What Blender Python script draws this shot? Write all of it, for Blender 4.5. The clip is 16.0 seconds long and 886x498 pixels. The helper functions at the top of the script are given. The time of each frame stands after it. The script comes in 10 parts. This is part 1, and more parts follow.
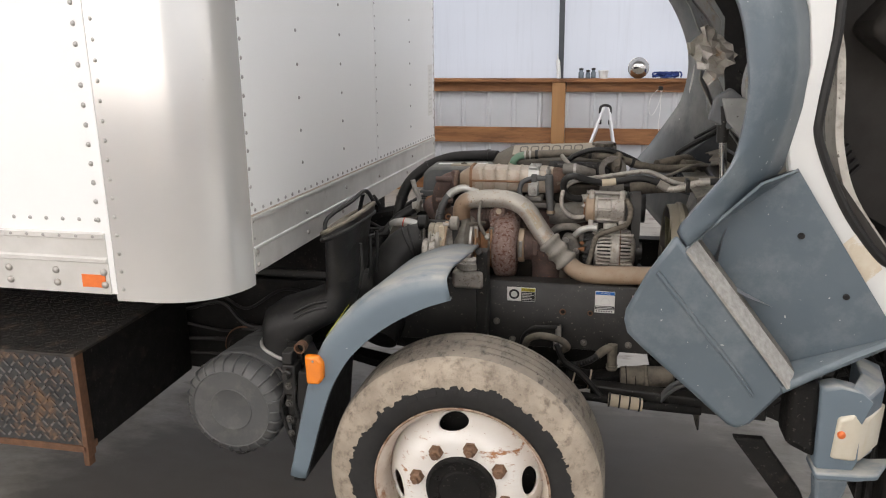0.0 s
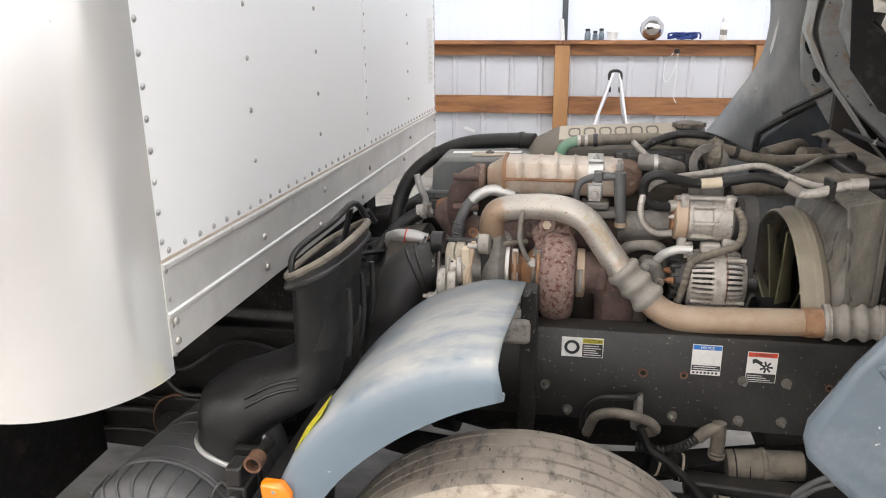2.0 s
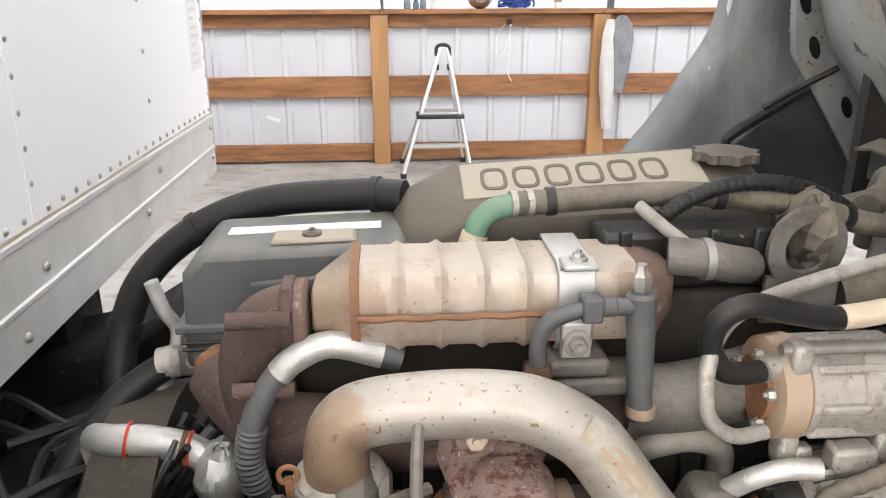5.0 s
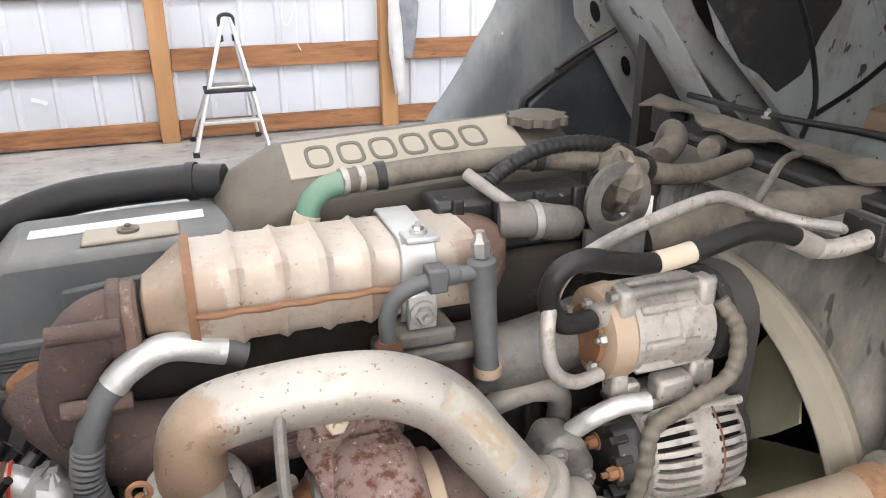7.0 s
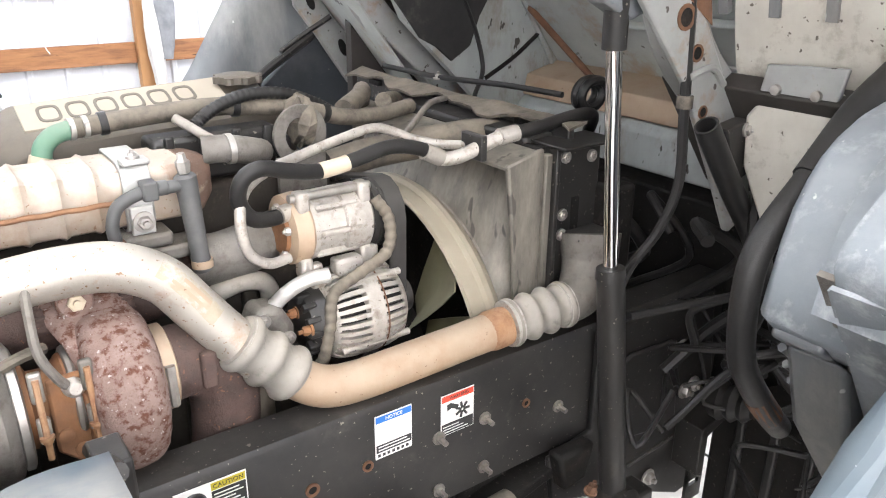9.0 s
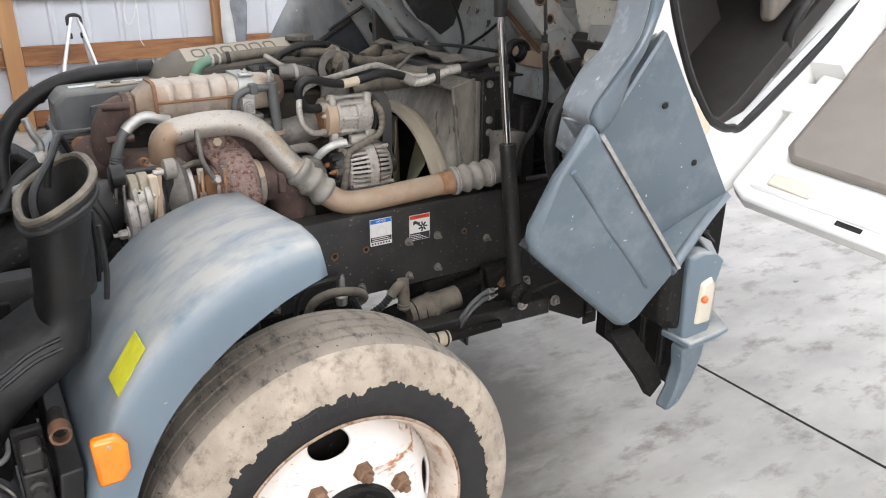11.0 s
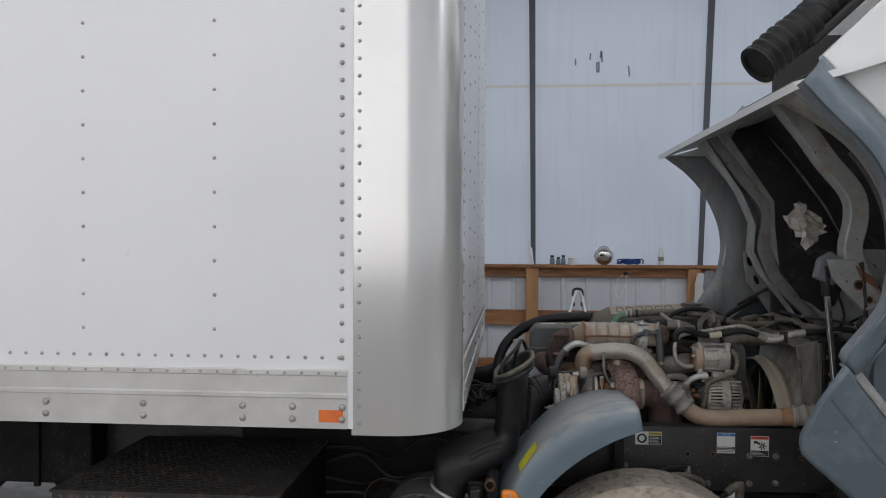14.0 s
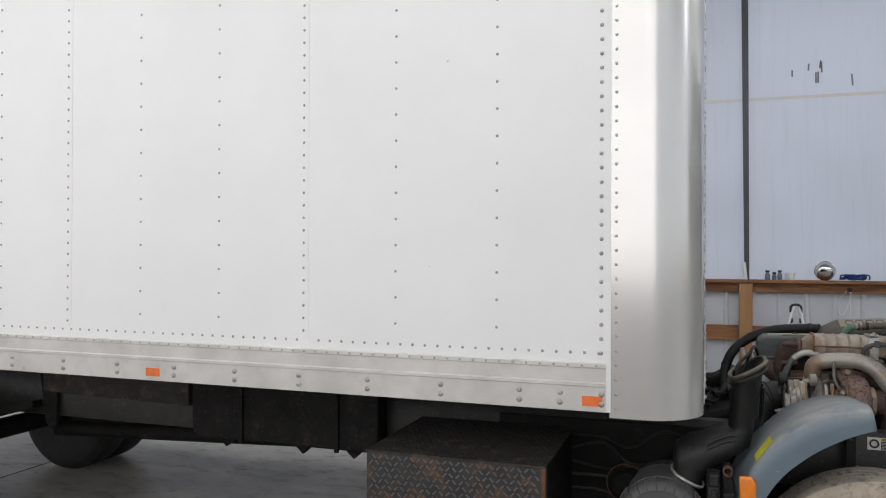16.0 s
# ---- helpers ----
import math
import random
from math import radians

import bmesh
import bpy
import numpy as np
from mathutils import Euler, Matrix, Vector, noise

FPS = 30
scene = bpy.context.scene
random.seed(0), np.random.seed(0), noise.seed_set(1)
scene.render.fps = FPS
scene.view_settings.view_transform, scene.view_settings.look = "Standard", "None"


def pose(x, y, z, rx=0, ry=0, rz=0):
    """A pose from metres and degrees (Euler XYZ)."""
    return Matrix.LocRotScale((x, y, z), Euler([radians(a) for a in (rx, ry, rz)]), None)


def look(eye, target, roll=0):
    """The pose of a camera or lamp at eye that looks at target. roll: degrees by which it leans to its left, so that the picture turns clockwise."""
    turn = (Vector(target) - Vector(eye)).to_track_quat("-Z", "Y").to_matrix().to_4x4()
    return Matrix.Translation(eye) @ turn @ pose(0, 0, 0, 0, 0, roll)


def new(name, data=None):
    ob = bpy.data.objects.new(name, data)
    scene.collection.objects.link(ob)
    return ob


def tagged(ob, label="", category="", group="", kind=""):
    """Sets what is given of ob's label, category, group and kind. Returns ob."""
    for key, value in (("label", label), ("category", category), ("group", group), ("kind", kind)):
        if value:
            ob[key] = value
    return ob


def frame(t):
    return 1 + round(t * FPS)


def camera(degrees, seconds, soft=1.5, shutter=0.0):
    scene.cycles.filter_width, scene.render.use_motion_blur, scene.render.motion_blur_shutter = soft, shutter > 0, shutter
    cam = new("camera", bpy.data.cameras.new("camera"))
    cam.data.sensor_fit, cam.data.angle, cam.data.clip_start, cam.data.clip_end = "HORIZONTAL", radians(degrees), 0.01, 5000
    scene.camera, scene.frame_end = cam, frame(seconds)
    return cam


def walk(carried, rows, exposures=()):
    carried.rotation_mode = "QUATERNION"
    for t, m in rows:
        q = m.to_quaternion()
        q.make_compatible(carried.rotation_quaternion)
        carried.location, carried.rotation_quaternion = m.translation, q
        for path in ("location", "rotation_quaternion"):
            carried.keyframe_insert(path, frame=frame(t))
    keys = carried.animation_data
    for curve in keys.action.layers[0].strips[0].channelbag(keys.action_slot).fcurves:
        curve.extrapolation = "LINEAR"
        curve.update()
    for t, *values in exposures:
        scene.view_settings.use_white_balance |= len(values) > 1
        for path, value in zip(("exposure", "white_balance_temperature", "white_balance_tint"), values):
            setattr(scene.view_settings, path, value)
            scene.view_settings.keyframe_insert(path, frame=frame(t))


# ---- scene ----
import collections
cam = camera(60.2, 16.0, soft=1.1)
PATH = [
    (0, (0.305, -0.084, 1.75), (-0.092, 1.804, 1.224), -0.5),
    (0.5, (0.209, 0.015, 1.702), (-0.19, 1.898, 1.158), -0.6),
    (1, (0.175, 0.267, 1.688), (-0.222, 2.147, 1.132), -0.6),
    (1.5, (0.129, 0.511, 1.683), (-0.263, 2.383, 1.099), -0.6),
    (2, (0.007, 0.789, 1.674), (-0.334, 2.664, 1.066), -0.5),
    (2.5, (-0.025, 1.103, 1.649), (-0.226, 2.994, 1.031), -0.5),
    (3, (-0.015, 1.392, 1.638), (-0.157, 3.289, 1.022), -0.3),
    (3.5, (-0.047, 1.645, 1.618), (-0.077, 3.545, 0.996), -0.5),
    (4, (-0.094, 1.852, 1.596), (0.011, 3.749, 0.971), -0.1),
    (4.2, (-0.098, 1.925, 1.588), (0.019, 3.821, 0.962), -0.1),
    (6.3, (-0.243, 2.096, 1.569), (0.033, 3.928, 0.816), -0.3),
    (6.5, (-0.231, 2.09, 1.573), (0.142, 3.906, 0.822), -0.2),
    (7, (-0.188, 2.072, 1.581), (0.437, 3.82, 0.835), -0.1),
    (7.5, (-0.162, 2.044, 1.587), (0.678, 3.701, 0.846), 0.1),
    (8, (-0.128, 1.979, 1.584), (0.907, 3.522, 0.845), 0.2),
    (8.5, (-0.139, 1.855, 1.575), (0.995, 3.328, 0.839), 0.4),
    (9, (-0.213, 1.694, 1.572), (0.877, 3.199, 0.834), 0.4),
    (9.5, (-0.316, 1.523, 1.573), (0.717, 3.069, 0.836), 0.4),
    (10, (-0.47, 1.267, 1.59), (0.549, 2.823, 0.854), 0.4),
    (10.2, (-0.521, 1.163, 1.604), (0.495, 2.72, 0.867), 0.4),
    (12.3, (-0.628, 0.04, 1.599), (0.075, 1.786, 0.924), -0.4),
    (12.5, (-0.626, -0.03, 1.615), (-0.001, 1.752, 0.955), -0.2),
    (13, (-0.632, -0.194, 1.618), (-0.252, 1.687, 1.056), -0.1),
    (13.5, (-0.637, -0.393, 1.638), (-0.445, 1.575, 1.341), 0.1),
    (14, (-0.538, -0.516, 1.645), (-0.701, 1.477, 1.616), 0.2),
    (14.5, (-0.442, -0.654, 1.634), (-1.008, 1.264, 1.648), 0.1),
    (15, (-0.492, -0.819, 1.646), (-1.235, 1.038, 1.65), 0.2),
    (15.5, (-0.564, -1.012, 1.68), (-1.25, 0.867, 1.674), 0.3),
    (16, (-0.662, -1.062, 1.653), (-1.314, 0.829, 1.659), 0.2),
]
walk(cam, [(t, look(eye, target, roll)) for t, eye, target, roll in PATH], [(0, 0.1, 6710, 14), (0.5, 0.38, 6660, 14), (1.5, 0.68, 6560, 14), (2.5, 0.86, 6610, 14), (4, 0.95, 6710, 14), (6.5, 1.32, 6400, 14), (7.5, 1.27, 6350, 14), (8.5, 1.83, 6350, 14), (9.5, 1.77, 6350, 14), (10, 1.22, 6350, 14), (12.5, 0.45, 6090, 12), (13.0, 0.05, 6240, 12), (13.6, -0.33, 6090, 12), (14.0, -0.86, 6140, 12), (14.5, -1.12, 6190, 12), (15, -0.93, 6240, 12), (16, -0.60, 6290, 12)])

# ---------------- daylight ----------------
world = bpy.data.worlds.new("sky")
scene.world = world
world.use_nodes = True
_wn = world.node_tree.nodes
_sky = _wn.new("ShaderNodeTexSky")
_sky.sky_type = "NISHITA"
_sky.sun_disc = False
_sky.sun_elevation = radians(40)
_sky.sun_rotation = radians(180)
world.node_tree.links.new(_sky.outputs[0], _wn["Background"].inputs[0])
_wn["Background"].inputs[1].default_value = 0.08
SOUTH_SHEET, SOUTH_DIM, NORTH_SHEET, END_SHEET = 3.1, 1.0, 0.46, 1.1      # glow that stands for daylight in the translucent wall sheets; SOUTH_DIM weakens the eastern south ones

# ---------------- materials ----------------


def material(name, c1, c2=None, scale=4.0, rough=0.5, metal=0.0, bump=0.0, bump_scale=60.0, wear=None, wear_scale=9.0,
             wear_edge=0.6, wear_soft=0.06, dust=None, dust_amount=0.5, rough_var=0.12, coat=0.0, stretch=(1, 1, 1), vary=0.0, specks=None, speck_scale=70.0, speck_edge=0.72, zones=(), spec=0.5, bump_detail=6.0, dust_scale=14.0, dust_edge=(0.2, 0.62), dust_from=-0.5, zone_scale=46.0, zone_soft=0.16):
    m = bpy.data.materials.new(name)
    m.use_nodes = True
    nt = m.node_tree
    n, l = nt.nodes, nt.links
    b = n["Principled BSDF"]
    geo = n.new("ShaderNodeNewGeometry")
    mp = n.new("ShaderNodeMapping")
    mp.inputs["Scale"].default_value = stretch
    l.new(geo.outputs["Position"], mp.inputs["Vector"])
    pos = mp.outputs[0]

    def noise_tex(s, detail=5.0, rough_=0.6):
        t = n.new("ShaderNodeTexNoise")
        t.inputs["Scale"].default_value = s
        t.inputs["Detail"].default_value = detail
        t.inputs["Roughness"].default_value = rough_
        l.new(pos, t.inputs["Vector"])
        return t.outputs["Fac"]

    def mix(fac, a, b_):
        x = n.new("ShaderNodeMix")
        x.data_type = "RGBA"
        for sock, v in ((x.inputs[0], fac), (x.inputs[6], a), (x.inputs[7], b_)):
            if isinstance(v, (tuple, list)):
                sock.default_value = (*v, 1)
            elif isinstance(v, float):
                sock.default_value = v
            else:
                l.new(v, sock)
        return x.outputs[2]

    def ramp(fac, lo, hi):
        r = n.new("ShaderNodeMapRange")
        r.inputs[1].default_value, r.inputs[2].default_value = lo, hi
        l.new(fac, r.inputs[0])
        return r.outputs[0]

    def mul(a, v):
        x = n.new("ShaderNodeMath")
        x.operation = "MULTIPLY"
        l.new(a, x.inputs[0])
        if isinstance(v, float):
            x.inputs[1].default_value = v
        else:
            l.new(v, x.inputs[1])
        return x.outputs[0]

    big = noise_tex(scale)
    col = mix(ramp(big, 0.3, 0.7), c1, c2 or tuple(v * 0.75 for v in c1))
    if vary:
        info = n.new("ShaderNodeObjectInfo")
        col = mix(mul(info.outputs["Random"], vary), col, tuple(v * 0.45 for v in c1))
    rough_out = ramp(noise_tex(scale * 3.1), 0.2, 0.8)
    rr = n.new("ShaderNodeMapRange")
    lo, hi = max(0.02, rough - rough_var), min(1.0, rough + rough_var)
    if lo < 0.29 < hi:
        lo, hi = (0.295, hi) if rough > 0.28 else (lo, 0.262)
    rr.inputs[3].default_value, rr.inputs[4].default_value = lo, hi
    l.new(rough_out, rr.inputs[0])
    rough_sock = rr.outputs[0]
    metal_sock = None
    if wear:
        w = ramp(noise_tex(wear_scale, 8.0, 0.68), wear_edge - wear_soft, wear_edge + wear_soft)
        col = mix(w, col, wear)
        if metal:
            inv = n.new("ShaderNodeMapRange")
            inv.inputs[3].default_value, inv.inputs[4].default_value = metal, 0.0
            l.new(w, inv.inputs[0])
            metal_sock = inv.outputs[0]
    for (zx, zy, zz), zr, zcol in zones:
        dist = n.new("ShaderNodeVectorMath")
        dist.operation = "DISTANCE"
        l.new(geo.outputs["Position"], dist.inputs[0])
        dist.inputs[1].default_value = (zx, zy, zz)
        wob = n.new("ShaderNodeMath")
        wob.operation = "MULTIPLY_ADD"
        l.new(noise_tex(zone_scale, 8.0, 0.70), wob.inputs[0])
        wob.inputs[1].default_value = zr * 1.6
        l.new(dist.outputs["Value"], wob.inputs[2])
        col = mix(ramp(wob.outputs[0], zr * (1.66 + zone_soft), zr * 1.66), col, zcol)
    if specks:
        col = mix(ramp(noise_tex(speck_scale, 2.0), speck_edge, speck_edge + 0.03), col, specks)
    if dust:
        sep = n.new("ShaderNodeSeparateXYZ")
        l.new(geo.outputs["Normal"], sep.inputs[0])
        up = ramp(sep.outputs["Z"], dust_from, 0.9)
        d = mul(mul(ramp(noise_tex(dust_scale, 6.0), *dust_edge), up), dust_amount)
        col = mix(d, col, dust)
        rmix = n.new("ShaderNodeMapRange")
        l.new(d, rmix.inputs[0])
        l.new(rough_sock, rmix.inputs[3])
        rmix.inputs[4].default_value = 0.9
        rough_sock = rmix.outputs[0]
    l.new(col, b.inputs["Base Color"])
    l.new(rough_sock, b.inputs["Roughness"])
    b.inputs["Metallic"].default_value = metal
    b.inputs["Specular IOR Level"].default_value = spec
    if metal_sock:
        l.new(metal_sock, b.inputs["Metallic"])
    if coat:
        b.inputs["Coat Weight"].default_value = coat
        b.inputs["Coat Roughness"].default_value = 0.12
    if bump:
        bp = n.new("ShaderNodeBump")
        bp.inputs["Strength"].default_value = bump
        bp.inputs["Distance"].default_value = 0.004
        l.new(noise_tex(bump_scale, bump_detail, 0.7), bp.inputs["Height"])
        l.new(bp.outputs[0], b.inputs["Normal"])
    return m


TAN = (0.36, 0.30, 0.22)
M_BOX = material("box_white_paint", (0.79, 0.79, 0.78), (0.735, 0.735, 0.725), 1.2, 0.38, bump=0.03, bump_scale=3.0, bump_detail=1.0, specks=(0.35, 0.33, 0.3), speck_scale=38.0, speck_edge=0.80)
M_BOXFRONT = material("box_front_paint", (0.77, 0.77, 0.755), (0.745, 0.745, 0.73), 0.7, 0.34, bump=0.045, bump_scale=2.4, bump_detail=0.6, rough_var=0.05, specks=(0.45, 0.43, 0.40), speck_scale=90.0, speck_edge=0.80)
M_CORNER = material("bright_aluminium", (0.67, 0.655, 0.625), (0.61, 0.605, 0.59), 2.2, 0.20, 0.50, rough_var=0.04, specks=(0.40, 0.37, 0.33), speck_scale=40.0, speck_edge=0.78)
M_RAIL = material("rail_aluminium", (0.66, 0.65, 0.62), (0.52, 0.51, 0.48), 6.0, 0.42, 0.35, bump=0.05, wear=(0.34, 0.31, 0.27), wear_scale=11.0, wear_edge=0.70)
M_RIVET = material("rivet_metal", (0.42, 0.41, 0.39), None, 20.0, 0.42, 0.8)
M_SEALANT = material("dirty_sealant", (0.34, 0.27, 0.20), (0.50, 0.45, 0.38), 12.0, 0.8)
M_BOLT = material("zinc_bolt", (0.50, 0.49, 0.47), (0.34, 0.32, 0.29), 30.0, 0.45, 0.8, dust=TAN, dust_amount=0.3)
M_ORANGE = material("orange_reflector", (0.78, 0.19, 0.04), (0.66, 0.14, 0.03), 30.0, 0.3)
M_AMBER = material("amber_lens", (0.85, 0.24, 0.01), (0.78, 0.20, 0.01), 30.0, 0.15, coat=0.5)
M_FRAME = material("black_frame_paint", (0.010, 0.010, 0.0105), (0.018, 0.018, 0.0175), 5.0, 0.36, bump=0.10, wear=(0.045, 0.042, 0.037), wear_scale=13.0, wear_edge=0.68, wear_soft=0.10, dust=(0.15, 0.135, 0.115), dust_amount=0.2, specks=(0.17, 0.155, 0.13), speck_scale=120.0, speck_edge=0.685, spec=0.32)
M_UNDER = material("underbody_black", (0.007, 0.007, 0.007), (0.013, 0.0122, 0.0115), 8.0, 0.65, bump=0.4, wear=(0.028, 0.023, 0.019), wear_scale=12.0, wear_edge=0.63, dust=(0.06, 0.054, 0.046), dust_amount=0.16, specks=(0.05, 0.045, 0.04), speck_scale=90.0, speck_edge=0.66, spec=0.16)
M_PLASTIC = material("black_plastic", (0.009, 0.009, 0.010), (0.017, 0.017, 0.017), 7.0, 0.40, bump=0.12, bump_scale=300.0, dust=(0.16, 0.15, 0.135), dust_amount=0.16, wear=(0.05, 0.048, 0.044), wear_scale=30.0, wear_edge=0.66, spec=0.32)
M_RUBBER = material("black_rubber", (0.009, 0.009, 0.0095), (0.016, 0.016, 0.016), 12.0, 0.42, bump=0.15, bump_scale=150.0, dust=(0.15, 0.135, 0.115), dust_amount=0.14, spec=0.3)
M_CANISTER = material("grey_black_plastic", (0.060, 0.062, 0.064), (0.082, 0.083, 0.083), 6.0, 0.55, bump=0.12, bump_scale=200.0, dust=(0.20, 0.195, 0.18), dust_amount=0.30, wear=(0.115, 0.113, 0.108), wear_scale=20.0, wear_edge=0.62, wear_soft=0.12)
M_GREY = material("grey_blue_plastic", (0.108, 0.141, 0.166), (0.090, 0.120, 0.142), 3.0, 0.36, bump=0.05, bump_scale=400.0, rough_var=0.08, specks=(0.55, 0.55, 0.53), speck_scale=62.0, speck_edge=0.725, dust=(0.28, 0.28, 0.26), dust_amount=0.25, wear=(0.17, 0.20, 0.22), wear_scale=7.0, wear_edge=0.62, wear_soft=0.12)
M_FENDER = material("fender_plastic", (0.150, 0.195, 0.230), (0.128, 0.166, 0.198), 4.0, 0.36, bump=0.04, bump_scale=120.0, dust=(0.45, 0.425, 0.37), dust_amount=0.70, dust_scale=13.0, dust_edge=(0.30, 0.58), dust_from=0.16, stretch=(0.7, 1.2, 0.9), specks=(0.55, 0.54, 0.51), speck_scale=75.0, speck_edge=0.76)
M_STEPGRIP = material("grip_strip", (0.42, 0.41, 0.38), (0.28, 0.27, 0.25), 60.0, 0.8, bump=0.6, bump_scale=420.0)
M_CABWHITE = material("cab_white_paint", (0.80, 0.80, 0.77), (0.74, 0.74, 0.71), 3.0, 0.28, coat=0.3, specks=(0.5, 0.46, 0.38), speck_scale=26.0, speck_edge=0.79)
M_PRIMER = material("bare_patch", (0.62, 0.51, 0.36), (0.72, 0.65, 0.52), 16.0, 0.6, wear=(0.80, 0.79, 0.75), wear_scale=20.0, wear_edge=0.62)
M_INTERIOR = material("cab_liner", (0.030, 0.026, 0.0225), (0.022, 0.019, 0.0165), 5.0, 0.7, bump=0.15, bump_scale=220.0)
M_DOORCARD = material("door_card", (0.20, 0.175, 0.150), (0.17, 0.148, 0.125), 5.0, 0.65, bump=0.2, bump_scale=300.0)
M_BOXGREY = material("grey_moulded_plastic", (0.215, 0.240, 0.262), (0.140, 0.158, 0.174), 9.0, 0.42, bump=0.15, bump_scale=160.0, wear=(0.34, 0.36, 0.375), wear_scale=22.0, wear_edge=0.60, wear_soft=0.08, specks=(0.55, 0.55, 0.53), speck_scale=46.0, speck_edge=0.72, dust=(0.34, 0.34, 0.33), dust_amount=0.3)
M_PAN = material("cab_floor_steel", (0.4030, 0.4225, 0.4030), (0.2860, 0.2990, 0.2860), 6.0, 0.45, 0.0, bump=0.15, bump_scale=25.0, wear=(0.30, 0.225, 0.15), wear_scale=6.0, wear_edge=0.61, wear_soft=0.07, dust=(0.34, 0.30, 0.24), dust_amount=0.3, specks=(0.08, 0.07, 0.06), speck_scale=18.0, speck_edge=0.68)
M_ARCH = material("arch_liner", (0.145, 0.155, 0.162), (0.075, 0.082, 0.088), 6.0, 0.45, bump=0.2, bump_scale=40.0, wear=(0.24, 0.235, 0.22), wear_scale=6.0, wear_edge=0.60, wear_soft=0.14, stretch=(1, 1, 0.35), specks=(0.40, 0.40, 0.38), speck_scale=44.0, speck_edge=0.72)
M_PALEPAN = material("pale_cab_steel", (0.3875, 0.4125, 0.4062), (0.2625, 0.2800, 0.2725), 7.0, 0.42, bump=0.2, bump_scale=26.0, wear=(0.20, 0.165, 0.12), wear_scale=9.0, wear_edge=0.58, wear_soft=0.10, stretch=(1, 1, 0.5), specks=(0.045, 0.038, 0.033), speck_scale=34.0, speck_edge=0.66)
M_DIAMOND = material("worn_diamond_tread", (0.20, 0.20, 0.20), (0.11, 0.105, 0.10), 16.0, 0.38, 0.7, wear=(0.17, 0.10, 0.055), wear_scale=12.0, wear_edge=0.56, wear_soft=0.08)
M_PLATE = material("dusty_black_plate", (0.014, 0.014, 0.0145), (0.026, 0.026, 0.025), 5.0, 0.45, bump=0.15, wear=(0.11, 0.105, 0.095), wear_scale=9.0, wear_edge=0.58, wear_soft=0.13, dust=(0.17, 0.155, 0.135), dust_amount=0.3, specks=(0.20, 0.185, 0.16), speck_scale=130.0, speck_edge=0.66, spec=0.3)
M_LABELTAN = material("tan_label_paper", (0.40, 0.35, 0.26), (0.32, 0.27, 0.19), 60.0, 0.6, wear=(0.40, 0.385, 0.35), wear_scale=50.0, wear_edge=0.53)
M_FARTRIM = material("far_trim_inside", (0.23, 0.243, 0.252), (0.125, 0.133, 0.139), 5.0, 0.45, bump=0.2, bump_scale=40.0, wear=(0.32, 0.315, 0.30), wear_scale=6.0, wear_edge=0.58, wear_soft=0.14, stretch=(1, 1, 0.35), specks=(0.50, 0.50, 0.48), speck_scale=44.0, speck_edge=0.72)
M_INNERPANEL = material("inner_panel_paint", (0.050, 0.058, 0.066), (0.030, 0.034, 0.039), 6.0, 0.42, bump=0.15, bump_scale=60.0, wear=(0.075, 0.078, 0.08), wear_scale=9.0, wear_edge=0.6, wear_soft=0.14, specks=(0.2, 0.19, 0.17), speck_scale=60.0, speck_edge=0.72)
M_SILVERRAIL = material("cab_rail_steel", (0.34, 0.345, 0.335), (0.235, 0.238, 0.23), 9.0, 0.45, 0.2, bump=0.15, bump_scale=60.0, wear=(0.25, 0.175, 0.115), wear_scale=14.0, wear_edge=0.63, wear_soft=0.08, specks=(0.06, 0.05, 0.042), speck_scale=50.0, speck_edge=0.68)
M_FOAM = material("black_insulation", (0.012, 0.012, 0.012), (0.024, 0.023, 0.022), 6.0, 0.85, bump=0.8, bump_scale=30.0, wear=(0.06, 0.056, 0.05), wear_scale=8.0, wear_edge=0.62)
M_FOIL = material("heat_foil", (0.55, 0.53, 0.49), (0.40, 0.37, 0.32), 14.0, 0.38, 0.6, bump=0.9, bump_scale=32.0, wear=(0.40, 0.25, 0.15), wear_scale=14.0, wear_edge=0.64)
M_SHIELD = material("heat_shield", (0.60, 0.575, 0.515), (0.46, 0.435, 0.38), 9.0, 0.5, 0.25, bump=0.4, bump_scale=22.0, wear=(0.24, 0.205, 0.16), wear_scale=12.0, wear_edge=0.62, wear_soft=0.10, specks=(0.14, 0.12, 0.10), speck_scale=60.0, speck_edge=0.68)
M_SIDEWALL = material("tyre_sidewall", (0.020, 0.020, 0.020), (0.030, 0.029, 0.028), 12.0, 0.62, bump=0.1, bump_scale=120.0, spec=0.3)
M_TREAD = material("muddy_tread", (0.29, 0.248, 0.20), (0.205, 0.178, 0.147), 14.0, 0.92, bump=0.9, bump_scale=70.0, wear=(0.085, 0.074, 0.064), wear_scale=34.0, wear_edge=0.60, wear_soft=0.08, specks=(0.05, 0.045, 0.04), speck_scale=90.0, speck_edge=0.68, stretch=(1.0, 0.45, 1.0))
M_MUD = material("dried_mud", (0.47, 0.395, 0.31), (0.29, 0.242, 0.19), 11.0, 0.94, bump=1.0, bump_scale=90.0, wear=(0.17, 0.14, 0.11), wear_scale=30.0, wear_edge=0.60, wear_soft=0.10, specks=(0.10, 0.085, 0.07), speck_scale=130.0, speck_edge=0.72)
M_WHEEL = material("wheel_white_paint", (0.80, 0.775, 0.735), (0.73, 0.69, 0.63), 7.0, 0.40, bump=0.08, wear=(0.36, 0.155, 0.055), wear_scale=15.0, wear_edge=0.622, wear_soft=0.035, stretch=(1.0, 1.0, 2.6), specks=(0.30, 0.13, 0.05), speck_scale=70.0, speck_edge=0.725)
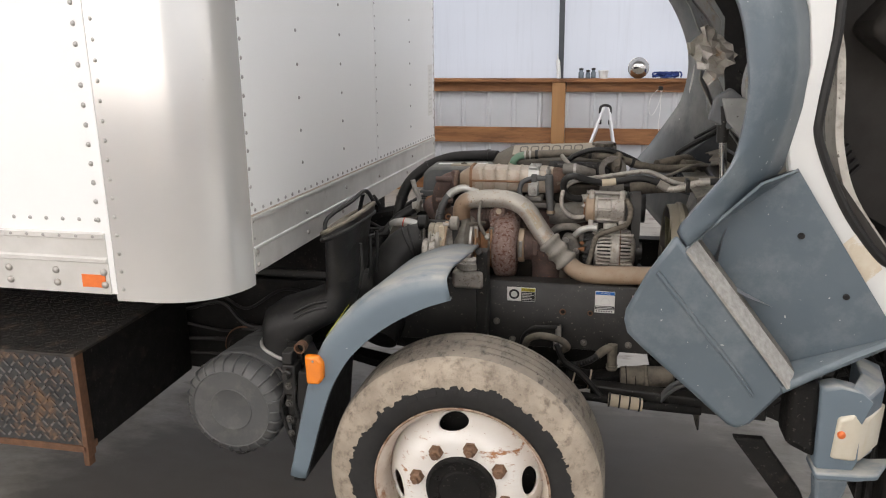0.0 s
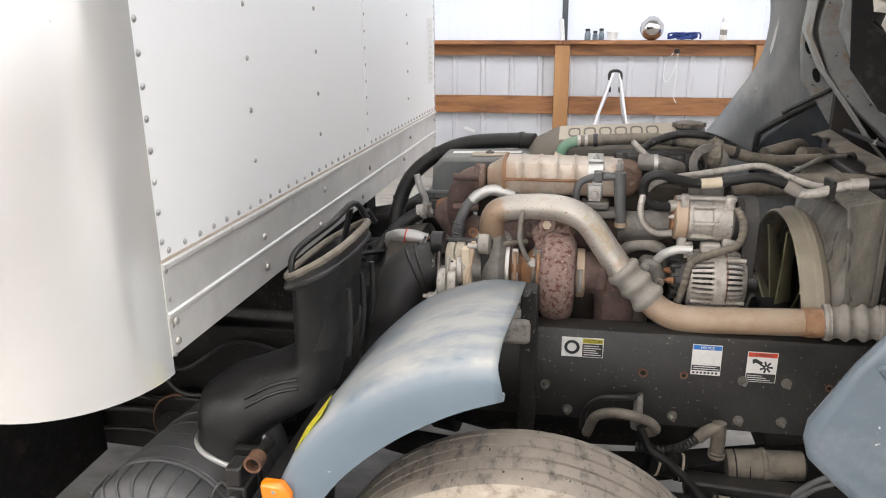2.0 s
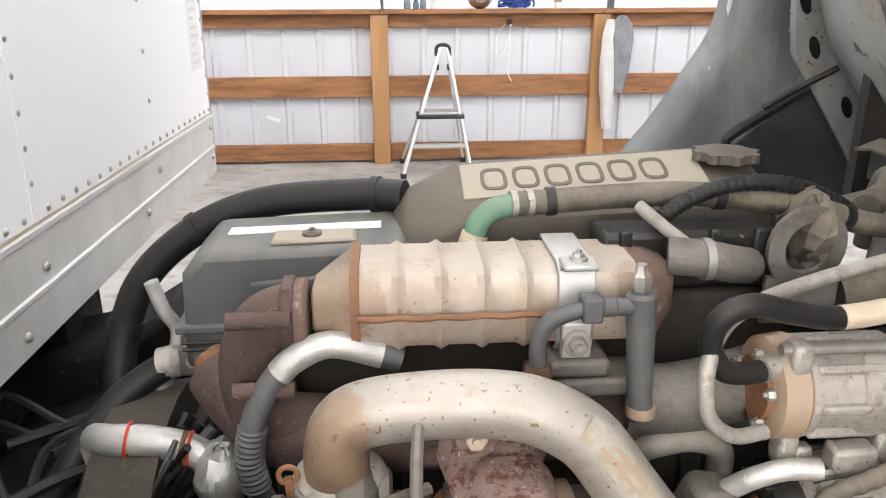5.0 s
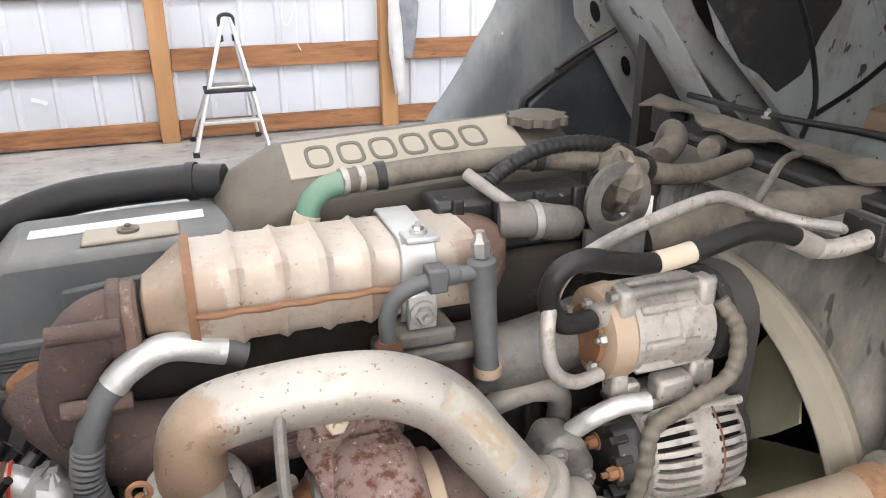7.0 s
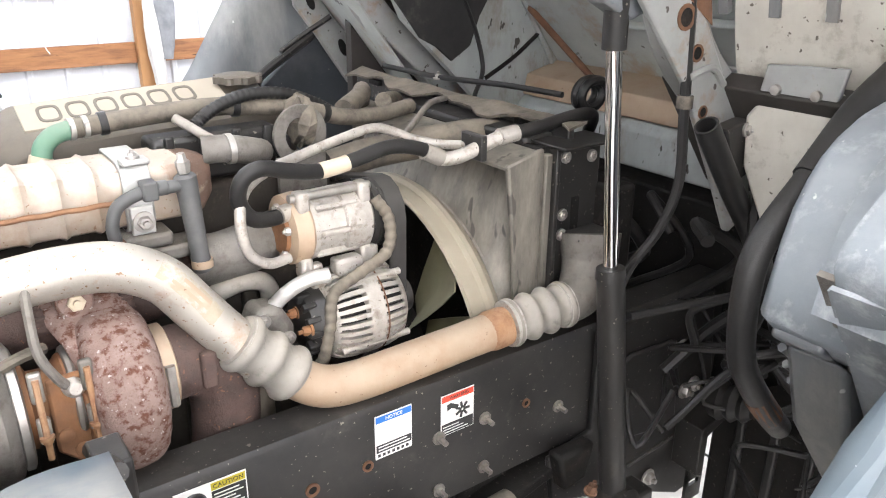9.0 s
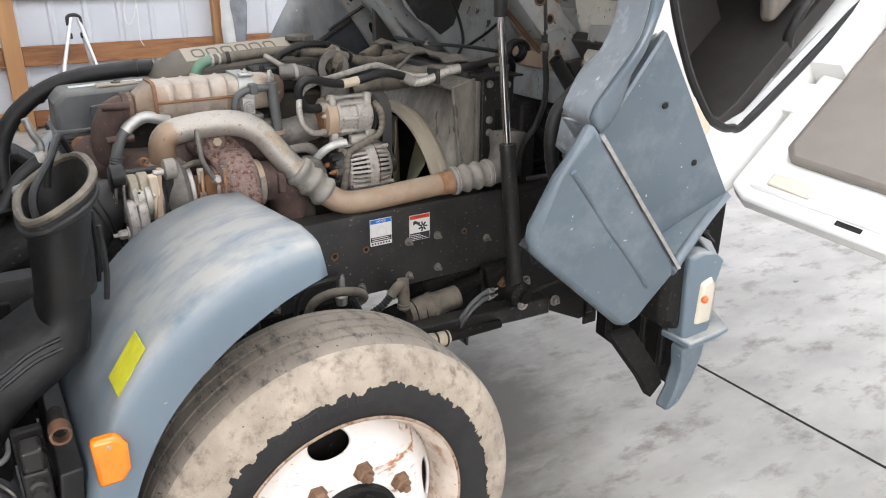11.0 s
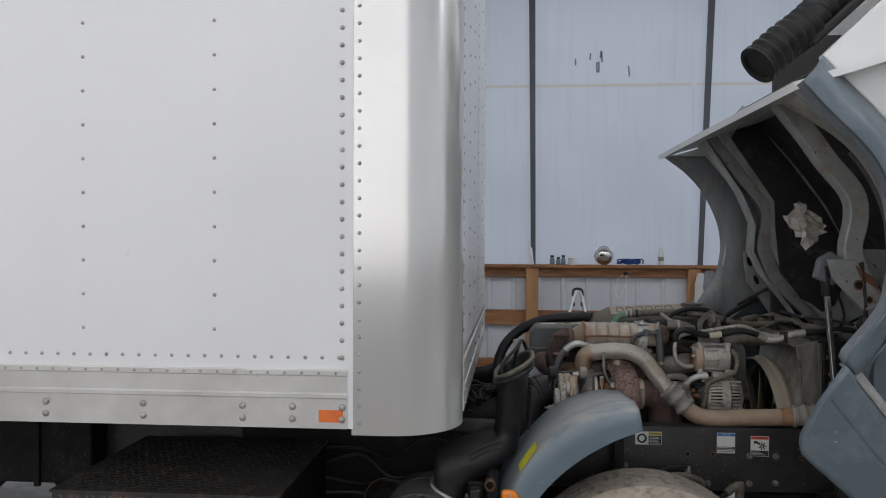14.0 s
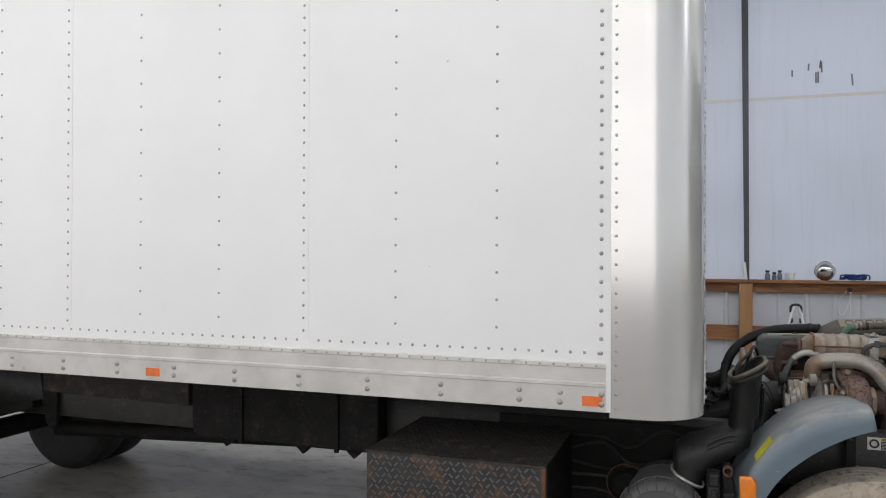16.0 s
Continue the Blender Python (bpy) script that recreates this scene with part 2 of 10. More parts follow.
M_RIMEDGE = material("rim_edge_rust", (0.46, 0.36, 0.28), (0.30, 0.20, 0.135), 26.0, 0.65, bump=0.2, wear=(0.15, 0.07, 0.035), wear_scale=34.0, wear_edge=0.55, wear_soft=0.06)
M_BARREL = material("rim_barrel_paint", (0.68, 0.61, 0.53), (0.52, 0.42, 0.33), 12.0, 0.5, bump=0.12, wear=(0.30, 0.15, 0.075), wear_scale=20.0, wear_edge=0.60, wear_soft=0.08, specks=(0.22, 0.10, 0.05), speck_scale=90.0, speck_edge=0.70)
M_RUST = material("rusty_steel", (0.19, 0.095, 0.050), (0.11, 0.058, 0.036), 25.0, 0.8, 0.2, bump=0.4, bump_scale=120.0)
M_NUT = material("rusty_nut", (0.25, 0.145, 0.085), (0.15, 0.088, 0.055), 60.0, 0.7, 0.3, bump=0.3, bump_scale=150.0)
M_MANIFOLD = material("manifold_iron", (0.098, 0.060, 0.050), (0.055, 0.036, 0.032), 26.0, 0.82, 0.0, bump=0.7, bump_scale=210.0, dust=(0.25, 0.18, 0.14), dust_amount=0.25, specks=(0.20, 0.10, 0.06), speck_scale=110.0, speck_edge=0.66)
M_TURBINE = material("scaled_turbine_iron", (0.30, 0.222, 0.195), (0.21, 0.14, 0.118), 30.0, 0.9, bump=1.0, bump_scale=150.0, wear=(0.13, 0.056, 0.036), wear_scale=80.0, wear_edge=0.55, wear_soft=0.06, specks=(0.42, 0.36, 0.33), speck_scale=110.0, speck_edge=0.66, spec=0.2)
M_CHRA = material("bearing_housing_rust", (0.26, 0.12, 0.05), (0.17, 0.085, 0.045), 30.0, 0.8, bump=0.3, bump_scale=150.0)
M_ALU = material("cast_aluminium", (0.52, 0.49, 0.445), (0.36, 0.335, 0.298), 40.0, 0.42, 0.45, bump=0.45, bump_scale=240.0, wear=(0.20, 0.165, 0.125), wear_scale=48.0, wear_edge=0.61, wear_soft=0.08, dust=(0.42, 0.38, 0.32), dust_amount=0.3, specks=(0.12, 0.10, 0.08), speck_scale=150.0, speck_edge=0.68)
M_LINKCAST = material("tan_cast_aluminium", (0.40, 0.35, 0.265), (0.27, 0.235, 0.18), 40.0, 0.55, 0.25, bump=0.4, bump_scale=240.0, wear=(0.14, 0.115, 0.085), wear_scale=44.0, wear_edge=0.61, wear_soft=0.08, dust=(0.44, 0.39, 0.31), dust_amount=0.35)
M_ALUDARK = material("dark_aluminium", (0.19, 0.18, 0.165), (0.12, 0.112, 0.10), 26.0, 0.5, 0.35, bump=0.45, bump_scale=200.0, wear=(0.065, 0.055, 0.046), wear_scale=32.0, wear_edge=0.58, wear_soft=0.08, dust=(0.33, 0.29, 0.23), dust_amount=0.38)
M_PIPE = material("silver_pipe", (0.44, 0.41, 0.365), (0.37, 0.34, 0.295), 18.0, 0.40, 0.45, bump=0.2, bump_scale=160.0, wear=(0.30, 0.195, 0.12), wear_scale=20.0, wear_edge=0.62, wear_soft=0.08, dust=(0.46, 0.42, 0.35), dust_amount=0.3, specks=(0.22, 0.135, 0.08), speck_scale=130.0, speck_edge=0.645, zones=(((-0.22, 2.72, 1.10), 0.060, (0.30, 0.20, 0.13)), ((-0.21, 2.70, 1.17), 0.030, (0.33, 0.22, 0.14))), zone_soft=0.5)
M_PIPERUST = material("rust_tan_pipe", (0.40, 0.295, 0.205), (0.335, 0.235, 0.155), 10.0, 0.55, 0.10, bump=0.2, bump_scale=150.0, wear=(0.30, 0.165, 0.09), wear_scale=11.0, wear_edge=0.62, wear_soft=0.14, dust=(0.47, 0.40, 0.31), dust_amount=0.45, specks=(0.19, 0.105, 0.055), speck_scale=120.0, speck_edge=0.69)
M_SWAGE = material("orange_rust_band", (0.33, 0.175, 0.085), (0.40, 0.25, 0.15), 28.0, 0.6, 0.10, bump=0.25, bump_scale=150.0, wear=(0.22, 0.10, 0.05), wear_scale=26.0, wear_edge=0.58, wear_soft=0.10)
M_SILICONE = material("grey_silicone_hose", (0.27, 0.252, 0.226), (0.19, 0.177, 0.158), 24.0, 0.55, bump=0.2, bump_scale=140.0, dust=(0.42, 0.37, 0.30), dust_amount=0.5, wear=(0.10, 0.093, 0.082), wear_scale=40.0, wear_edge=0.63, wear_soft=0.08)
M_EGR = material("egr_stainless", (0.47, 0.41, 0.345), (0.37, 0.30, 0.235), 14.0, 0.38, 0.35, bump=0.12, bump_scale=90.0, wear=(0.30, 0.20, 0.13), wear_scale=13.0, wear_edge=0.62, wear_soft=0.12, dust=(0.52, 0.475, 0.40), dust_amount=0.45, specks=(0.25, 0.15, 0.09), speck_scale=120.0, speck_edge=0.67, zones=(((-0.205, 2.83, 1.24), 0.045, (0.30, 0.21, 0.15)), ((0.13, 2.83, 1.25), 0.035, (0.30, 0.20, 0.14)), ((-0.08, 2.81, 1.30), 0.02, (0.36, 0.26, 0.19))))
M_EGRRUST = material("egr_seam_rust", (0.27, 0.145, 0.075), (0.20, 0.10, 0.055), 20.0, 0.7, 0.2, bump=0.3, bump_scale=150.0)
M_EGREND = material("egr_end_cast", (0.20, 0.125, 0.09), (0.12, 0.078, 0.06), 30.0, 0.75, 0.2, bump=0.5, bump_scale=180.0, wear=(0.33, 0.27, 0.21), wear_scale=30.0, wear_edge=0.62)
M_EGRCONE = material("egr_cone_steel", (0.34, 0.25, 0.175), (0.22, 0.14, 0.095), 22.0, 0.45, 0.3, bump=0.12, bump_scale=90.0, wear=(0.13, 0.075, 0.05), wear_scale=18.0, wear_edge=0.58, wear_soft=0.12, dust=(0.46, 0.40, 0.32), dust_amount=0.45, specks=(0.42, 0.36, 0.28), speck_scale=90.0, speck_edge=0.68)
M_ZINC = material("zinc_strap", (0.56, 0.57, 0.55), (0.46, 0.47, 0.46), 26.0, 0.38, 0.7, bump=0.08, dust=(0.48, 0.43, 0.35), dust_amount=0.3)
M_COVER = material("valve_cover_plastic", (0.085, 0.073, 0.058), (0.058, 0.050, 0.040), 14.0, 0.5, bump=0.2, bump_scale=220.0, dust=(0.27, 0.225, 0.165), dust_amount=0.34, wear=(0.05, 0.046, 0.04), wear_scale=24.0, wear_edge=0.62, wear_soft=0.10)
M_COVERLIGHT = material("cover_emblem", (0.33, 0.285, 0.22), (0.26, 0.225, 0.175), 14.0, 0.6, dust=(0.44, 0.39, 0.31), dust_amount=0.5)
M_VENTBOX = material("breather_plastic", (0.050, 0.058, 0.064), (0.068, 0.074, 0.079), 6.0, 0.42, bump=0.08, bump_scale=150.0, dust=(0.27, 0.25, 0.21), dust_amount=0.5)
M_BLOCK = material("engine_block_grime", (0.020, 0.018, 0.016), (0.042, 0.037, 0.031), 12.0, 0.7, 0.1, bump=0.5, bump_scale=120.0, wear=(0.09, 0.073, 0.056), wear_scale=22.0, wear_edge=0.62, dust=(0.16, 0.135, 0.105), dust_amount=0.4, spec=0.25)
M_DUSTHOSE = material("dusty_hose", (0.14, 0.118, 0.09), (0.06, 0.053, 0.043), 26.0, 0.75, bump=0.3, bump_scale=140.0, dust=(0.34, 0.295, 0.23), dust_amount=0.45, wear=(0.028, 0.025, 0.021), wear_scale=34.0, wear_edge=0.58, wear_soft=0.10)
M_GREENHOSE = material("green_hose", (0.075, 0.21, 0.14), (0.10, 0.20, 0.14), 12.0, 0.6, dust=(0.35, 0.33, 0.25), dust_amount=0.3)
M_SLEEVE = material("cream_sleeve", (0.55, 0.47, 0.35), (0.48, 0.40, 0.29), 18.0, 0.7)
M_WRAP = material("silver_heat_wrap", (0.60, 0.59, 0.56), (0.44, 0.43, 0.40), 26.0, 0.38, 0.5, bump=0.6, bump_scale=60.0)
M_WHITELABEL = material("white_label", (0.72, 0.71, 0.68), (0.66, 0.65, 0.61), 20.0, 0.5)
M_BELT = material("belt_rubber", (0.018, 0.017, 0.017), (0.03, 0.029, 0.028), 10.0, 0.55, dust=(0.12, 0.11, 0.09), dust_amount=0.3)
M_FAN = material("fan_nylon", (0.25, 0.235, 0.135), (0.16, 0.15, 0.09), 6.0, 0.5, dust=(0.42, 0.38, 0.26), dust_amount=0.5)
M_SHROUD = material("dusty_shroud", (0.080, 0.074, 0.064), (0.040, 0.038, 0.035), 12.0, 0.6, bump=0.15, bump_scale=90.0, wear=(0.23, 0.21, 0.175), wear_scale=12.0, wear_edge=0.56, wear_soft=0.12, dust=(0.34, 0.305, 0.24), dust_amount=0.45, stretch=(1, 1, 0.3), specks=(0.02, 0.02, 0.019), speck_scale=30.0, speck_edge=0.62)
M_RING = material("shroud_ring_rubber", (0.30, 0.265, 0.20), (0.25, 0.22, 0.165), 5.0, 0.65, dust=(0.38, 0.33, 0.25), dust_amount=0.5)
M_CHROME = material("chrome_rod", (0.75, 0.75, 0.75), (0.70, 0.70, 0.70), 5.0, 0.08, 1.0, rough_var=0.03)
M_STEPPLATE = material("checker_plate", (0.040, 0.042, 0.046), (0.065, 0.065, 0.065), 14.0, 0.42, 0.5, bump=0.2, bump_scale=120.0, wear=(0.15, 0.085, 0.045), wear_scale=12.0, wear_edge=0.60, wear_soft=0.07)
M_STEPTOP = material("step_top_dirt", (0.040, 0.035, 0.031), (0.026, 0.024, 0.022), 9.0, 0.85, bump=0.5, bump_scale=60.0, wear=(0.085, 0.064, 0.047), wear_scale=12.0, wear_edge=0.6)
M_LAMP = material("clouded_headlamp", (0.62, 0.58, 0.48), (0.56, 0.50, 0.38), 14.0, 0.22, coat=0.6)
M_FLOOR = None
M_STEEL = material("white_wall_steel", (0.57, 0.58, 0.60), (0.50, 0.51, 0.53), 1.5, 0.4, rough_var=0.08, specks=(0.35, 0.31, 0.28), speck_scale=14.0, speck_edge=0.80)
M_STEELS = material("galvanised_wall_steel", (0.50, 0.53, 0.56), (0.44, 0.465, 0.49), 1.5, 0.4, 0.2)
M_WOOD = material("girt_timber", (0.36, 0.165, 0.065), (0.21, 0.088, 0.034), 7.0, 0.65, bump=0.2, bump_scale=60.0, wear=(0.13, 0.055, 0.024), wear_scale=9.0, wear_edge=0.58, wear_soft=0.10, stretch=(0.28, 1.0, 2.2), specks=(0.06, 0.028, 0.014), speck_scale=24.0, speck_edge=0.74)
M_POST = material("post_timber", (0.46, 0.25, 0.105), (0.36, 0.175, 0.07), 3.0, 0.65, bump=0.2, bump_scale=60.0, wear=(0.24, 0.115, 0.05), wear_scale=6.0, wear_edge=0.68, stretch=(2.6, 1, 0.25), vary=0.2)
M_MULLION = material("dark_mullion", (0.055, 0.062, 0.072), (0.075, 0.082, 0.09), 3.0, 0.5)
M_LADDER = material("ladder_aluminium", (0.62, 0.62, 0.62), (0.52, 0.52, 0.52), 8.0, 0.35, 0.8)
M_BLUE = material("blue_webbing", (0.015, 0.045, 0.20), (0.012, 0.03, 0.14), 40.0, 0.75, bump=0.5, bump_scale=300.0)
M_STEELBOWL = material("polished_steel", (0.55, 0.53, 0.50), (0.48, 0.46, 0.43), 6.0, 0.12, 1.0, rough_var=0.04)
M_GLASSJAR = material("grey_glass", (0.16, 0.20, 0.23), (0.12, 0.15, 0.18), 20.0, 0.1)
M_WHITEPLASTIC = material("white_plastic", (0.72, 0.72, 0.70), (0.66, 0.66, 0.64), 20.0, 0.4)
M_CLOTH = material("grey_cloth", (0.24, 0.25, 0.26), (0.15, 0.155, 0.165), 9.0, 0.85, bump=0.5, bump_scale=120.0)
M_FILM = material("crumpled_clear_film", (0.55, 0.54, 0.52), (0.45, 0.44, 0.42), 9.0, 0.3, bump=0.6, bump_scale=20.0)
M_ROOF = material("roof_steel", (0.60, 0.61, 0.62), (0.52, 0.53, 0.54), 1.0, 0.5)
M_BLUESTK = material("sticker_blue", (0.02, 0.16, 0.52), None, 30.0, 0.4)
M_REDSTK = material("sticker_red", (0.68, 0.07, 0.03), None, 30.0, 0.4)
M_YELSTK = material("sticker_yellow", (0.50, 0.42, 0.03), None, 30.0, 0.45)
M_INK = material("sticker_ink", (0.02, 0.02, 0.02), None, 30.0, 0.45)
M_YELLOWMARK = material("yellow_tape", (0.62, 0.60, 0.03), (0.48, 0.46, 0.03), 30.0, 0.5)


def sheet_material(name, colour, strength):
    """Translucent wall sheet: daylight is put in as emission, dimmed by dirt streaks."""
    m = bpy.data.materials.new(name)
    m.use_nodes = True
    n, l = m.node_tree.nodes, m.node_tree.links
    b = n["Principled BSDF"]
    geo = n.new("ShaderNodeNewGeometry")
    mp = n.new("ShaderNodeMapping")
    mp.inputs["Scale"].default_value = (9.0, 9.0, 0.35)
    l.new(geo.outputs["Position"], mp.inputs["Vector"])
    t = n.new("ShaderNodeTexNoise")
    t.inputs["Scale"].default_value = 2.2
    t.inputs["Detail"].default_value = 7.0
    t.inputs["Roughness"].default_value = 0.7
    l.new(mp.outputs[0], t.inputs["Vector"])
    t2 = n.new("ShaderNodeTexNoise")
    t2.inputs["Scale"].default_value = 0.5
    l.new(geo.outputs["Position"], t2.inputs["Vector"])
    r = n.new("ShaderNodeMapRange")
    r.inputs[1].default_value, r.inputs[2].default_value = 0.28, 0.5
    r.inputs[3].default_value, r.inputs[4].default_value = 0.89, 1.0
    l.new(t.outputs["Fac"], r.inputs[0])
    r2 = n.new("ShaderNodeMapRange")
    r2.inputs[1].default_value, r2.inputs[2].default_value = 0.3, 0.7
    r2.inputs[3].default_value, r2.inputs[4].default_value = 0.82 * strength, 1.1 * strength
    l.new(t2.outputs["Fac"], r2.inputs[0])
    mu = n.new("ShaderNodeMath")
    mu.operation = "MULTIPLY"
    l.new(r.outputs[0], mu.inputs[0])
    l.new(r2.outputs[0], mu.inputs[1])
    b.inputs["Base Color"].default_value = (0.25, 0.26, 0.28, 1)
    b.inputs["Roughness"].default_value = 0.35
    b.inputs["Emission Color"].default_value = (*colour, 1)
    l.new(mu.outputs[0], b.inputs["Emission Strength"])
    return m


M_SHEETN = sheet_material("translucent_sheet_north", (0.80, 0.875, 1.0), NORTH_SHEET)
# end walls are out of view; their glow is added to light the box front
M_SHEETE = sheet_material("added_glow_sheet_end", (0.96, 0.98, 1.0), END_SHEET)
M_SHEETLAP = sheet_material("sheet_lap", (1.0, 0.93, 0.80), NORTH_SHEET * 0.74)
# invented overhead glow, out of view, that brightens upward faces
M_ROOFGLOW = sheet_material("added_roof_glow", (0.96, 0.98, 1.0), 4.3)
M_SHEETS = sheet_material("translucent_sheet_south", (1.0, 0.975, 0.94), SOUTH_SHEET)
# same south sheet with weaker emission, so light comes mainly from the south-west
M_SHEETSD = sheet_material("weak_glow_sheet_south", (0.93, 0.97, 1.0), SOUTH_DIM)


def floor_material():
    # zones: stains and the truck's shade, both painted into the concrete colour
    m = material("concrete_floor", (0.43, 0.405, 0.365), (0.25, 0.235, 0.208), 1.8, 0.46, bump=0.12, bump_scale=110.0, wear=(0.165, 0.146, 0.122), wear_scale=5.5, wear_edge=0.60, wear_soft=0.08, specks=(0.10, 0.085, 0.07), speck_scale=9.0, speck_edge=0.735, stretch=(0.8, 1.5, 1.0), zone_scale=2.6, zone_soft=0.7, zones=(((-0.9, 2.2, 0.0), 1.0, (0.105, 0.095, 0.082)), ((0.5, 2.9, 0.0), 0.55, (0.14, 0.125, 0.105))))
    return m


M_FLOOR = floor_material()

# ---------------- mesh helpers ----------------
X, Y, Z = Vector((1, 0, 0)), Vector((0, 1, 0)), Vector((0, 0, 1))


def frame_of(d):
    d = Vector(d).normalized()
    a = Z if abs(d.z) < 0.9 else X
    u = a.cross(d).normalized()
    return u, d.cross(u), d


def spline(pts, per=6):
    p = [Vector(q) for q in pts]
    if len(p) < 3:
        return p
    ext = [p[0] * 2 - p[1]] + p + [p[-1] * 2 - p[-2]]
    out = []
    for i in range(1, len(ext) - 2):
        a, b, c, d = ext[i - 1:i + 3]
        for k in range(per):
            t = k / per
            out.append(0.5 * ((2 * b) + (c - a) * t + (2 * a - 5 * b + 4 * c - d) * t * t + (3 * b - a - 3 * c + d) * t ** 3))
    out.append(p[-1])
    return out


class Shape:
    """Vertices and faces that become one mesh."""

    def __init__(self):
        self.v, self.f = [], []

    def add(self, verts, faces):
        o = len(self.v)
        self.v += [tuple(q) for q in verts]
        self.f += [[o + i for i in q] for q in faces]
        return self

    def rings(self, rings, cap0=True, cap1=True, closed=True):
        n = len(rings[0])
        verts = [p for r in rings for p in r]
        faces = []
        for i in range(len(rings) - 1):
            for k in range(n if closed else n - 1):
                a, b = i * n + k, i * n + (k + 1) % n
                faces.append([a, b, b + n, a + n])
        if cap0 and closed:
            faces.append(list(range(n))[::-1])
        if cap1 and closed:
            faces.append([(len(rings) - 1) * n + k for k in range(n)])
        return self.add(verts, faces)

    def box(self, c, s, rot=(0, 0, 0), taper=1.0):
        m = pose(*c, *rot)
        q = []
        for z in (-0.5, 0.5):
            k = 1.0 if z < 0 else taper
            for x, y in ((-0.5, -0.5), (0.5, -0.5), (0.5, 0.5), (-0.5, 0.5)):
                q.append(m @ Vector((x * s[0] * k, y * s[1] * k, z * s[2])))
        return self.add(q, [[3, 2, 1, 0], [4, 5, 6, 7], [0, 1, 5, 4], [1, 2, 6, 5], [2, 3, 7, 6], [3, 0, 4, 7]])

    def span(self, lo, hi):
        return self.box([(a + b) / 2 for a, b in zip(lo, hi)], [abs(b - a) for a, b in zip(lo, hi)])

    def lathe(self, origin, axis, profile, n=32, cap0=True, cap1=True, squash=1.0, up=None):
        """profile: (along, radius) pairs."""
        u, w, d = frame_of(axis)
        o = Vector(origin)
        return self.rings([[o + d * a + (u * math.cos(k * math.tau / n) * squash + w * math.sin(k * math.tau / n)) * r for k in range(n)] for a, r in profile], cap0, cap1)

    def cyl(self, p0, p1, r0, r1=None, n=16, edge=0.0):
        p0, p1 = Vector(p0), Vector(p1)
        h = (p1 - p0).length
        r1 = r0 if r1 is None else r1
        e = edge
        prof = [(0, r0), (h, r1)] if not e else [(0, r0 - e), (e, r0), (h - e, r1), (h, r1 - e)]
        return self.lathe(p0, p1 - p0, prof, n)

    def tube(self, pts, r, n=12, per=6, smooth=True, hollow=False):
        p = spline(pts, per) if smooth else [Vector(q) for q in pts]
        rad = r if callable(r) else (lambda t: r)
        u = None
        rings = []
        for i, c in enumerate(p):
            d = (p[min(i + 1, len(p) - 1)] - p[max(i - 1, 0)]).normalized()
            if u is None:
                u = frame_of(d)[0]
            u = (u - d * u.dot(d)).normalized()
            w = d.cross(u)
            k = rad(i / (len(p) - 1))
            rings.append([c + (u * math.cos(a * math.tau / n) + w * math.sin(a * math.tau / n)) * k for a in range(n)])
        if hollow:
            c = p[-1]
            inner = [[c + (q - c) * 0.82 for q in rings[-1]]]
            back = p[-2] - p[-1]
            inner.append([q + back.normalized() * 0.05 for q in inner[0]])
            rings += inner
        return self.rings(rings)

    def prism(self, poly, axis, a, b):
        """A polygon in the plane across axis ('y': x,z pairs; 'x': y,z; 'z': x,y), from a to b."""
        def at(q, v):
            return {"y": (q[0], v, q[1]), "x": (v, q[0], q[1]), "z": (q[0], q[1], v)}[axis]
        return self.rings([[at(q, a) for q in poly], [at(q, b) for q in poly]])

    def ball(self, c, r, n=12, squash=(1, 1, 1), half=False, axis=(0, 0, 1)):
        m = n // 2
        lo = 0.0 if half else -math.pi / 2
        u, w, d = frame_of(axis)
        rings = []
        for i in range(m + 1):
            a = lo + (math.pi / 2 - lo) * i / m
            rr, hh = max(math.cos(a), 0.02) * r, math.sin(a) * r
            rings.append([Vector(c) + (u * math.cos(k * math.tau / n) * squash[0] + w * math.sin(k * math.tau / n) * squash[1]) * rr + d * hh * squash[2] for k in range(n)])
        return self.rings(rings)

    def torus(self, c, axis, R, r, n=32, k=10):
        u, w, d = frame_of(axis)
        c = Vector(c)
        rings = []
        for i in range(n + 1):
            a = i * math.tau / n
            e = u * math.cos(a) + w * math.sin(a)
            rings.append([c + e * (R + r * math.cos(j * math.tau / k)) + d * r * math.sin(j * math.tau / k) for j in range(k)])
        return self.rings(rings, False, False)

    def hexbolt(self, c, axis, r, h, washer=0.0):
        u, w, d = frame_of(axis)
        c = Vector(c)
        if washer:
            self.lathe(c, d, [(0, washer), (0.004, washer)], 16)
        self.lathe(c, d, [(0, r), (h * 0.8, r), (h, r * 0.8)], 6)
        return self.lathe(c + d * h, d, [(0, r * 0.45), (h * 0.5, r * 0.42)], 8)


WORLD = {}


def attach(ob, parent):
    if parent is not None:
        ob.parent = parent
        ob.matrix_parent_inverse = WORLD[parent.name].inverted()
    WORLD[ob.name] = Matrix.Identity(4)
    return ob


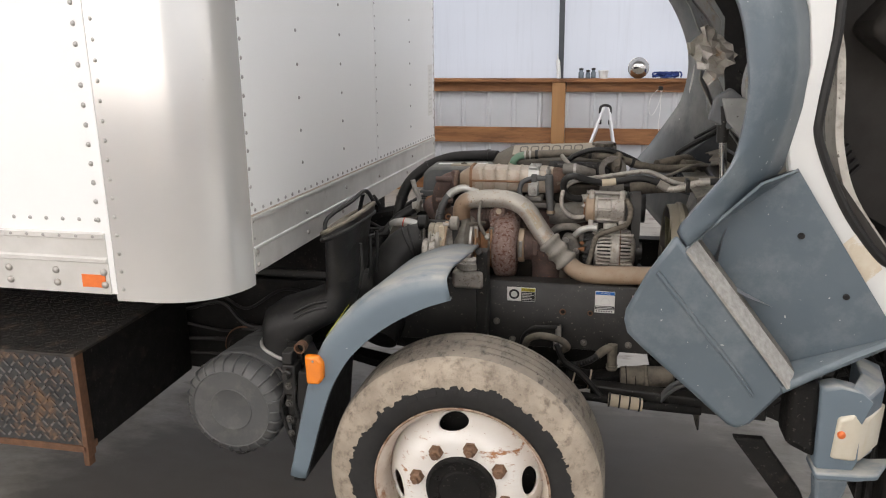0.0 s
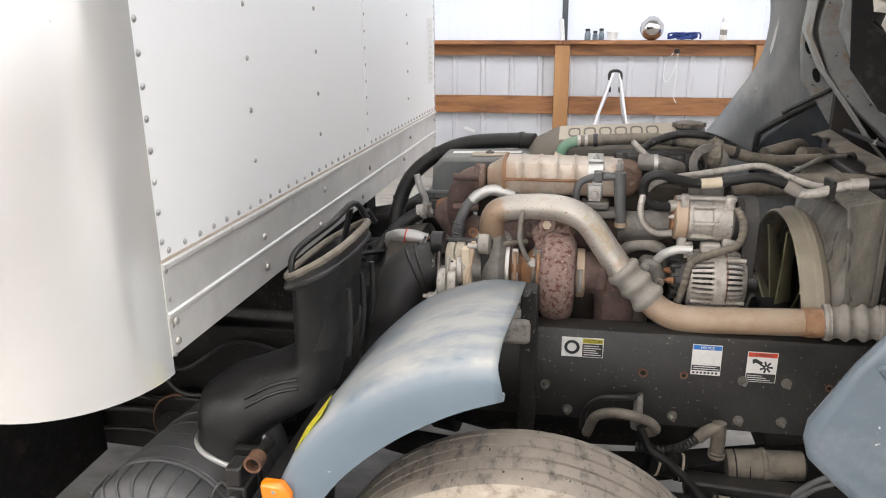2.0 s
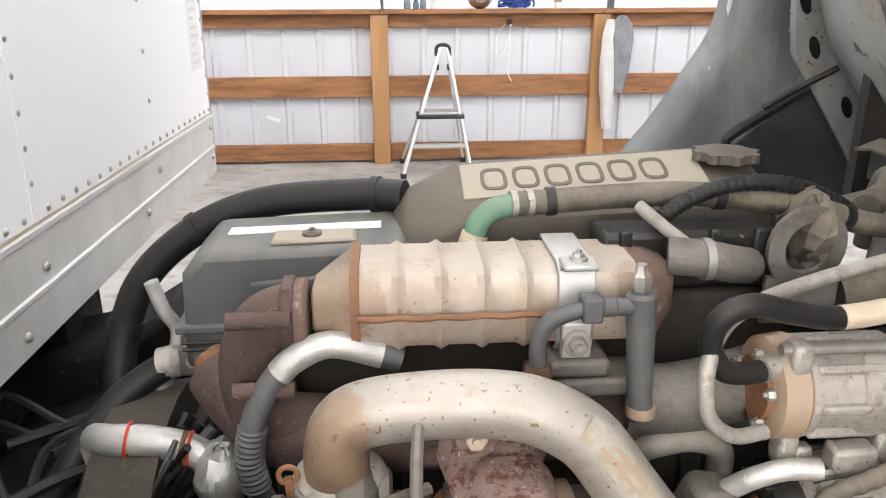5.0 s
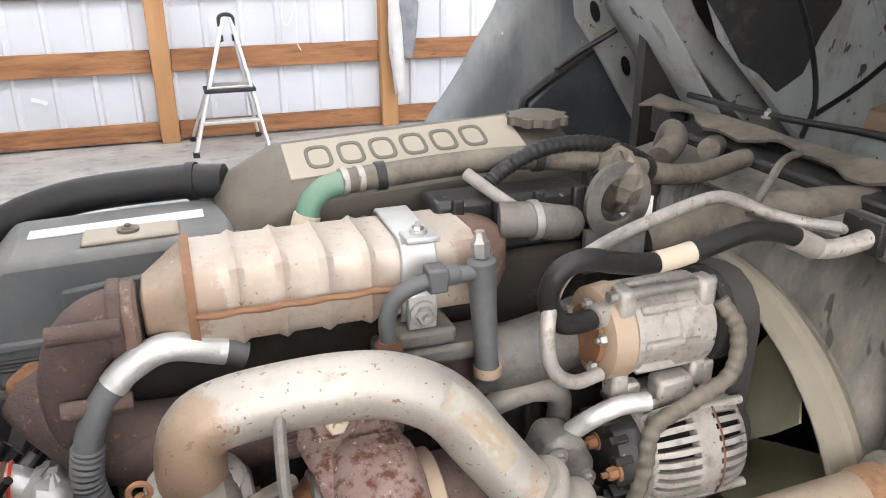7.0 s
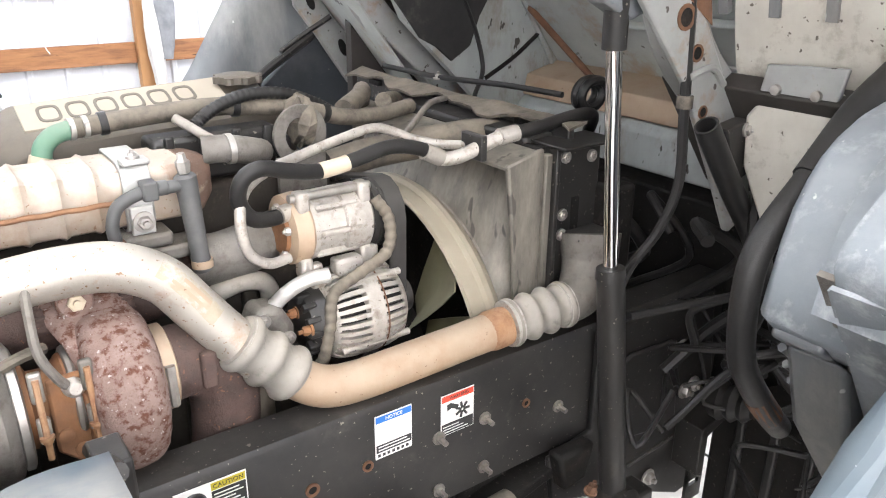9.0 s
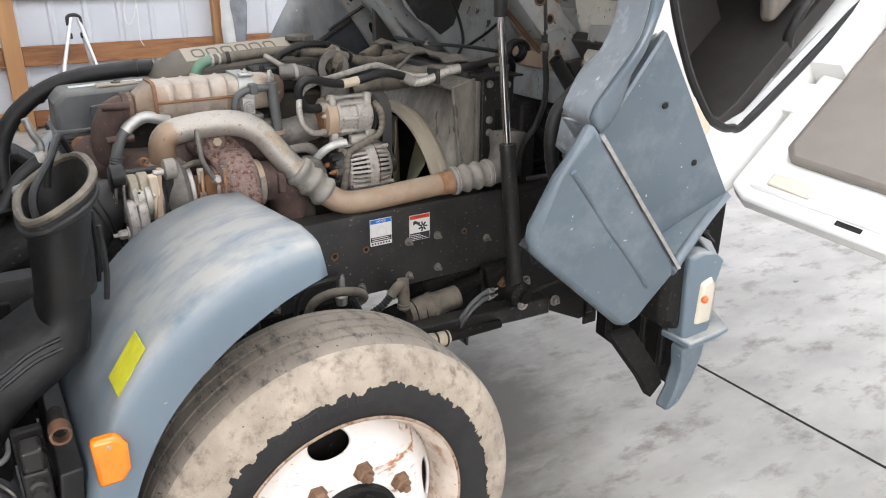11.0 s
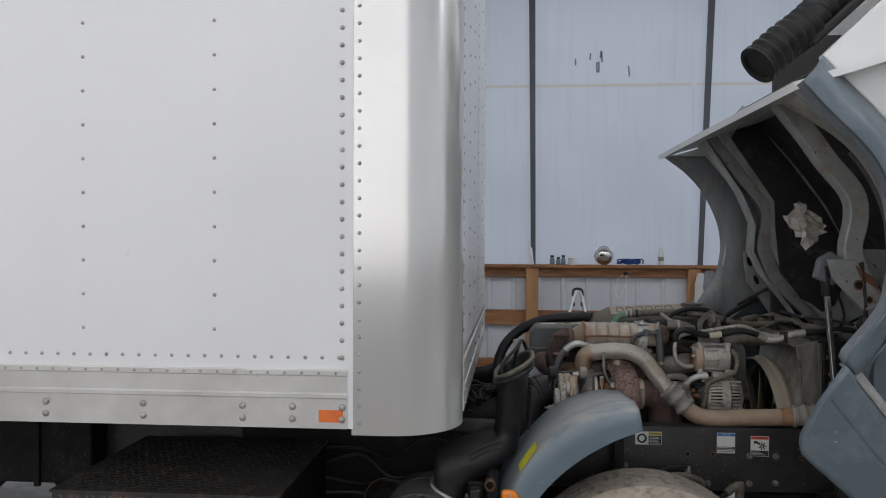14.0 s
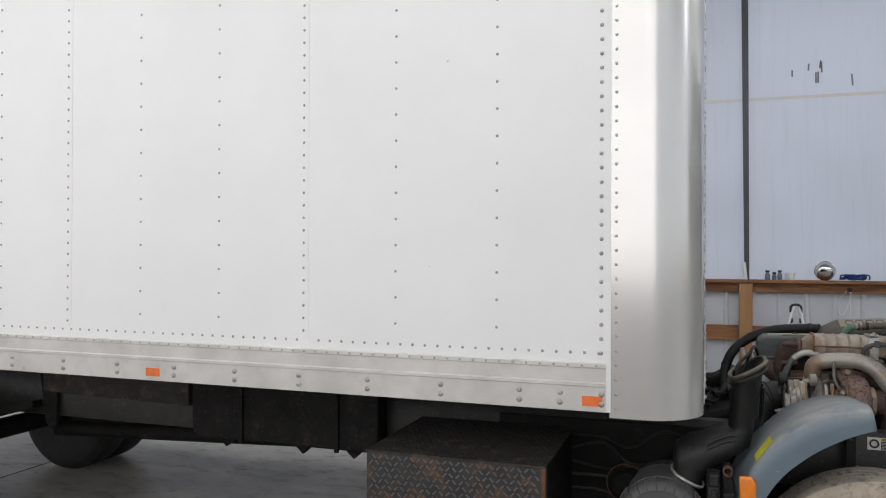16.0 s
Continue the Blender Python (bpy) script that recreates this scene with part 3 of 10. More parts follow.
def part(name, shape, mat, parent=None, label="", flat=False, bevel=0.0, angle=38, kind=""):
    me = bpy.data.meshes.new(name)
    me.from_pydata(shape.v, [], shape.f)
    me.materials.append(mat)
    bm = bmesh.new()
    bm.from_mesh(me)
    bmesh.ops.recalc_face_normals(bm, faces=bm.faces)
    bm.to_mesh(me)
    bm.free()
    if not flat:
        for p in me.polygons:
            p.use_smooth = True
        me.set_sharp_from_angle(angle=radians(angle))
    ob = attach(new(name, me), parent)
    if bevel:
        mod = ob.modifiers.new("bevel", "BEVEL")
        mod.width, mod.segments, mod.limit_method, mod.angle_limit = bevel, 2, "ANGLE", radians(40)
        mod.harden_normals = False
    if label or kind:
        tagged(ob, label, "", "", kind)
    return ob


def empty(name, at):
    e = new(name)
    e.location = at
    e.empty_display_size = 0.1
    WORLD[e.name] = Matrix.Translation(at)
    return e


def thing(name, at, label, category, group="", kind=""):
    return tagged(empty(name, at), label, category, group, kind)


def letters(text, size, m, mat, parent, name="lettering", depth=0.0006):
    cu = bpy.data.curves.new(name, "FONT")
    cu.body, cu.size, cu.extrude = text, size, depth
    cu.align_x, cu.align_y = "CENTER", "CENTER"
    tmp = bpy.data.objects.new("tmp", cu)
    scene.collection.objects.link(tmp)
    me = bpy.data.meshes.new_from_object(tmp.evaluated_get(bpy.context.evaluated_depsgraph_get()))
    bpy.data.objects.remove(tmp)
    me.transform(m)
    me.materials.clear()
    me.materials.append(mat)
    return attach(new(name, me), parent)

# ---------------- the building ----------------
WN, WS, WW, WE, ROOF = 8.95, -3.2, -13.0, 9.5, 5.2
LEDGE = 1.31

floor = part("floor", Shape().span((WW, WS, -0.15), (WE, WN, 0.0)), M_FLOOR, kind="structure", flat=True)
tagged(floor, "worn stained grey concrete floor slab with shade painted under the truck", "floor")
part("control_joint", Shape().span((1.735, WS + 0.2, 0.0), (1.747, WN - 0.2, 0.0015)).span((-5.5, WS + 0.2, 0.0), (-5.488, WN - 0.2, 0.0015)), M_UNDER, floor, "dark sawn joint in the slab", flat=True)
ceiling = part("ceiling", Shape().span((WW, WS, ROOF), (WE, 0.4, ROOF + 0.1)).span((WW, 2.0, ROOF), (WE, 4.6, ROOF + 0.1)).span((WW, 6.2, ROOF), (WE, WN, ROOF + 0.1)), M_ROOF, kind="structure", flat=True)
tagged(ceiling, "pale steel workshop roof lining", "ceiling")

# two added emissive strips in the roof, a fill from above
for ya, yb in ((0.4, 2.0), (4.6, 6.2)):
    part("skylight", Shape().span((WW, ya + 0.001, ROOF + 0.02), (WE, yb - 0.001, ROOF + 0.04)), M_ROOFGLOW, ceiling, "added unseen glowing roof strip", flat=True)


def ribbed(lo, hi, z0, z1, plane, along, out):
    """Ribbed wall steel along x (or y) with a rib every 0.3 m, facing out."""
    s = Shape()
    pts = []
    p = lo
    while p < hi:
        for d, h in ((0.0, 0.0), (0.235, 0.0), (0.252, 0.018), (0.282, 0.018)):
            if p + d < hi:
                pts.append((p + d, h))
        p += 0.3
    pts.append((hi, 0.0))
    rows = []
    for z in (z0, z1):
        rows.append([(a, plane + out * h, z) if along == "x" else (plane + out * h, a, z) for a, h in pts])
    back = [[(a, plane - out * 0.03, z) if along == "x" else (plane - out * 0.03, a, z) for a, h in pts] for z in (z0, z1)]
    n = len(pts)
    verts = rows[0] + rows[1] + back[0] + back[1]
    faces = []
    for i in range(n - 1):
        faces += [[i, i + 1, n + i + 1, n + i], [2 * n + i, 3 * n + i, 3 * n + i + 1, 2 * n + i + 1], [i, 2 * n + i, 2 * n + i + 1, i + 1], [n + i, n + i + 1, 3 * n + i + 1, 3 * n + i]]
    faces += [[0, n, 3 * n, 2 * n], [n - 1, 3 * n - 1, 4 * n - 1, 2 * n - 1]]
    return s.add(verts, faces)


def timber_wall(name, y, out, sheet, posts):
    """A long wall: ribbed steel below, timber rails between posts, and translucent sheets above the ledge."""
    face = y
    wall = part(name, ribbed(WW, WE, 0.0, LEDGE, face, "x", out), M_STEEL if out < 0 else M_STEELS, kind="structure", flat=True)
    tagged(wall, ("white" if out < 0 else "grey") + " ribbed steel wall with timber rails and translucent upper sheets", "wall")
    edges = [WW] + posts + [WE]
    for k in range(len(edges) - 1):
        a, b = edges[k] + (0.08 if k else 0), edges[k + 1] - 0.08
        if b <= a:
            continue
        for z0, z1, d in ((0.02, 0.17, 0.04), (0.585, 0.765, 0.04), (1.175, 1.285, 0.04)):
            part("rail", Shape().span((a, face + out * 0.022, z0), (b, face + out * (0.022 + d), z1)), M_WOOD, wall, bevel=0.004)
        part("ledge_board", Shape().span((edges[k] + 0.002, face - out * 0.02, 1.288), (edges[k + 1] - 0.002, face + out * 0.14, 1.326)), M_WOOD, wall, bevel=0.004)
        mid = 3.50
        s = Shape()
        for z0, z1, dy in ((1.326, mid + 0.05, 0.0), (mid, ROOF, -0.012)):
            s.span((edges[k] + 0.001, face + out * dy - out * 0.004, z0), (edges[k + 1] - 0.001, face + out * dy, z1))
        # south bays east of x 0.5 take the weaker glow to steer the light
        part("wall_sheet", s, M_SHEETSD if out > 0 and edges[k] > 0.5 else sheet, wall, "translucent white plastic sheet with daylight put in as glow", flat=True)
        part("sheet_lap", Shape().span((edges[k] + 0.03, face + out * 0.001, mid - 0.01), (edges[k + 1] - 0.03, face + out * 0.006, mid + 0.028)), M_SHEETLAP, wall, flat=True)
    for p in posts:
        part("post", Shape().span((p - 0.075, face + out * 0.022, 0.0), (p + 0.075, face + out * 0.125, 1.287)), M_POST, wall, bevel=0.006)
    return wall


north_posts = [-0.213 + 1.93 * k for k in range(-6, 5)]
wall_n = timber_wall("wall_north", WN, -1, M_SHEETN, north_posts)
timber_wall("wall_south", WS, 1, M_SHEETS, [-0.9 + 1.93 * k for k in range(-6, 5)])
for p in north_posts:
    lean = 0.24 if abs(p - 1.717) < 0.02 else 0.0
    top = p - 0.02 + lean
    x0 = p + 0.015 + (0.07 if lean else 0.0)
    part("mullion", Shape().rings([[(x0 - 0.028, WN - 0.05, 1.327), (x0 + 0.028, WN - 0.05, 1.327), (x0 + 0.028, WN - 0.02, 1.327), (x0 - 0.028, WN - 0.02, 1.327)],
                                   [(top - 0.04, WN - 0.05, ROOF), (top + 0.04, WN - 0.05, ROOF), (top + 0.04, WN - 0.02, ROOF), (top - 0.04, WN - 0.02, ROOF)]]), M_MULLION, wall_n, "dark grey upright behind the sheets", flat=True)
for nm, x, out in (("wall_west", WW, 1), ("wall_east", WE, -1)):
    w = part(nm, ribbed(WS, WN, 0.0, LEDGE, x, "y", out), M_STEEL, kind="structure", flat=True)
    tagged(w, "white ribbed steel end wall with added glowing upper sheets", "wall")
    part("ledge_board", Shape().span((x - 0.02, WS, 1.312), (x + out * 0.14, WN, 1.326)), M_WOOD, w, flat=True)
    # added emissive upper half, fill light along the truck
    part("wall_sheet", Shape().span((x - 0.01, WS, 1.326), (x + 0.01, WN, ROOF)), M_SHEETE, w, "translucent white plastic sheet with daylight put in as glow", flat=True)

# ---------------- the truck: large forms ----------------
TC = 2.985                                     # centre line of the truck
truck = thing("box_truck", (-0.085, TC, 0.0), "white box truck with its cab tilted over a bare engine", "truck")

# cargo box
BX0, BX1, BY0, BZ0, BZ1 = -0.985, -0.67, 1.69, 1.08, 3.35
BC = 3.109  # middle of the box
BY1, BXE = 2 * BC - BY0, -7.2
SILL = 1.245
cargo = part("cargo_box", Shape().span((BXE + 0.05, BY0 + 0.03, BZ0 + 0.03), (BX0 + 0.01, BY1 - 0.03, BZ1 - 0.03)).span((BX0, BY0 + 0.27, BZ0 + 0.03), (BX1 - 0.03, BY1 - 0.27, BZ1 - 0.03)), M_UNDER, truck, "white riveted aluminium cargo box", flat=True)


def rivet_shape(points, normal, r=0.0060, h=0.0038):
    s = Shape()
    for p in points:
        s.lathe(p, normal, [(0, r), (h * 0.6, r * 0.8), (h, r * 0.35)], 8, cap0=False)
    return s


def seq(a, b, step):
    n = int(abs(b - a) / step + 1e-6)
    return [a + (step if b > a else -step) * i for i in range(n + 1)]


seams = [-0.99 - 0.003, -2.209, -3.428, -4.647, -5.866, -7.085]
for k in range(5):
    a, b = seams[k], seams[k + 1]
    side = part("side_panel", Shape().span((b + 0.0008, BY0, SILL - 0.02), (a - 0.0008, BY0 + 0.028, BZ1)), M_BOX, cargo, "white painted riveted side panel", flat=True)
    pts = []
    for col in (a - 0.4064, a - 0.8128):
        pts += [(col, BY0, z) for z in seq(1.372, 3.25, 0.1016)]
    for z in seq(1.33, 3.28, 0.0508):
        pts.append((b, BY0 - 0.0022, z))
    pts += [(x, BY0, 1.292) for x in seq(a - 0.03, b + 0.02, 0.0508)]
    part("rivets", rivet_shape(pts, (0, -1, 0)), M_RIVET, cargo, "small dome rivets in rows", kind="stuff")
    part("seam_strip", Shape().span((b - 0.022, BY0 - 0.002, SILL), (b + 0.022, BY0 + 0.001, BZ1)), M_BOX, cargo, flat=True)
rail_profile = [(1.085, 0.0), (1.085, -0.010), (1.172, -0.010), (1.176, -0.016), (1.186, -0.016), (1.190, -0.008), (1.238, -0.008), (1.242, -0.014), (1.255, -0.014), (1.258, -0.004), (1.258, 0.02), (1.085, 0.02)]
part("bottom_rail", Shape().rings([[(x, BY0 + d, z) for z, d in rail_profile] for x in (BXE, BX0 - 0.012)]), M_RAIL, cargo, "scuffed aluminium bottom rail", flat=True)
part("rivets", rivet_shape([(x, BY0 - 0.014, 1.2485) for x in seq(-1.03, BXE, 0.0508)], (0, -1, 0), 0.005, 0.003), M_RIVET, cargo, kind="stuff")
bolt = Shape().lathe((0, 0, 0), (0, -1, 0), [(0, 0.0105), (0.003, 0.0102), (0.006, 0.008), (0.008, 0.003)], 12)
bolt_xs = [-1.012, -1.16] + [-1.31 - 0.3048 * k for k in range(18)]
for i, x in enumerate(bolt_xs):
    for z in (1.148, 1.112):
        if i == 0 and z == 1.148:
            first = part("rail_bolt", bolt, M_BOLT, cargo, "round-headed steel bolt")
            first.location = (x, BY0 - 0.010, z)
        else:
            o = attach(new("rail_bolt", first.data), cargo)
            o.location = (x, BY0 - 0.010, z)
for x in (-1.045, -2.945, -4.85, -6.75):
    part("side_reflector", Shape().span((x - 0.036, BY0 - 0.0125, 1.104), (x + 0.036, BY0 - 0.0095, 1.140)), M_ORANGE, cargo, "small orange reflector")
# rounded front corners
for sgn in (1, -1):
    def yy(v):
        return v if sgn > 0 else 2 * BC - v
    prof = [(BX0, BY0 - 0.004)]
    cx, cy = -0.872, 1.890
    for i in range(17):
        a = -math.pi / 2 + (math.pi / 2) * i / 16
        prof.append((cx + 0.2025 * math.cos(a), cy + 0.2025 * math.sin(a)))
    inner = [(x - 0.02 * (1 if i > 2 else 0.2), y + 0.02) for i, (x, y) in enumerate(prof)]
    ring = prof + inner[::-1]
    part("corner_panel", Shape().rings([[(x, yy(y), z) for x, y in ring] for z in (1.066, BZ1)]), M_CORNER, cargo, "bright rounded aluminium corner panel", angle=25)
    part("rivets", rivet_shape([(BX0 + 0.022, yy(BY0 - 0.004), z) for z in seq(1.10, 3.28, 0.0508)], (0, -sgn, 0), 0.006, 0.003), M_RIVET, cargo, kind="stuff")
    part("corner_strip", Shape().span((BX0 - 0.020, yy(BY0 - 0.006), 1.085), (BX0 + 0.004, yy(BY0 + 0.01), BZ1)), M_BOX, cargo, flat=True)
    part("rivets", rivet_shape([(BX0 - 0.030, yy(BY0 - 0.001), z) for z in seq(1.292, 3.28, 0.0508)], (0, -sgn, 0), 0.0075, 0.0045), M_RIVET, cargo, kind="stuff")
# front wall panels
FX = BX1
fy = [1.888, 3.18, 2 * BC - 1.888]
columns = ((2.295, 2.715), (3.77,))


def sag(y, z):
    """The front wall's pressed lines fall slightly towards the far side."""
    return z - 0.0275 * max(0.0, y - 1.9)


for k in range(2):
    part("front_panel", Shape().span((FX - 0.025, fy[k] + 0.0008, SILL - 0.08), (FX, fy[k + 1] - 0.0008, BZ1)), M_BOXFRONT, cargo, "white painted front wall panel", flat=True)
    pts = [(FX, y, sag(y, z)) for y in columns[k] for z in seq(1.375, 3.25, 0.1055)]
    pts += [(FX, fy[k + 1] - 0.012, sag(fy[k + 1], z)) for z in seq(1.33, 3.28, 0.0508)]
    if k == 0:
        pts += [(FX, fy[0] + 0.012, z) for z in seq(1.10, 3.28, 0.0508)]
    pts += [(FX, y, sag(y, 1.284)) for y in seq(fy[k] + 0.03, fy[k + 1] - 0.02, 0.0550)]
    part("rivets", rivet_shape(pts, (1, 0, 0), 0.0062, 0.0038), M_RIVET, cargo, kind="stuff")
front_profile = [(1.100, 0.0), (1.100, -0.004), (1.168, -0.004), (1.171, -0.0068), (1.177, -0.0068), (1.180, -0.003), (1.255, -0.003), (1.258, -0.0075), (1.266, -0.0075), (1.268, -0.002), (1.268, 0.02), (1.100, 0.02)]
part("front_rail", Shape().rings([[(FX - d - 0.001, y, sag(y, z)) for z, d in front_profile] for y in (fy[0], fy[2])]), M_RAIL, cargo, "dull aluminium bottom rail of the front wall", flat=True)
part("sealant_line", Shape().rings([[(FX - 0.001, y, sag(y, 1.2685)), (FX + 0.0022, y, sag(y, 1.2685)), (FX + 0.0022, y, sag(y, 1.2735)), (FX - 0.001, y, sag(y, 1.2735))] for y in (fy[0], fy[2])]), M_SEALANT, cargo, "dirty brown sealant line above the rail", flat=True)
part("panel_seam", Shape().rings([[(FX - 0.001, y, z0), (FX + 0.0016, y, z0), (FX + 0.0016, y, BZ1), (FX - 0.001, y, BZ1)] for y, z0 in ((3.155, 1.235), (3.1795, 1.235))]), M_BOXFRONT, cargo, flat=True)
for y, z in ((1.905, 1.161), (1.905, 1.123), (2.298, 1.205), (2.30, 1.135), (2.71, 1.225), (2.66, 1.14), (3.16, 1.205), (3.068, 1.13), (3.77, 1.222), (3.655, 1.153), (4.29, 1.235), (4.29, 1.15)):
    o = attach(new("rail_bolt", first.data), cargo)
    o.matrix_basis = pose(FX + 0.0045, y, sag(y, z), 0, 0, 90) @ Matrix.Scale(0.75, 4)
part("faded_label", Shape().span((FX + 0.0003, 4.18, 1.34), (FX + 0.0012, 4.285, 1.62)), M_WHITELABEL, cargo, "faded paper label")
for i in range(11):
    part("label_line", Shape().span((FX + 0.0012, 4.20, 1.355 + i * 0.023), (FX + 0.0018, 4.275 - 0.02 * (i % 3), 1.364 + i * 0.023)), M_RAIL, cargo, flat=True)

# chassis
RAILY = 2.59
chassis = part("chassis_frame", Shape().span((-7.0, RAILY + 0.01, 0.64), (1.25, RAILY + 0.08, 0.66)), M_FRAME, truck, "black painted ladder frame", flat=True)
for yo, yi in ((RAILY, RAILY + 0.008), (2 * TC - RAILY, 2 * TC - RAILY - 0.008)):
    d = 0.075 if yo < TC else -0.075
    prof = [(yo, 0.645), (yo, 0.885), (yo + d * 0.08, 0.893), (yo + d, 0.893), (yo + d, 0.885), (yi, 0.882), (yi, 0.652), (yo + d, 0.65), (yo + d, 0.642), (yo + d * 0.08, 0.642)]
    part("frame_rail", Shape().rings([[(x, y, z) for y, z in prof] for x in (-7.0, 1.22)]), M_FRAME, chassis, "black steel channel rail", bevel=0.0)
for x in (-6.2, -5.0, -3.8, -2.6, -1.5, -0.55, 1.05):
    part("crossmember", Shape().span((x - 0.05, RAILY + 0.01, 0.68), (x + 0.05, 2 * TC - RAILY - 0.01, 0.86)), M_UNDER, chassis)
# sub-frame rails and floor beams under the box
part("box_sill", Shape().span((-7.0, RAILY + 0.005, 0.895), (-0.72, RAILY + 0.075, 1.085)), M_UNDER, chassis, flat=True)
part("box_sill", Shape().span((-7.0, 2 * TC - RAILY - 0.075, 0.895), (-0.72, 2 * TC - RAILY - 0.005, 1.085)), M_UNDER, chassis, flat=True)
for x in seq(-0.95, -7.0, 0.4):
    part("floor_beam", Shape().span((x - 0.02, BY0 + 0.05, 1.075), (x + 0.02, BY1 - 0.05, 1.105)), M_UNDER, chassis, flat=True)
for x in (-4.45, -3.20, -2.72, -2.42):
    part("hanger_bracket", Shape().prism([(x - 0.07, 0.90), (x + 0.07, 0.90), (x + 0.06, 0.60), (x + 0.02, 0.565), (x - 0.02, 0.60), (x - 0.03, 0.66)], "y", RAILY - 0.03, RAILY - 0.002), M_UNDER, chassis, bevel=0.004)
part("rear_spring", Shape().prism([(-5.7, 0.62), (-4.8, 0.62), (-4.5, 0.70), (-4.5, 0.74), (-4.9, 0.67), (-5.6, 0.67), (-6.1, 0.74), (-6.1, 0.70)], "y", RAILY - 0.10, RAILY - 0.03), M_UNDER, chassis)
part("rear_axle", Shape().cyl((-5.25, 2.2, 0.424), (-5.25, 3.8, 0.424), 0.07), M_UNDER, chassis)
part("gearbox", Shape().lathe((-0.95, TC, 0.62), (1, 0, 0), [(0, 0.10), (0.05, 0.14), (0.45, 0.17), (0.55, 0.24), (0.62, 0.25)], 20), M_UNDER, chassis)
part("drive_shaft", Shape().cyl((-4.8, TC, 0.45), (-0.95, TC, 0.62), 0.05), M_UNDER, chassis)


# wheels
def wheel_at(x, y, z, tag_front=True):
    """A muddy tyre on a white steel disc, its outer side towards -y."""
    w = part("front_wheel" if tag_front else "rear_wheel", Shape().lathe((x, y + 0.055, z), (0, 1, 0), [(0.0, 0.240), (0.02, 0.240), (0.17, 0.240), (0.18, 0.25)], 48, cap0=False), M_RIMEDGE, truck, "muddy tyre on a rust-streaked white steel wheel")
    # tyre cross-section: (along y from the outer face, radius)
    sw = [(0.035, 0.262), (0.018, 0.27), (0.006, 0.29), (0.0, 0.325), (0.002, 0.356), (0.012, 0.388)]
    part("sidewall", Shape().lathe((x, y - 0.045, z), (0, 1, 0), sw, 72, False, False), M_SIDEWALL, w, "black tyre sidewall with raised lettering")
    # mud-covered shoulder with a ragged inner edge
    n = 620
    rings = []
    rnd = random.Random(4)
    ragged = []
    tooth = 0.0
    for k in range(n):
        if rnd.random() < 0.30:
            tooth = rnd.uniform(-0.006, 0.007)
        wave = math.tau * k / n
        ragged.append(0.012 * noise.noise((3 * math.cos(wave), 3 * math.sin(wave), 0.3)) + 0.010 * noise.noise((11 * math.cos(wave), 11 * math.sin(wave), 7.3)) + tooth + rnd.uniform(-0.0015, 0.0015))
    for k, (a, r) in enumerate([(0.0020, 0.345), (0.0034, 0.362), (0.0062, 0.376), (0.0145, 0.400), (0.027, 0.416), (0.046, 0.426)]):
        ring = []
        for i in range(n):
            t = i * math.tau / n
            rr = r + (ragged[i] if k == 0 else 0.0)
            aa = a + (ragged[i] * 0.14 if k == 0 else 0.0)
            ring.append((x + rr * math.cos(t), y - 0.0475 + aa, z + rr * math.sin(t)))
        rings.append(ring)
    part("muddy_shoulder", Shape().rings(rings, False, False), M_MUD, w, "tan dried mud over the tyre shoulder", angle=60)
    tp = [(0.044, 0.4255), (0.052, 0.4285)]
    for g in (0.085, 0.125, 0.165, 0.205):
        tp += [(g - 0.004, 0.4325), (g - 0.003, 0.427), (g + 0.003, 0.427), (g + 0.004, 0.4325)]
    tp += [(0.232, 0.4285), (0.246, 0.416), (0.268, 0.375), (0.272, 0.33), (0.262, 0.29), (0.235, 0.262)]
    part("tread", Shape().lathe((x, y - 0.045, z), (0, 1, 0), tp, 96, False, False), M_TREAD, w, "worn ribbed tread caked with tan mud", angle=30)
    rim = [(0.0, 0.264), (-0.008, 0.272), (-0.014, 0.275), (-0.0165, 0.272), (-0.015, 0.2675)]
    part("rim_flange", Shape().lathe((x, y - 0.018, z), (0, 1, 0), rim, 72, False, False), M_RIMEDGE, w, "rusty rim edge")
    barrel = [(-0.015, 0.2675), (-0.006, 0.262), (0.006, 0.255), (0.020, 0.249), (0.045, 0.245), (0.075, 0.243), (0.092, 0.242)]
    part("rim_barrel", Shape().lathe((x, y - 0.018, z), (0, 1, 0), barrel, 72, False, False), M_BARREL, w, "white rim barrel with rust along its edge")
    # convex disc with oval openings, built as a fan of quads with gaps
    s = Shape()
    nn = 240
    rows = [0.242 - 0.152 * i / 40 for i in range(41)]
    dep = [0.076 - 0.086 * (1 - (1 - min(1.0, i / 25)) ** 2.0) for i in range(41)]
    hole = [(98, 13.0), (188, 13.0), (278, 13.0), (8, 13.0)]
    def pt(r, dd, i):
        t = i * math.tau / nn
        return (x + r * math.cos(t), y - 0.012 + dd, z + r * math.sin(t))
    verts = [pt(r, dd, i) for r, dd in zip(rows, dep) for i in range(nn)]
    faces = []
    for k in range(len(rows) - 1):
        for i in range(nn):
            ang = (i + 0.5) * 360 / nn
            rm = (rows[k] + rows[k + 1]) / 2
            inside = False
            for ha, hw in hole:
                da = (ang - ha + 180) % 360 - 180
                if (da / hw) ** 2 + ((rm - 0.207) / 0.0215) ** 2 < 1:
                    inside = True
            if not inside:
                faces.append([k * nn + i, k * nn + (i + 1) % nn, (k + 1) * nn + (i + 1) % nn, (k + 1) * nn + i])
    kept = {q for fc in faces for q in fc}
    count = collections.Counter(q for fc in faces for q in fc)
    for q in kept:
        k, i = divmod(q, nn)
        if count[q] == 4 or k in (0, len(rows) - 1):
            continue
        for ha, hw in hole:
            da = (i * 360 / nn - ha + 180) % 360 - 180
            dr = rows[k] - 0.207
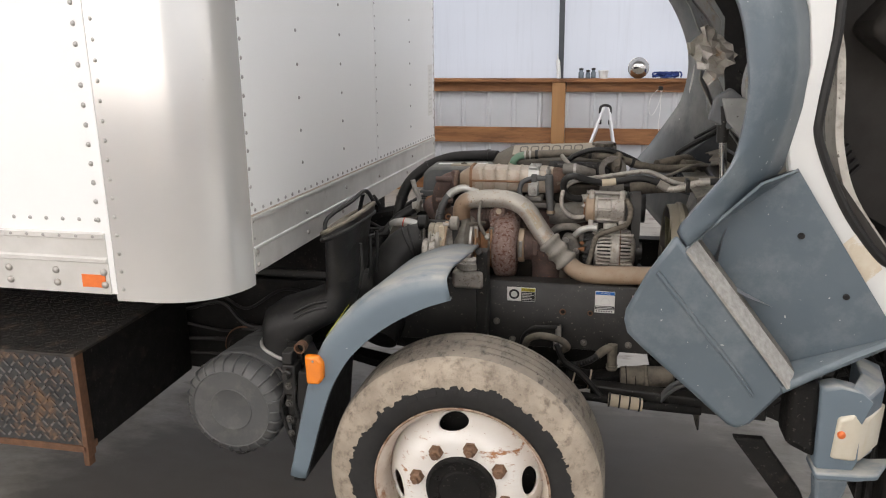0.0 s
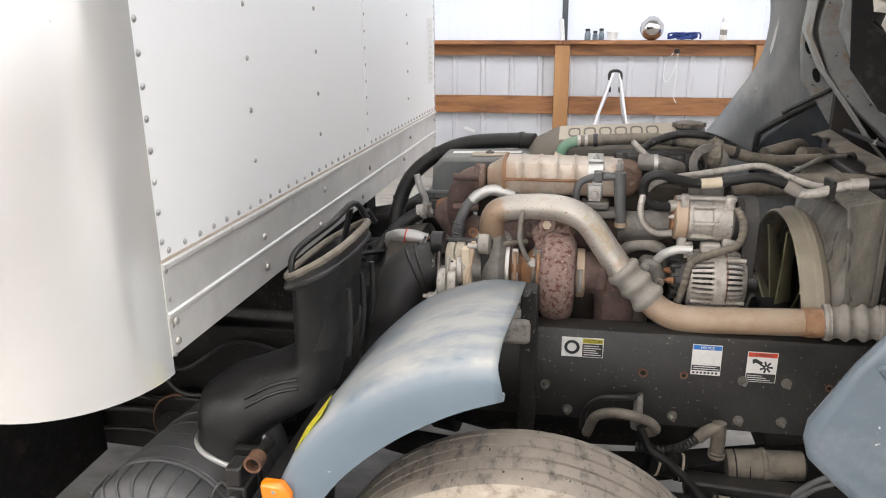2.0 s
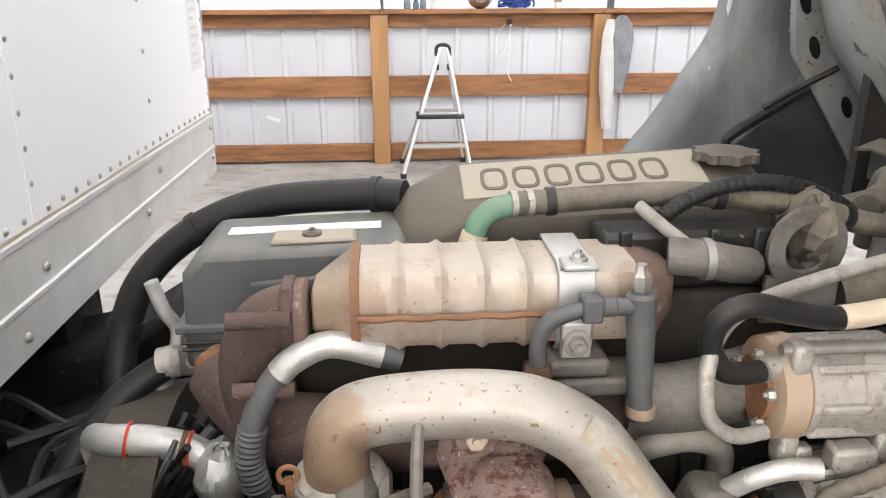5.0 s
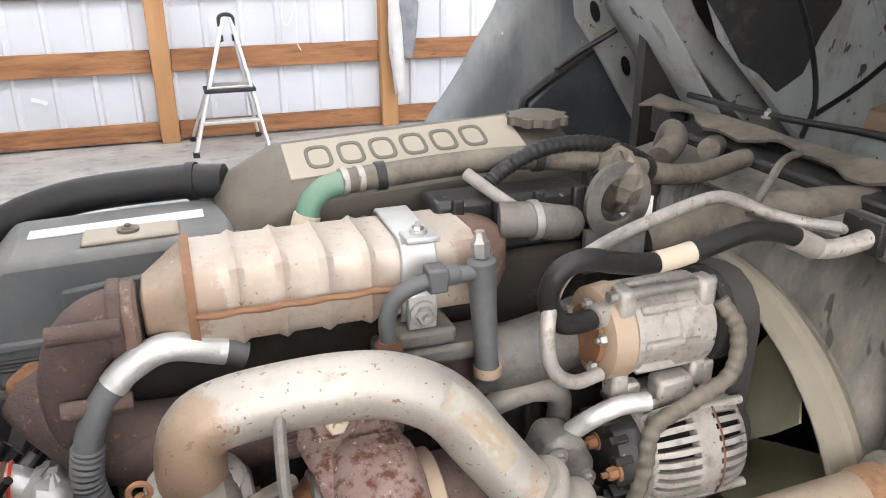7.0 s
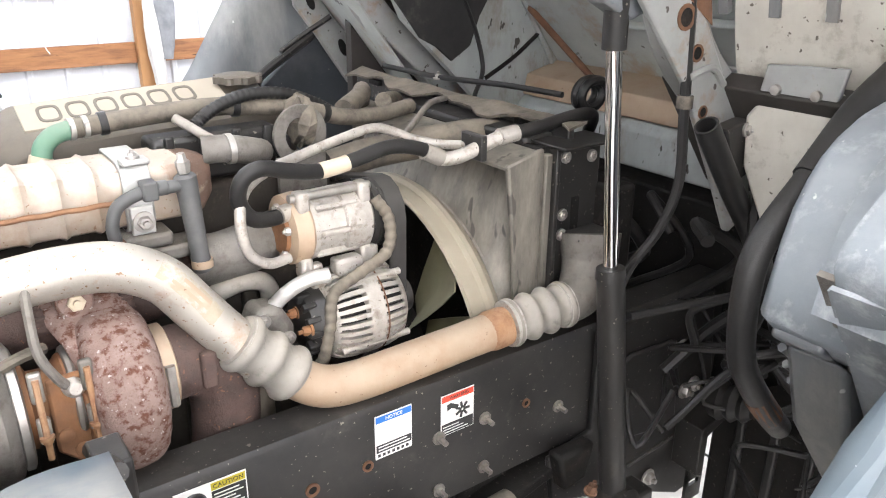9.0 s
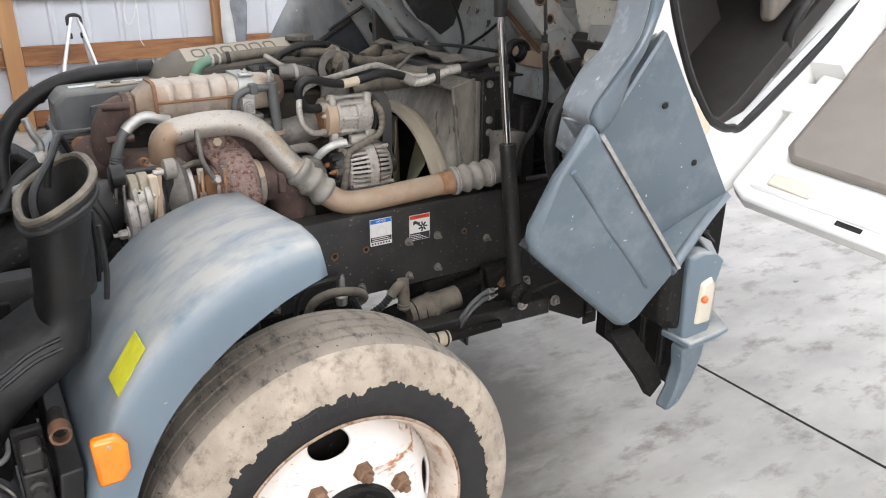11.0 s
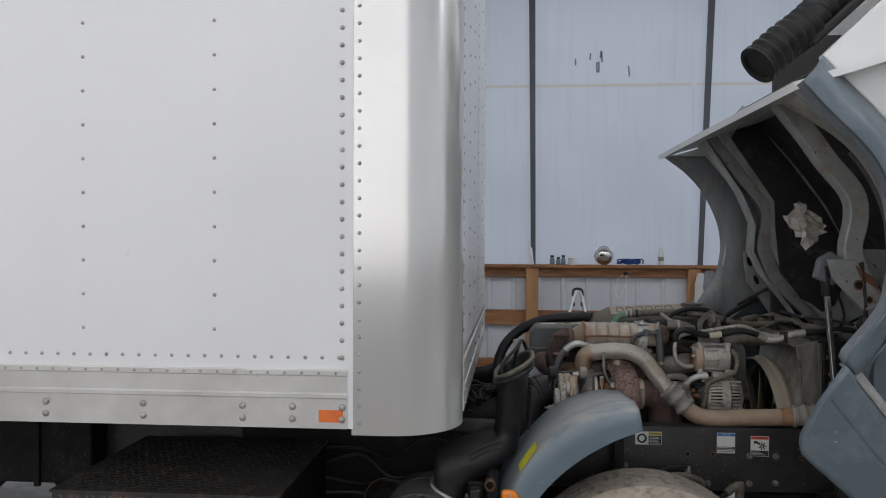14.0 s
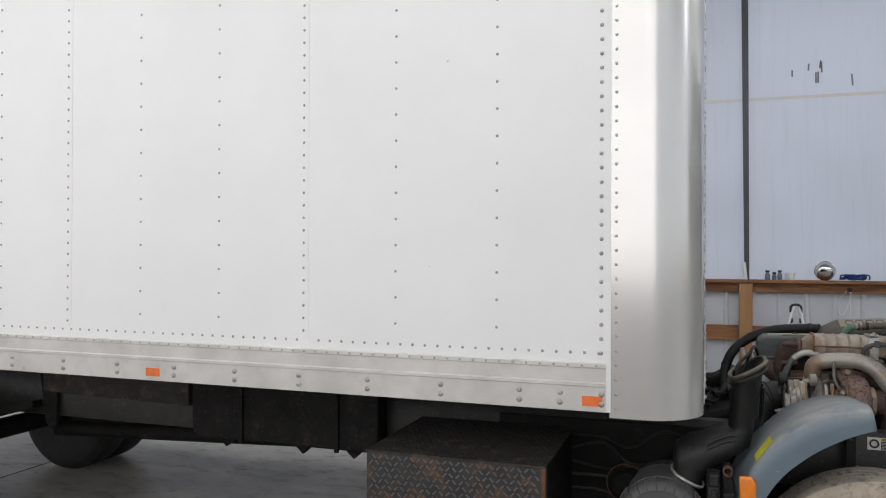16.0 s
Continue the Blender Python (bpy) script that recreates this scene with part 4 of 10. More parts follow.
            m = math.sqrt((da / hw) ** 2 + (dr / 0.0215) ** 2)
            if 0.5 < m < 1.5:
                r2 = 0.207 + dr / m
                f = (rows[0] - r2) / (rows[0] - rows[-1]) * (len(rows) - 1)
                j = max(0, min(len(dep) - 2, int(f)))
                verts[q] = pt(r2, dep[j] + (dep[j + 1] - dep[j]) * (f - j), (ha + da / m) * nn / 360)
    s.add(verts, faces)
    d = part("wheel_disc", s, M_WHEEL, w, "white steel disc streaked with rust")
    mod = d.modifiers.new("thick", "SOLIDIFY")
    mod.thickness, mod.offset = 0.008, 0
    part("brake_drum", Shape().lathe((x, y + 0.075, z), (0, 1, 0), [(0, 0.10), (0.0, 0.215), (0.1, 0.22)], 40), M_UNDER, w)
    hub = part("hub", Shape().lathe((x, y - 0.014, z), (0, -1, 0), [(0, 0.110), (0.016, 0.110), (0.024, 0.107), (0.027, 0.100), (0.024, 0.096), (0.024, 0.066), (0.030, 0.062), (0.029, 0.02)], 40), M_UNDER, w, "greasy black hub")
    for k in range(8):
        t = radians(20 + 45 * k)
        part("hub_stud", Shape().hexbolt((x + 0.078 * math.cos(t), y - 0.038, z + 0.078 * math.sin(t)), (0, -1, 0), 0.008, 0.006, 0.010), M_UNDER, hub, "small greasy stud")
    nut = Shape()
    nut.lathe((0, 0, 0), (0, -1, 0), [(0, 0.024), (0.005, 0.024), (0.006, 0.019), (0.024, 0.019), (0.027, 0.014)], 6)
    nut.cyl((0, -0.026, 0), (0, -0.040, 0), 0.0095, 0.009, 10)
    base = None
    for k in range(8):
        t = radians(78 + 45 * k)
        c = (x + 0.1405 * math.cos(t), y - 0.022, z + 0.1405 * math.sin(t))
        if base is None:
            base = part("lug_nut", nut, M_NUT, w, "rusty lug nut", angle=30)
            base.location = c
        else:
            o = attach(new("lug_nut", base.data), w)
            o.location = c
    return w


WX, WZ, WYF = -0.073, 0.424, 1.975
fw = wheel_at(WX, WYF, WZ)
# raised bars in place of the maker's mark on the sidewall
for t0, t1 in ((119, 113), (109, 102), (98, 91), (88, 81)):
    q = []
    for yv in (WYF - 0.0465, WYF - 0.0435):
        q += [(WX + r * math.cos(radians(t)), yv, WZ + r * math.sin(radians(t))) for r, t in ((0.322, t0), (0.322, t1), (0.340, t1), (0.340, t0))]
    part("raised_mark", Shape().add(q, [[3, 2, 1, 0], [4, 5, 6, 7], [0, 1, 5, 4], [1, 2, 6, 5], [2, 3, 7, 6], [3, 0, 4, 7]]), M_SIDEWALL, fw, "raised rubber bar of a moulded mark", bevel=0.002)
rw = wheel_at(-5.25, 1.98, 0.424, False)
for yv in (2.27, 3.46, 3.72):
    part("rear_tyre", Shape().lathe((-5.25, yv, 0.424), (0, 1, 0), [(0.02, 0.26), (0.0, 0.32), (0.012, 0.388), (0.045, 0.427), (0.07, 0.4325), (0.20, 0.4325), (0.225, 0.427), (0.258, 0.388), (0.27, 0.32), (0.25, 0.26)], 64), M_SIDEWALL, rw, "dark rear tyre", angle=30)
# boxes hung on the frame behind the step
part("battery_box", Shape().prism([(-3.30, 0.63), (-2.26, 0.63), (-2.22, 0.66), (-2.22, 1.075), (-3.34, 1.075), (-3.34, 0.66)], "y", 2.47, 2.585), M_UNDER, chassis, "black steel panel hung on the frame", bevel=0.01)
for x in (-3.02, -2.45):
    part("panel_rib", Shape().span((x - 0.012, 2.455, 0.62), (x + 0.012, 2.472, 1.075)), M_UNDER, chassis, bevel=0.003)
part("frame_plate", Shape().prism([(-4.45, 0.80), (-3.40, 0.78), (-3.40, 1.075), (-4.45, 1.075)], "y", 2.52, 2.585), M_STEPTOP, chassis, "grey rusty frame plate", bevel=0.006)
for k in range(8):
    part("plate_bolt", Shape().hexbolt((-4.35 + 0.12 * k, 2.52, 0.93 + 0.05 * (k % 2)), (0, -1, 0), 0.014, 0.012, 0.018), M_UNDER, chassis)

# ---------------- cab, tilted forward ----------------
NEAR, FAR = 1.88, 2 * TC - 1.88
cab = part("cab", Shape().prism([(1.20, 2.80), (1.75, 3.35), (2.75, 2.42), (2.25, 1.95)], "y", NEAR + 0.05, FAR - 0.05), M_CABWHITE, truck, "white tilted cab with grey-blue lower trim", flat=True)


def side_sheet(y0, y1):
    """The white side of the cab with its door opening, outline and opening joined into one band."""
    outer = [(0.44, 2.21), (0.66, 1.98), (0.73, 1.83), (0.75, 1.70), (0.72, 1.50), (0.735, 1.42), (0.88, 1.17), (0.985, 1.035), (1.03, 1.025), (1.09, 1.045), (1.22, 1.150), (1.56, 1.43), (2.05, 1.83), (2.65, 2.33), (2.25, 2.88), (1.70, 3.42), (1.10, 2.85), (0.70, 2.46)]
    inner = [(0.98, 2.40), (0.86, 2.10), (0.805, 1.92), (0.80, 1.76), (0.785, 1.60), (0.79, 1.52), (0.86, 1.37), (0.94, 1.26), (0.985, 1.225), (1.045, 1.208), (1.13, 1.235), (1.54, 1.52), (2.00, 1.89), (2.35, 2.22), (2.10, 2.60), (1.75, 2.95), (1.35, 2.72), (1.12, 2.52)]
    n = len(outer)
    v = []
    for y in (y0, y1):
        v += [(x, y, z) for x, z in outer] + [(x, y, z) for x, z in inner]
    f = []
    for i in range(n):
        j = (i + 1) % n
        f += [[i, j, n + j, n + i], [2 * n + i, 3 * n + i, 3 * n + j, 2 * n + j], [i, 2 * n + i, 2 * n + j, j], [n + i, n + j, 3 * n + j, 3 * n + i]]
    return Shape().add(v, f), inner


sh, opening = side_sheet(NEAR + 0.004, NEAR + 0.045)
part("cab_side", sh, M_CABWHITE, cab, "white painted cab side round the door opening", bevel=0.008)
sh2, _ = side_sheet(FAR - 0.045, FAR - 0.004)
far_side = part("cab_side", sh2, M_CABWHITE, cab, bevel=0.008)
for v in far_side.data.vertices:
    v.co.z = min(v.co.z, 2.10 + 0.30 * (v.co.x - 0.345))
part("door_seal", Shape().tube([(x, NEAR + 0.004, z) for x, z in opening] + [(opening[0][0], NEAR + 0.004, opening[0][1])], 0.011, 8, 5), M_RUBBER, cab, "black rubber door seal")
part("bare_patch", Shape().prism([(0.862, 1.265), (0.905, 1.31), (0.965, 1.215), (0.925, 1.17)], "y", NEAR + 0.002, NEAR + 0.0035), M_PRIMER, cab, "tan worn patch in the paint", flat=True)
# rear wall and floor structure
part("rear_wall", Shape().prism([(0.352, 2.105), (0.44, 2.135), (1.70, 2.52), (1.70, 2.555), (0.345, 2.130)], "y", NEAR + 0.05, FAR - 0.05), M_CABWHITE, cab, "white rear wall of the cab", flat=True)
arch = [(0.36, 2.11), (0.43, 2.03), (0.53, 1.93), (0.585, 1.85), (0.615, 1.77), (0.635, 1.66), (0.637, 1.58), (0.625, 1.48), (0.60, 1.42), (0.55, 1.355), (0.50, 1.29)]


def thick_line(pts, t):
    p = [Vector((a, 0, b)) for a, b in pts]
    out = []
    for i, c in enumerate(p):
        d = (p[min(i + 1, len(p) - 1)] - p[max(i - 1, 0)]).normalized()
        nrm = Vector((-d.z, 0, d.x))
        out.append((c.x + nrm.x * t, c.z + nrm.z * t))
    return list(pts) + out[::-1]


def arch_fine():
    q = spline([(a, 0, b) for a, b in arch], 3)
    return [(p.x, p.z) for p in q]


deep_arch = [(p.x, p.z) for p in spline([(a, 0, b) for a, b in ((0.46, 2.17), (0.68, 2.03), (0.80, 1.90), (0.87, 1.75), (0.89, 1.62), (0.90, 1.50), (0.925, 1.40), (0.96, 1.32), (1.03, 1.22), (1.12, 1.10))], 4)]
for ya, yb in ((2.09, 2.45),):
    part("arch_liner", Shape().prism(thick_line(deep_arch if ya < TC else arch_fine(), 0.02), "y", ya, yb), M_SHIELD if ya < TC else M_ARCH, cab, "dusty grey wheel-arch liner under the cab", angle=30)
    for k in range(4 if ya < TC else 0):
        y = ya + 0.10 + k * 0.09
        part("liner_rib", Shape().prism(thick_line([(a - 0.006, b) for a, b in deep_arch[6:22]], 0.012), "y", y, y + 0.018), M_ARCH, cab, angle=30)
# cab rails that run along the floor
rail_line = [(0.50, 2.16), (0.60, 2.03), (0.67, 1.93), (0.76, 1.82), (0.775, 1.74), (0.755, 1.63), (0.77, 1.55), (0.84, 1.41), (0.97, 1.29), (1.12, 1.15), (1.22, 1.05)]
rl = [(p.x, p.z) for p in spline([(a, 0, b) for a, b in rail_line], 4)]
for yc in (2.49, 2 * TC - 2.49):
    part("floor_rail", Shape().prism(thick_line([(a - 0.03, b - 0.01) for a, b in rl], 0.07), "y", yc - 0.035, yc + 0.035), M_SILVERRAIL, cab, "pale pressed-steel cab floor rail", angle=30, bevel=0.006)
# floor beside the rails and the engine tunnel between them
far_rail = [(0.46, 2.15), (0.64, 1.88), (0.71, 1.72), (0.70, 1.58), (0.76, 1.46), (0.84, 1.36), (0.94, 1.23), (1.08, 1.08)]
far_floor = [(0.52, 2.16), (0.74, 1.90), (0.82, 1.74), (0.82, 1.58), (0.885, 1.42), (0.965, 1.32), (1.09, 1.15), (1.16, 1.06)]
side_floor = part("floor_side", Shape().rings([[(a, 3.42, b) for a, b in far_rail], [(a + 0.02, 3.60, b + 0.01) for a, b in far_rail], [(a, 3.825, b) for a, b in far_floor]], False, False, closed=False), M_PAN, cab, "dusty grey-green pressed floor pan", angle=30)
side_thick = side_floor.modifiers.new("thick", "SOLIDIFY")
side_thick.thickness = 0.006
part("floor_bead", Shape().tube([(a + 0.055, 3.62, b - 0.012) for a, b in far_rail[2:]], 0.010, 8, 4), M_PAN, cab)
part("engine_tunnel", Shape().prism(thick_line([(0.62, 2.28), (0.86, 2.02), (1.02, 1.80), (1.12, 1.60)], 0.02), "y", 2.53, 2 * TC - 2.62), M_FOAM, cab, "black sound insulation in the engine tunnel", angle=30)
for ya, yb in ((2 * TC - 2.625, 2 * TC - 2.60),):
    part("tunnel_side", Shape().prism([(0.50, 2.16), (0.76, 1.82), (0.76, 1.60), (0.86, 1.40), (1.22, 1.06), (1.55, 1.12), (1.40, 1.40), (1.12, 1.62), (1.00, 1.84), (0.84, 2.04), (0.62, 2.30)], "y", ya, yb), M_PALEPAN, cab, flat=True)
part("insulation", Shape().prism([(0.80, 1.48), (0.85, 1.42), (0.90, 1.355), (0.95, 1.33), (1.0, 1.29), (1.06, 1.325), (1.09, 1.40), (1.13, 1.46), (1.12, 1.60), (0.99, 1.82), (0.84, 2.02), (0.64, 2.26), (0.56, 2.14), (0.77, 1.83), (0.775, 1.70)], "y", 2 * TC - 2.635, 2 * TC - 2.626), M_FOAM, cab, "torn black sound insulation", bevel=0.003)
part("panel_split", Shape().tube([(1.12, 2 * TC - 2.627, 1.235), (1.22, 2 * TC - 2.627, 1.285), (1.31, 2 * TC - 2.627, 1.345)], 0.006, 6), M_UNDER, cab, "dark split in the panel")
part("tunnel_floor", Shape().prism(thick_line([(1.12, 1.60), (1.30, 1.37), (1.48, 1.16), (1.52, 1.00)], 0.02), "y", 2.40, 2 * TC - 2.62), M_PAN, cab, "dusty grey-green pressed floor pan", angle=30)
part("cab_roof_skin", Shape().prism([(1.68, 3.42), (1.73, 3.46), (2.69, 2.36), (2.64, 2.32)], "y", NEAR + 0.02, FAR - 0.02), M_CABWHITE, cab, flat=True)
part("cab_front", Shape().prism([(1.42, 1.307), (2.66, 2.34), (2.72, 2.28), (1.48, 1.237)], "y", NEAR + 0.06, FAR - 0.06), M_CABWHITE, cab, flat=True)
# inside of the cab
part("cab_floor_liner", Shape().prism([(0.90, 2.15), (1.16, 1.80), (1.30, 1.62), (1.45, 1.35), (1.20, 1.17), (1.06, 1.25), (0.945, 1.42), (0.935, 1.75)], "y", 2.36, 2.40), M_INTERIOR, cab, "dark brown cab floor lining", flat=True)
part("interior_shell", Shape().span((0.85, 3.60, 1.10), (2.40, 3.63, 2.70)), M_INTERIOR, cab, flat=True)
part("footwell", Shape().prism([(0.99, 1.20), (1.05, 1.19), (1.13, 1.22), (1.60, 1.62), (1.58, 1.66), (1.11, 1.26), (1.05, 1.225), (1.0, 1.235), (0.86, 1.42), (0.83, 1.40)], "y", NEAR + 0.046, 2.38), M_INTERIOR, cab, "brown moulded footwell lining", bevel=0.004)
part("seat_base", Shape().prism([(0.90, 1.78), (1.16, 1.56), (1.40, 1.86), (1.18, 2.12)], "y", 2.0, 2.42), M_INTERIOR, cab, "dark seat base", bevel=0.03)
part("kick_panel", Shape().prism([(1.37, 1.40), (1.75, 1.72), (1.65, 1.88), (1.33, 1.63)], "y", 2.13, 2.19), M_DOORCARD, cab, "brown kick panel", bevel=0.02)
part("grab_handle", Shape().tube([(1.30, NEAR + 0.06, 1.38), (1.285, NEAR + 0.05, 1.42), (1.31, NEAR + 0.03, 1.50), (1.40, NEAR + 0.03, 1.58), (1.62, NEAR + 0.03, 1.74)], 0.014, 10), M_PLASTIC, cab, "black curved grab handle")
vent = Shape()
for k in range(6):
    vent.box((0.965 + 0.012 * k, 2.35, 1.40 - 0.02 * k + 0.06), (0.008, 0.02, 0.07), (0, 40, 0))
part("louvre", vent, M_RUBBER, cab, "black louvred vent")

# grey trim: lower panel, arch band, recessed step
lower = [(0.355, 1.05), (0.352, 1.02), (0.362, 0.985), (0.40, 0.948), (0.600, 0.742), (0.625, 0.733), (0.66, 0.752), (0.805, 0.868), (0.527, 1.232), (0.498, 1.27), (0.42, 1.158)]
part("step_skirt", Shape().prism(lower, "y", NEAR - 0.018, NEAR + 0.02), M_GREY, cab, "scuffed grey-blue plastic step skirt", bevel=0.014)
part("skirt_crease", Shape().tube([(0.452, NEAR - 0.0117, 1.168), (0.574, NEAR - 0.0119, 1.003), (0.696, NEAR - 0.0117, 0.839)], 0.0075, 12, 6), M_GREY, cab)
part("skirt_underside", Shape().prism([(0.365, 0.99), (0.61, 0.745), (0.80, 0.875), (0.78, 0.90), (0.62, 0.775), (0.385, 1.01)], "y", NEAR + 0.02, NEAR + 0.05), M_PLASTIC, cab, flat=True)
band_l = [(0.35, 2.12)] + arch_fine()[1:] + [(0.50, 1.29), (0.498, 1.27), (0.527, 1.232)]
band_r = [(0.44, 2.212), (0.66, 1.98), (0.705, 1.90), (0.735, 1.81), (0.748, 1.70), (0.742, 1.60), (0.722, 1.50), (0.712, 1.455), (0.655, 1.38)]
def even(pts, n):
    d = [0.0]
    for a, b in zip(pts, pts[1:]):
        d.append(d[-1] + math.hypot(b[0] - a[0], b[1] - a[1]))
    out, j = [], 0
    for k in range(n):
        w = d[-1] * k / (n - 1)
        while j < len(pts) - 2 and d[j + 1] < w:
            j += 1
        u = (w - d[j]) / max(d[j + 1] - d[j], 1e-9)
        out.append((pts[j][0] + (pts[j + 1][0] - pts[j][0]) * u, pts[j][1] + (pts[j + 1][1] - pts[j][1]) * u))
    return out


def inset(p, y):
    """Carries a point of the outer face back to depth y with the slant of the cab side."""
    k = (y + 0.05) / (NEAR + 0.05)
    return (-0.2 + (p[0] + 0.2) * k - 0.225 * max(0, k - 1), y, 1.68 + (p[1] - 1.68) * k - 0.225 * max(0, k - 1))


lip_l, lip_r = even(band_l, 40), even(band_r, 40)
trim_rows = [[(a, NEAR + 0.004, b) for a, b in lip_l]]
for u, y in ((0.06, NEAR - 0.010), (0.18, NEAR - 0.013), (0.38, NEAR - 0.006), (0.58, NEAR + 0.022), (0.80, NEAR + 0.085), (1.0, NEAR + 0.155)):
    trim_rows.append([inset((a + (c - a) * u, b + (d - b) * u), y) for (a, b), (c, d) in zip(lip_l, lip_r)])
trim = part("arch_trim", Shape().rings(trim_rows, False, False, closed=False), M_GREY, cab, "grey-blue plastic wheel-arch trim", angle=50)
trim_thick = trim.modifiers.new("thick", "SOLIDIFY")
trim_thick.thickness = 0.004
wall_in = [(a + 0.012 * min(1.0, k / 6), b) for k, (a, b) in enumerate(lip_l)]
part("arch_wall", Shape().rings([[(a + 0.001, NEAR + 0.006, b) for a, b in lip_l], [(a + 0.004, NEAR + 0.05, b) for a, b in wall_in], [(a + 0.02, NEAR + 0.13, b) for a, b in wall_in]], False, False, closed=False), M_BOXGREY, cab, "scuffed slate-grey wall behind the arch lip", angle=50)
# far side: trim seen from within, black inner panel, slotted strip and bar
far_edge = [(p.x, p.z) for p in spline([(a, 0, b) for a, b in ((0.38, 2.13), (0.50, 2.04), (0.60, 1.93), (0.67, 1.80), (0.705, 1.69), (0.712, 1.57), (0.685, 1.44), (0.62, 1.33), (0.55, 1.22), (0.485, 1.135), (0.448, 1.07), (0.455, 1.00), (0.56, 0.86), (0.68, 0.73))], 4)]
grid_f = []
for k in range(9):
    u = k / 8
    grid_f.append([(a + 0.46 * u + 0.05 * u * max(0.0, 1.2 - b), 4.070 - 0.042 * min(1.0, u * 8) + 0.010 * math.sin(u * 8.0 + b * 3.0) * u - 0.05 * u * u, b - 0.02 * u) for a, b in far_edge])
far_trim = part("far_trim_panel", Shape().rings(grid_f, False, False, closed=False), M_FARTRIM, cab, "dusty slate-grey inside of the far trim", angle=60)
far_thick = far_trim.modifiers.new("thick", "SOLIDIFY")
far_thick.thickness, far_thick.offset = 0.008, 0
part("trim_crease", Shape().tube([(0.60, 4.06, 1.26), (0.64, 4.045, 1.17), (0.72, 4.03, 1.115), (0.82, 4.01, 1.10)], 0.012, 8), M_FARTRIM, cab)
far_inner = [(0.885, 1.335), (0.70, 1.185), (0.675, 1.15), (0.69, 1.0), (0.95, 0.92), (1.12, 0.98), (1.10, 1.06)]
part("far_inner_panel", Shape().prism(far_inner, "y", 3.88, 3.90), M_INNERPANEL, cab, "dusty black inner panel", bevel=0.008)


def quad_sheet(c, t=0.012):
    a = [Vector(q) for q in c]
    nrm = (a[1] - a[0]).cross(a[2] - a[0]).normalized() * t
    return Shape().rings([a, [q + nrm for q in a]])


deep = NEAR + 0.155
part("step_recess", quad_sheet([(0.556, 2.035, 1.232), (0.828, 2.035, 0.872), (1.090, 1.998, 0.985), (0.800, 1.998, 1.420)][::-1], 0.010), M_GREY, cab, "recessed grey-blue step panel", angle=20)
part("step_recess_end", quad_sheet([(0.795, 1.905, 0.856), (1.090, 1.985, 0.975), (1.090, 2.000, 0.985), (0.828, 2.035, 0.872)], 0.008), M_GREY, cab)
part("step_recess_end", quad_sheet([(0.531, 1.905, 1.226), (0.705, 1.935, 1.395), (0.800, 1.998, 1.420), (0.556, 2.035, 1.232)], 0.008), M_GREY, cab)
part("step_flange", Shape().tube([(0.792, 1.902, 0.856), (0.93, 1.95, 0.915), (1.088, 2.005, 0.975)], 0.013, 10), M_GREY, cab)
part("grip_strip", quad_sheet([(0.522, NEAR - 0.020, 1.228), (0.797, NEAR - 0.020, 0.868), (0.818, NEAR + 0.035, 0.892), (0.545, NEAR + 0.035, 1.250)], 0.008), M_STEPGRIP, cab, "pale rough step tread")
part("step_tread", quad_sheet([(0.545, NEAR + 0.035, 1.250), (0.818, NEAR + 0.035, 0.892), (0.822, deep, 0.895), (0.549, deep, 1.254)], 0.008), M_ALUDARK, cab, "grey step tread with a rough surface")
part("recess_back", quad_sheet([(0.550, 2.047, 1.234), (0.826, 2.047, 0.866), (1.090, 2.010, 0.980), (0.800, 2.010, 1.425)][::-1], 0.006), M_BOXGREY, cab, "grey moulded back of the step")
part("recess_back", quad_sheet([(0.534, NEAR + 0.045, 1.242), (0.806, NEAR + 0.045, 0.886), (0.810, 2.045, 0.886), (0.538, 2.045, 1.242)], 0.006), M_BOXGREY, cab)
for c in ((0.827, 1.25), (0.955, 1.089)):
    part("grommet", Shape().lathe((c[0], 2.014, c[1]), (-0.25, -0.95, -0.15), [(0.0, 0.004), (0.010, 0.0095), (0.0125, 0.007)], 14), M_RUBBER, cab, "dark hole plug")
# plastic box behind the step, seen from the engine side
def box_ring(y, grow, pts=((0.530, 1.165), (0.565, 1.300), (0.645, 1.385), (0.79, 1.405), (0.955, 1.24), (0.985, 1.06), (0.90, 0.98), (0.625, 1.095))):
    cx_, cz_ = 0.76, 1.20
    return [(0.080 + cx_ + (x - cx_) * grow, y + 0.045, cz_ - 0.02 + (z - cz_) * grow) for x, z in pts]


def round_ring(ring, n=3):
    q = [Vector(p) for p in ring]
    return spline(q + [q[0]], n)[:-1]


front_y = (1.975, 2.03, 2.04, 2.10, 2.145, 2.145, 2.145, 1.985)
back_rings = [[(p[0], y, p[2]) for p, y in zip(box_ring(0, 0.985), front_y)], [(p[0], y * 0.3 + 2.146 * 0.7, p[2]) for p, y in zip(box_ring(0, 1.0), front_y)], box_ring(2.104, 1.0), box_ring(2.110, 0.985), box_ring(2.119, 0.94), box_ring(2.126, 0.86), box_ring(2.130, 0.70), box_ring(2.132, 0.4), box_ring(2.132, 0.05)]
part("step_box_back", Shape().rings([round_ring(r) for r in back_rings], False, True), M_BOXGREY, cab, "scuffed grey moulded back of the step box", angle=75)
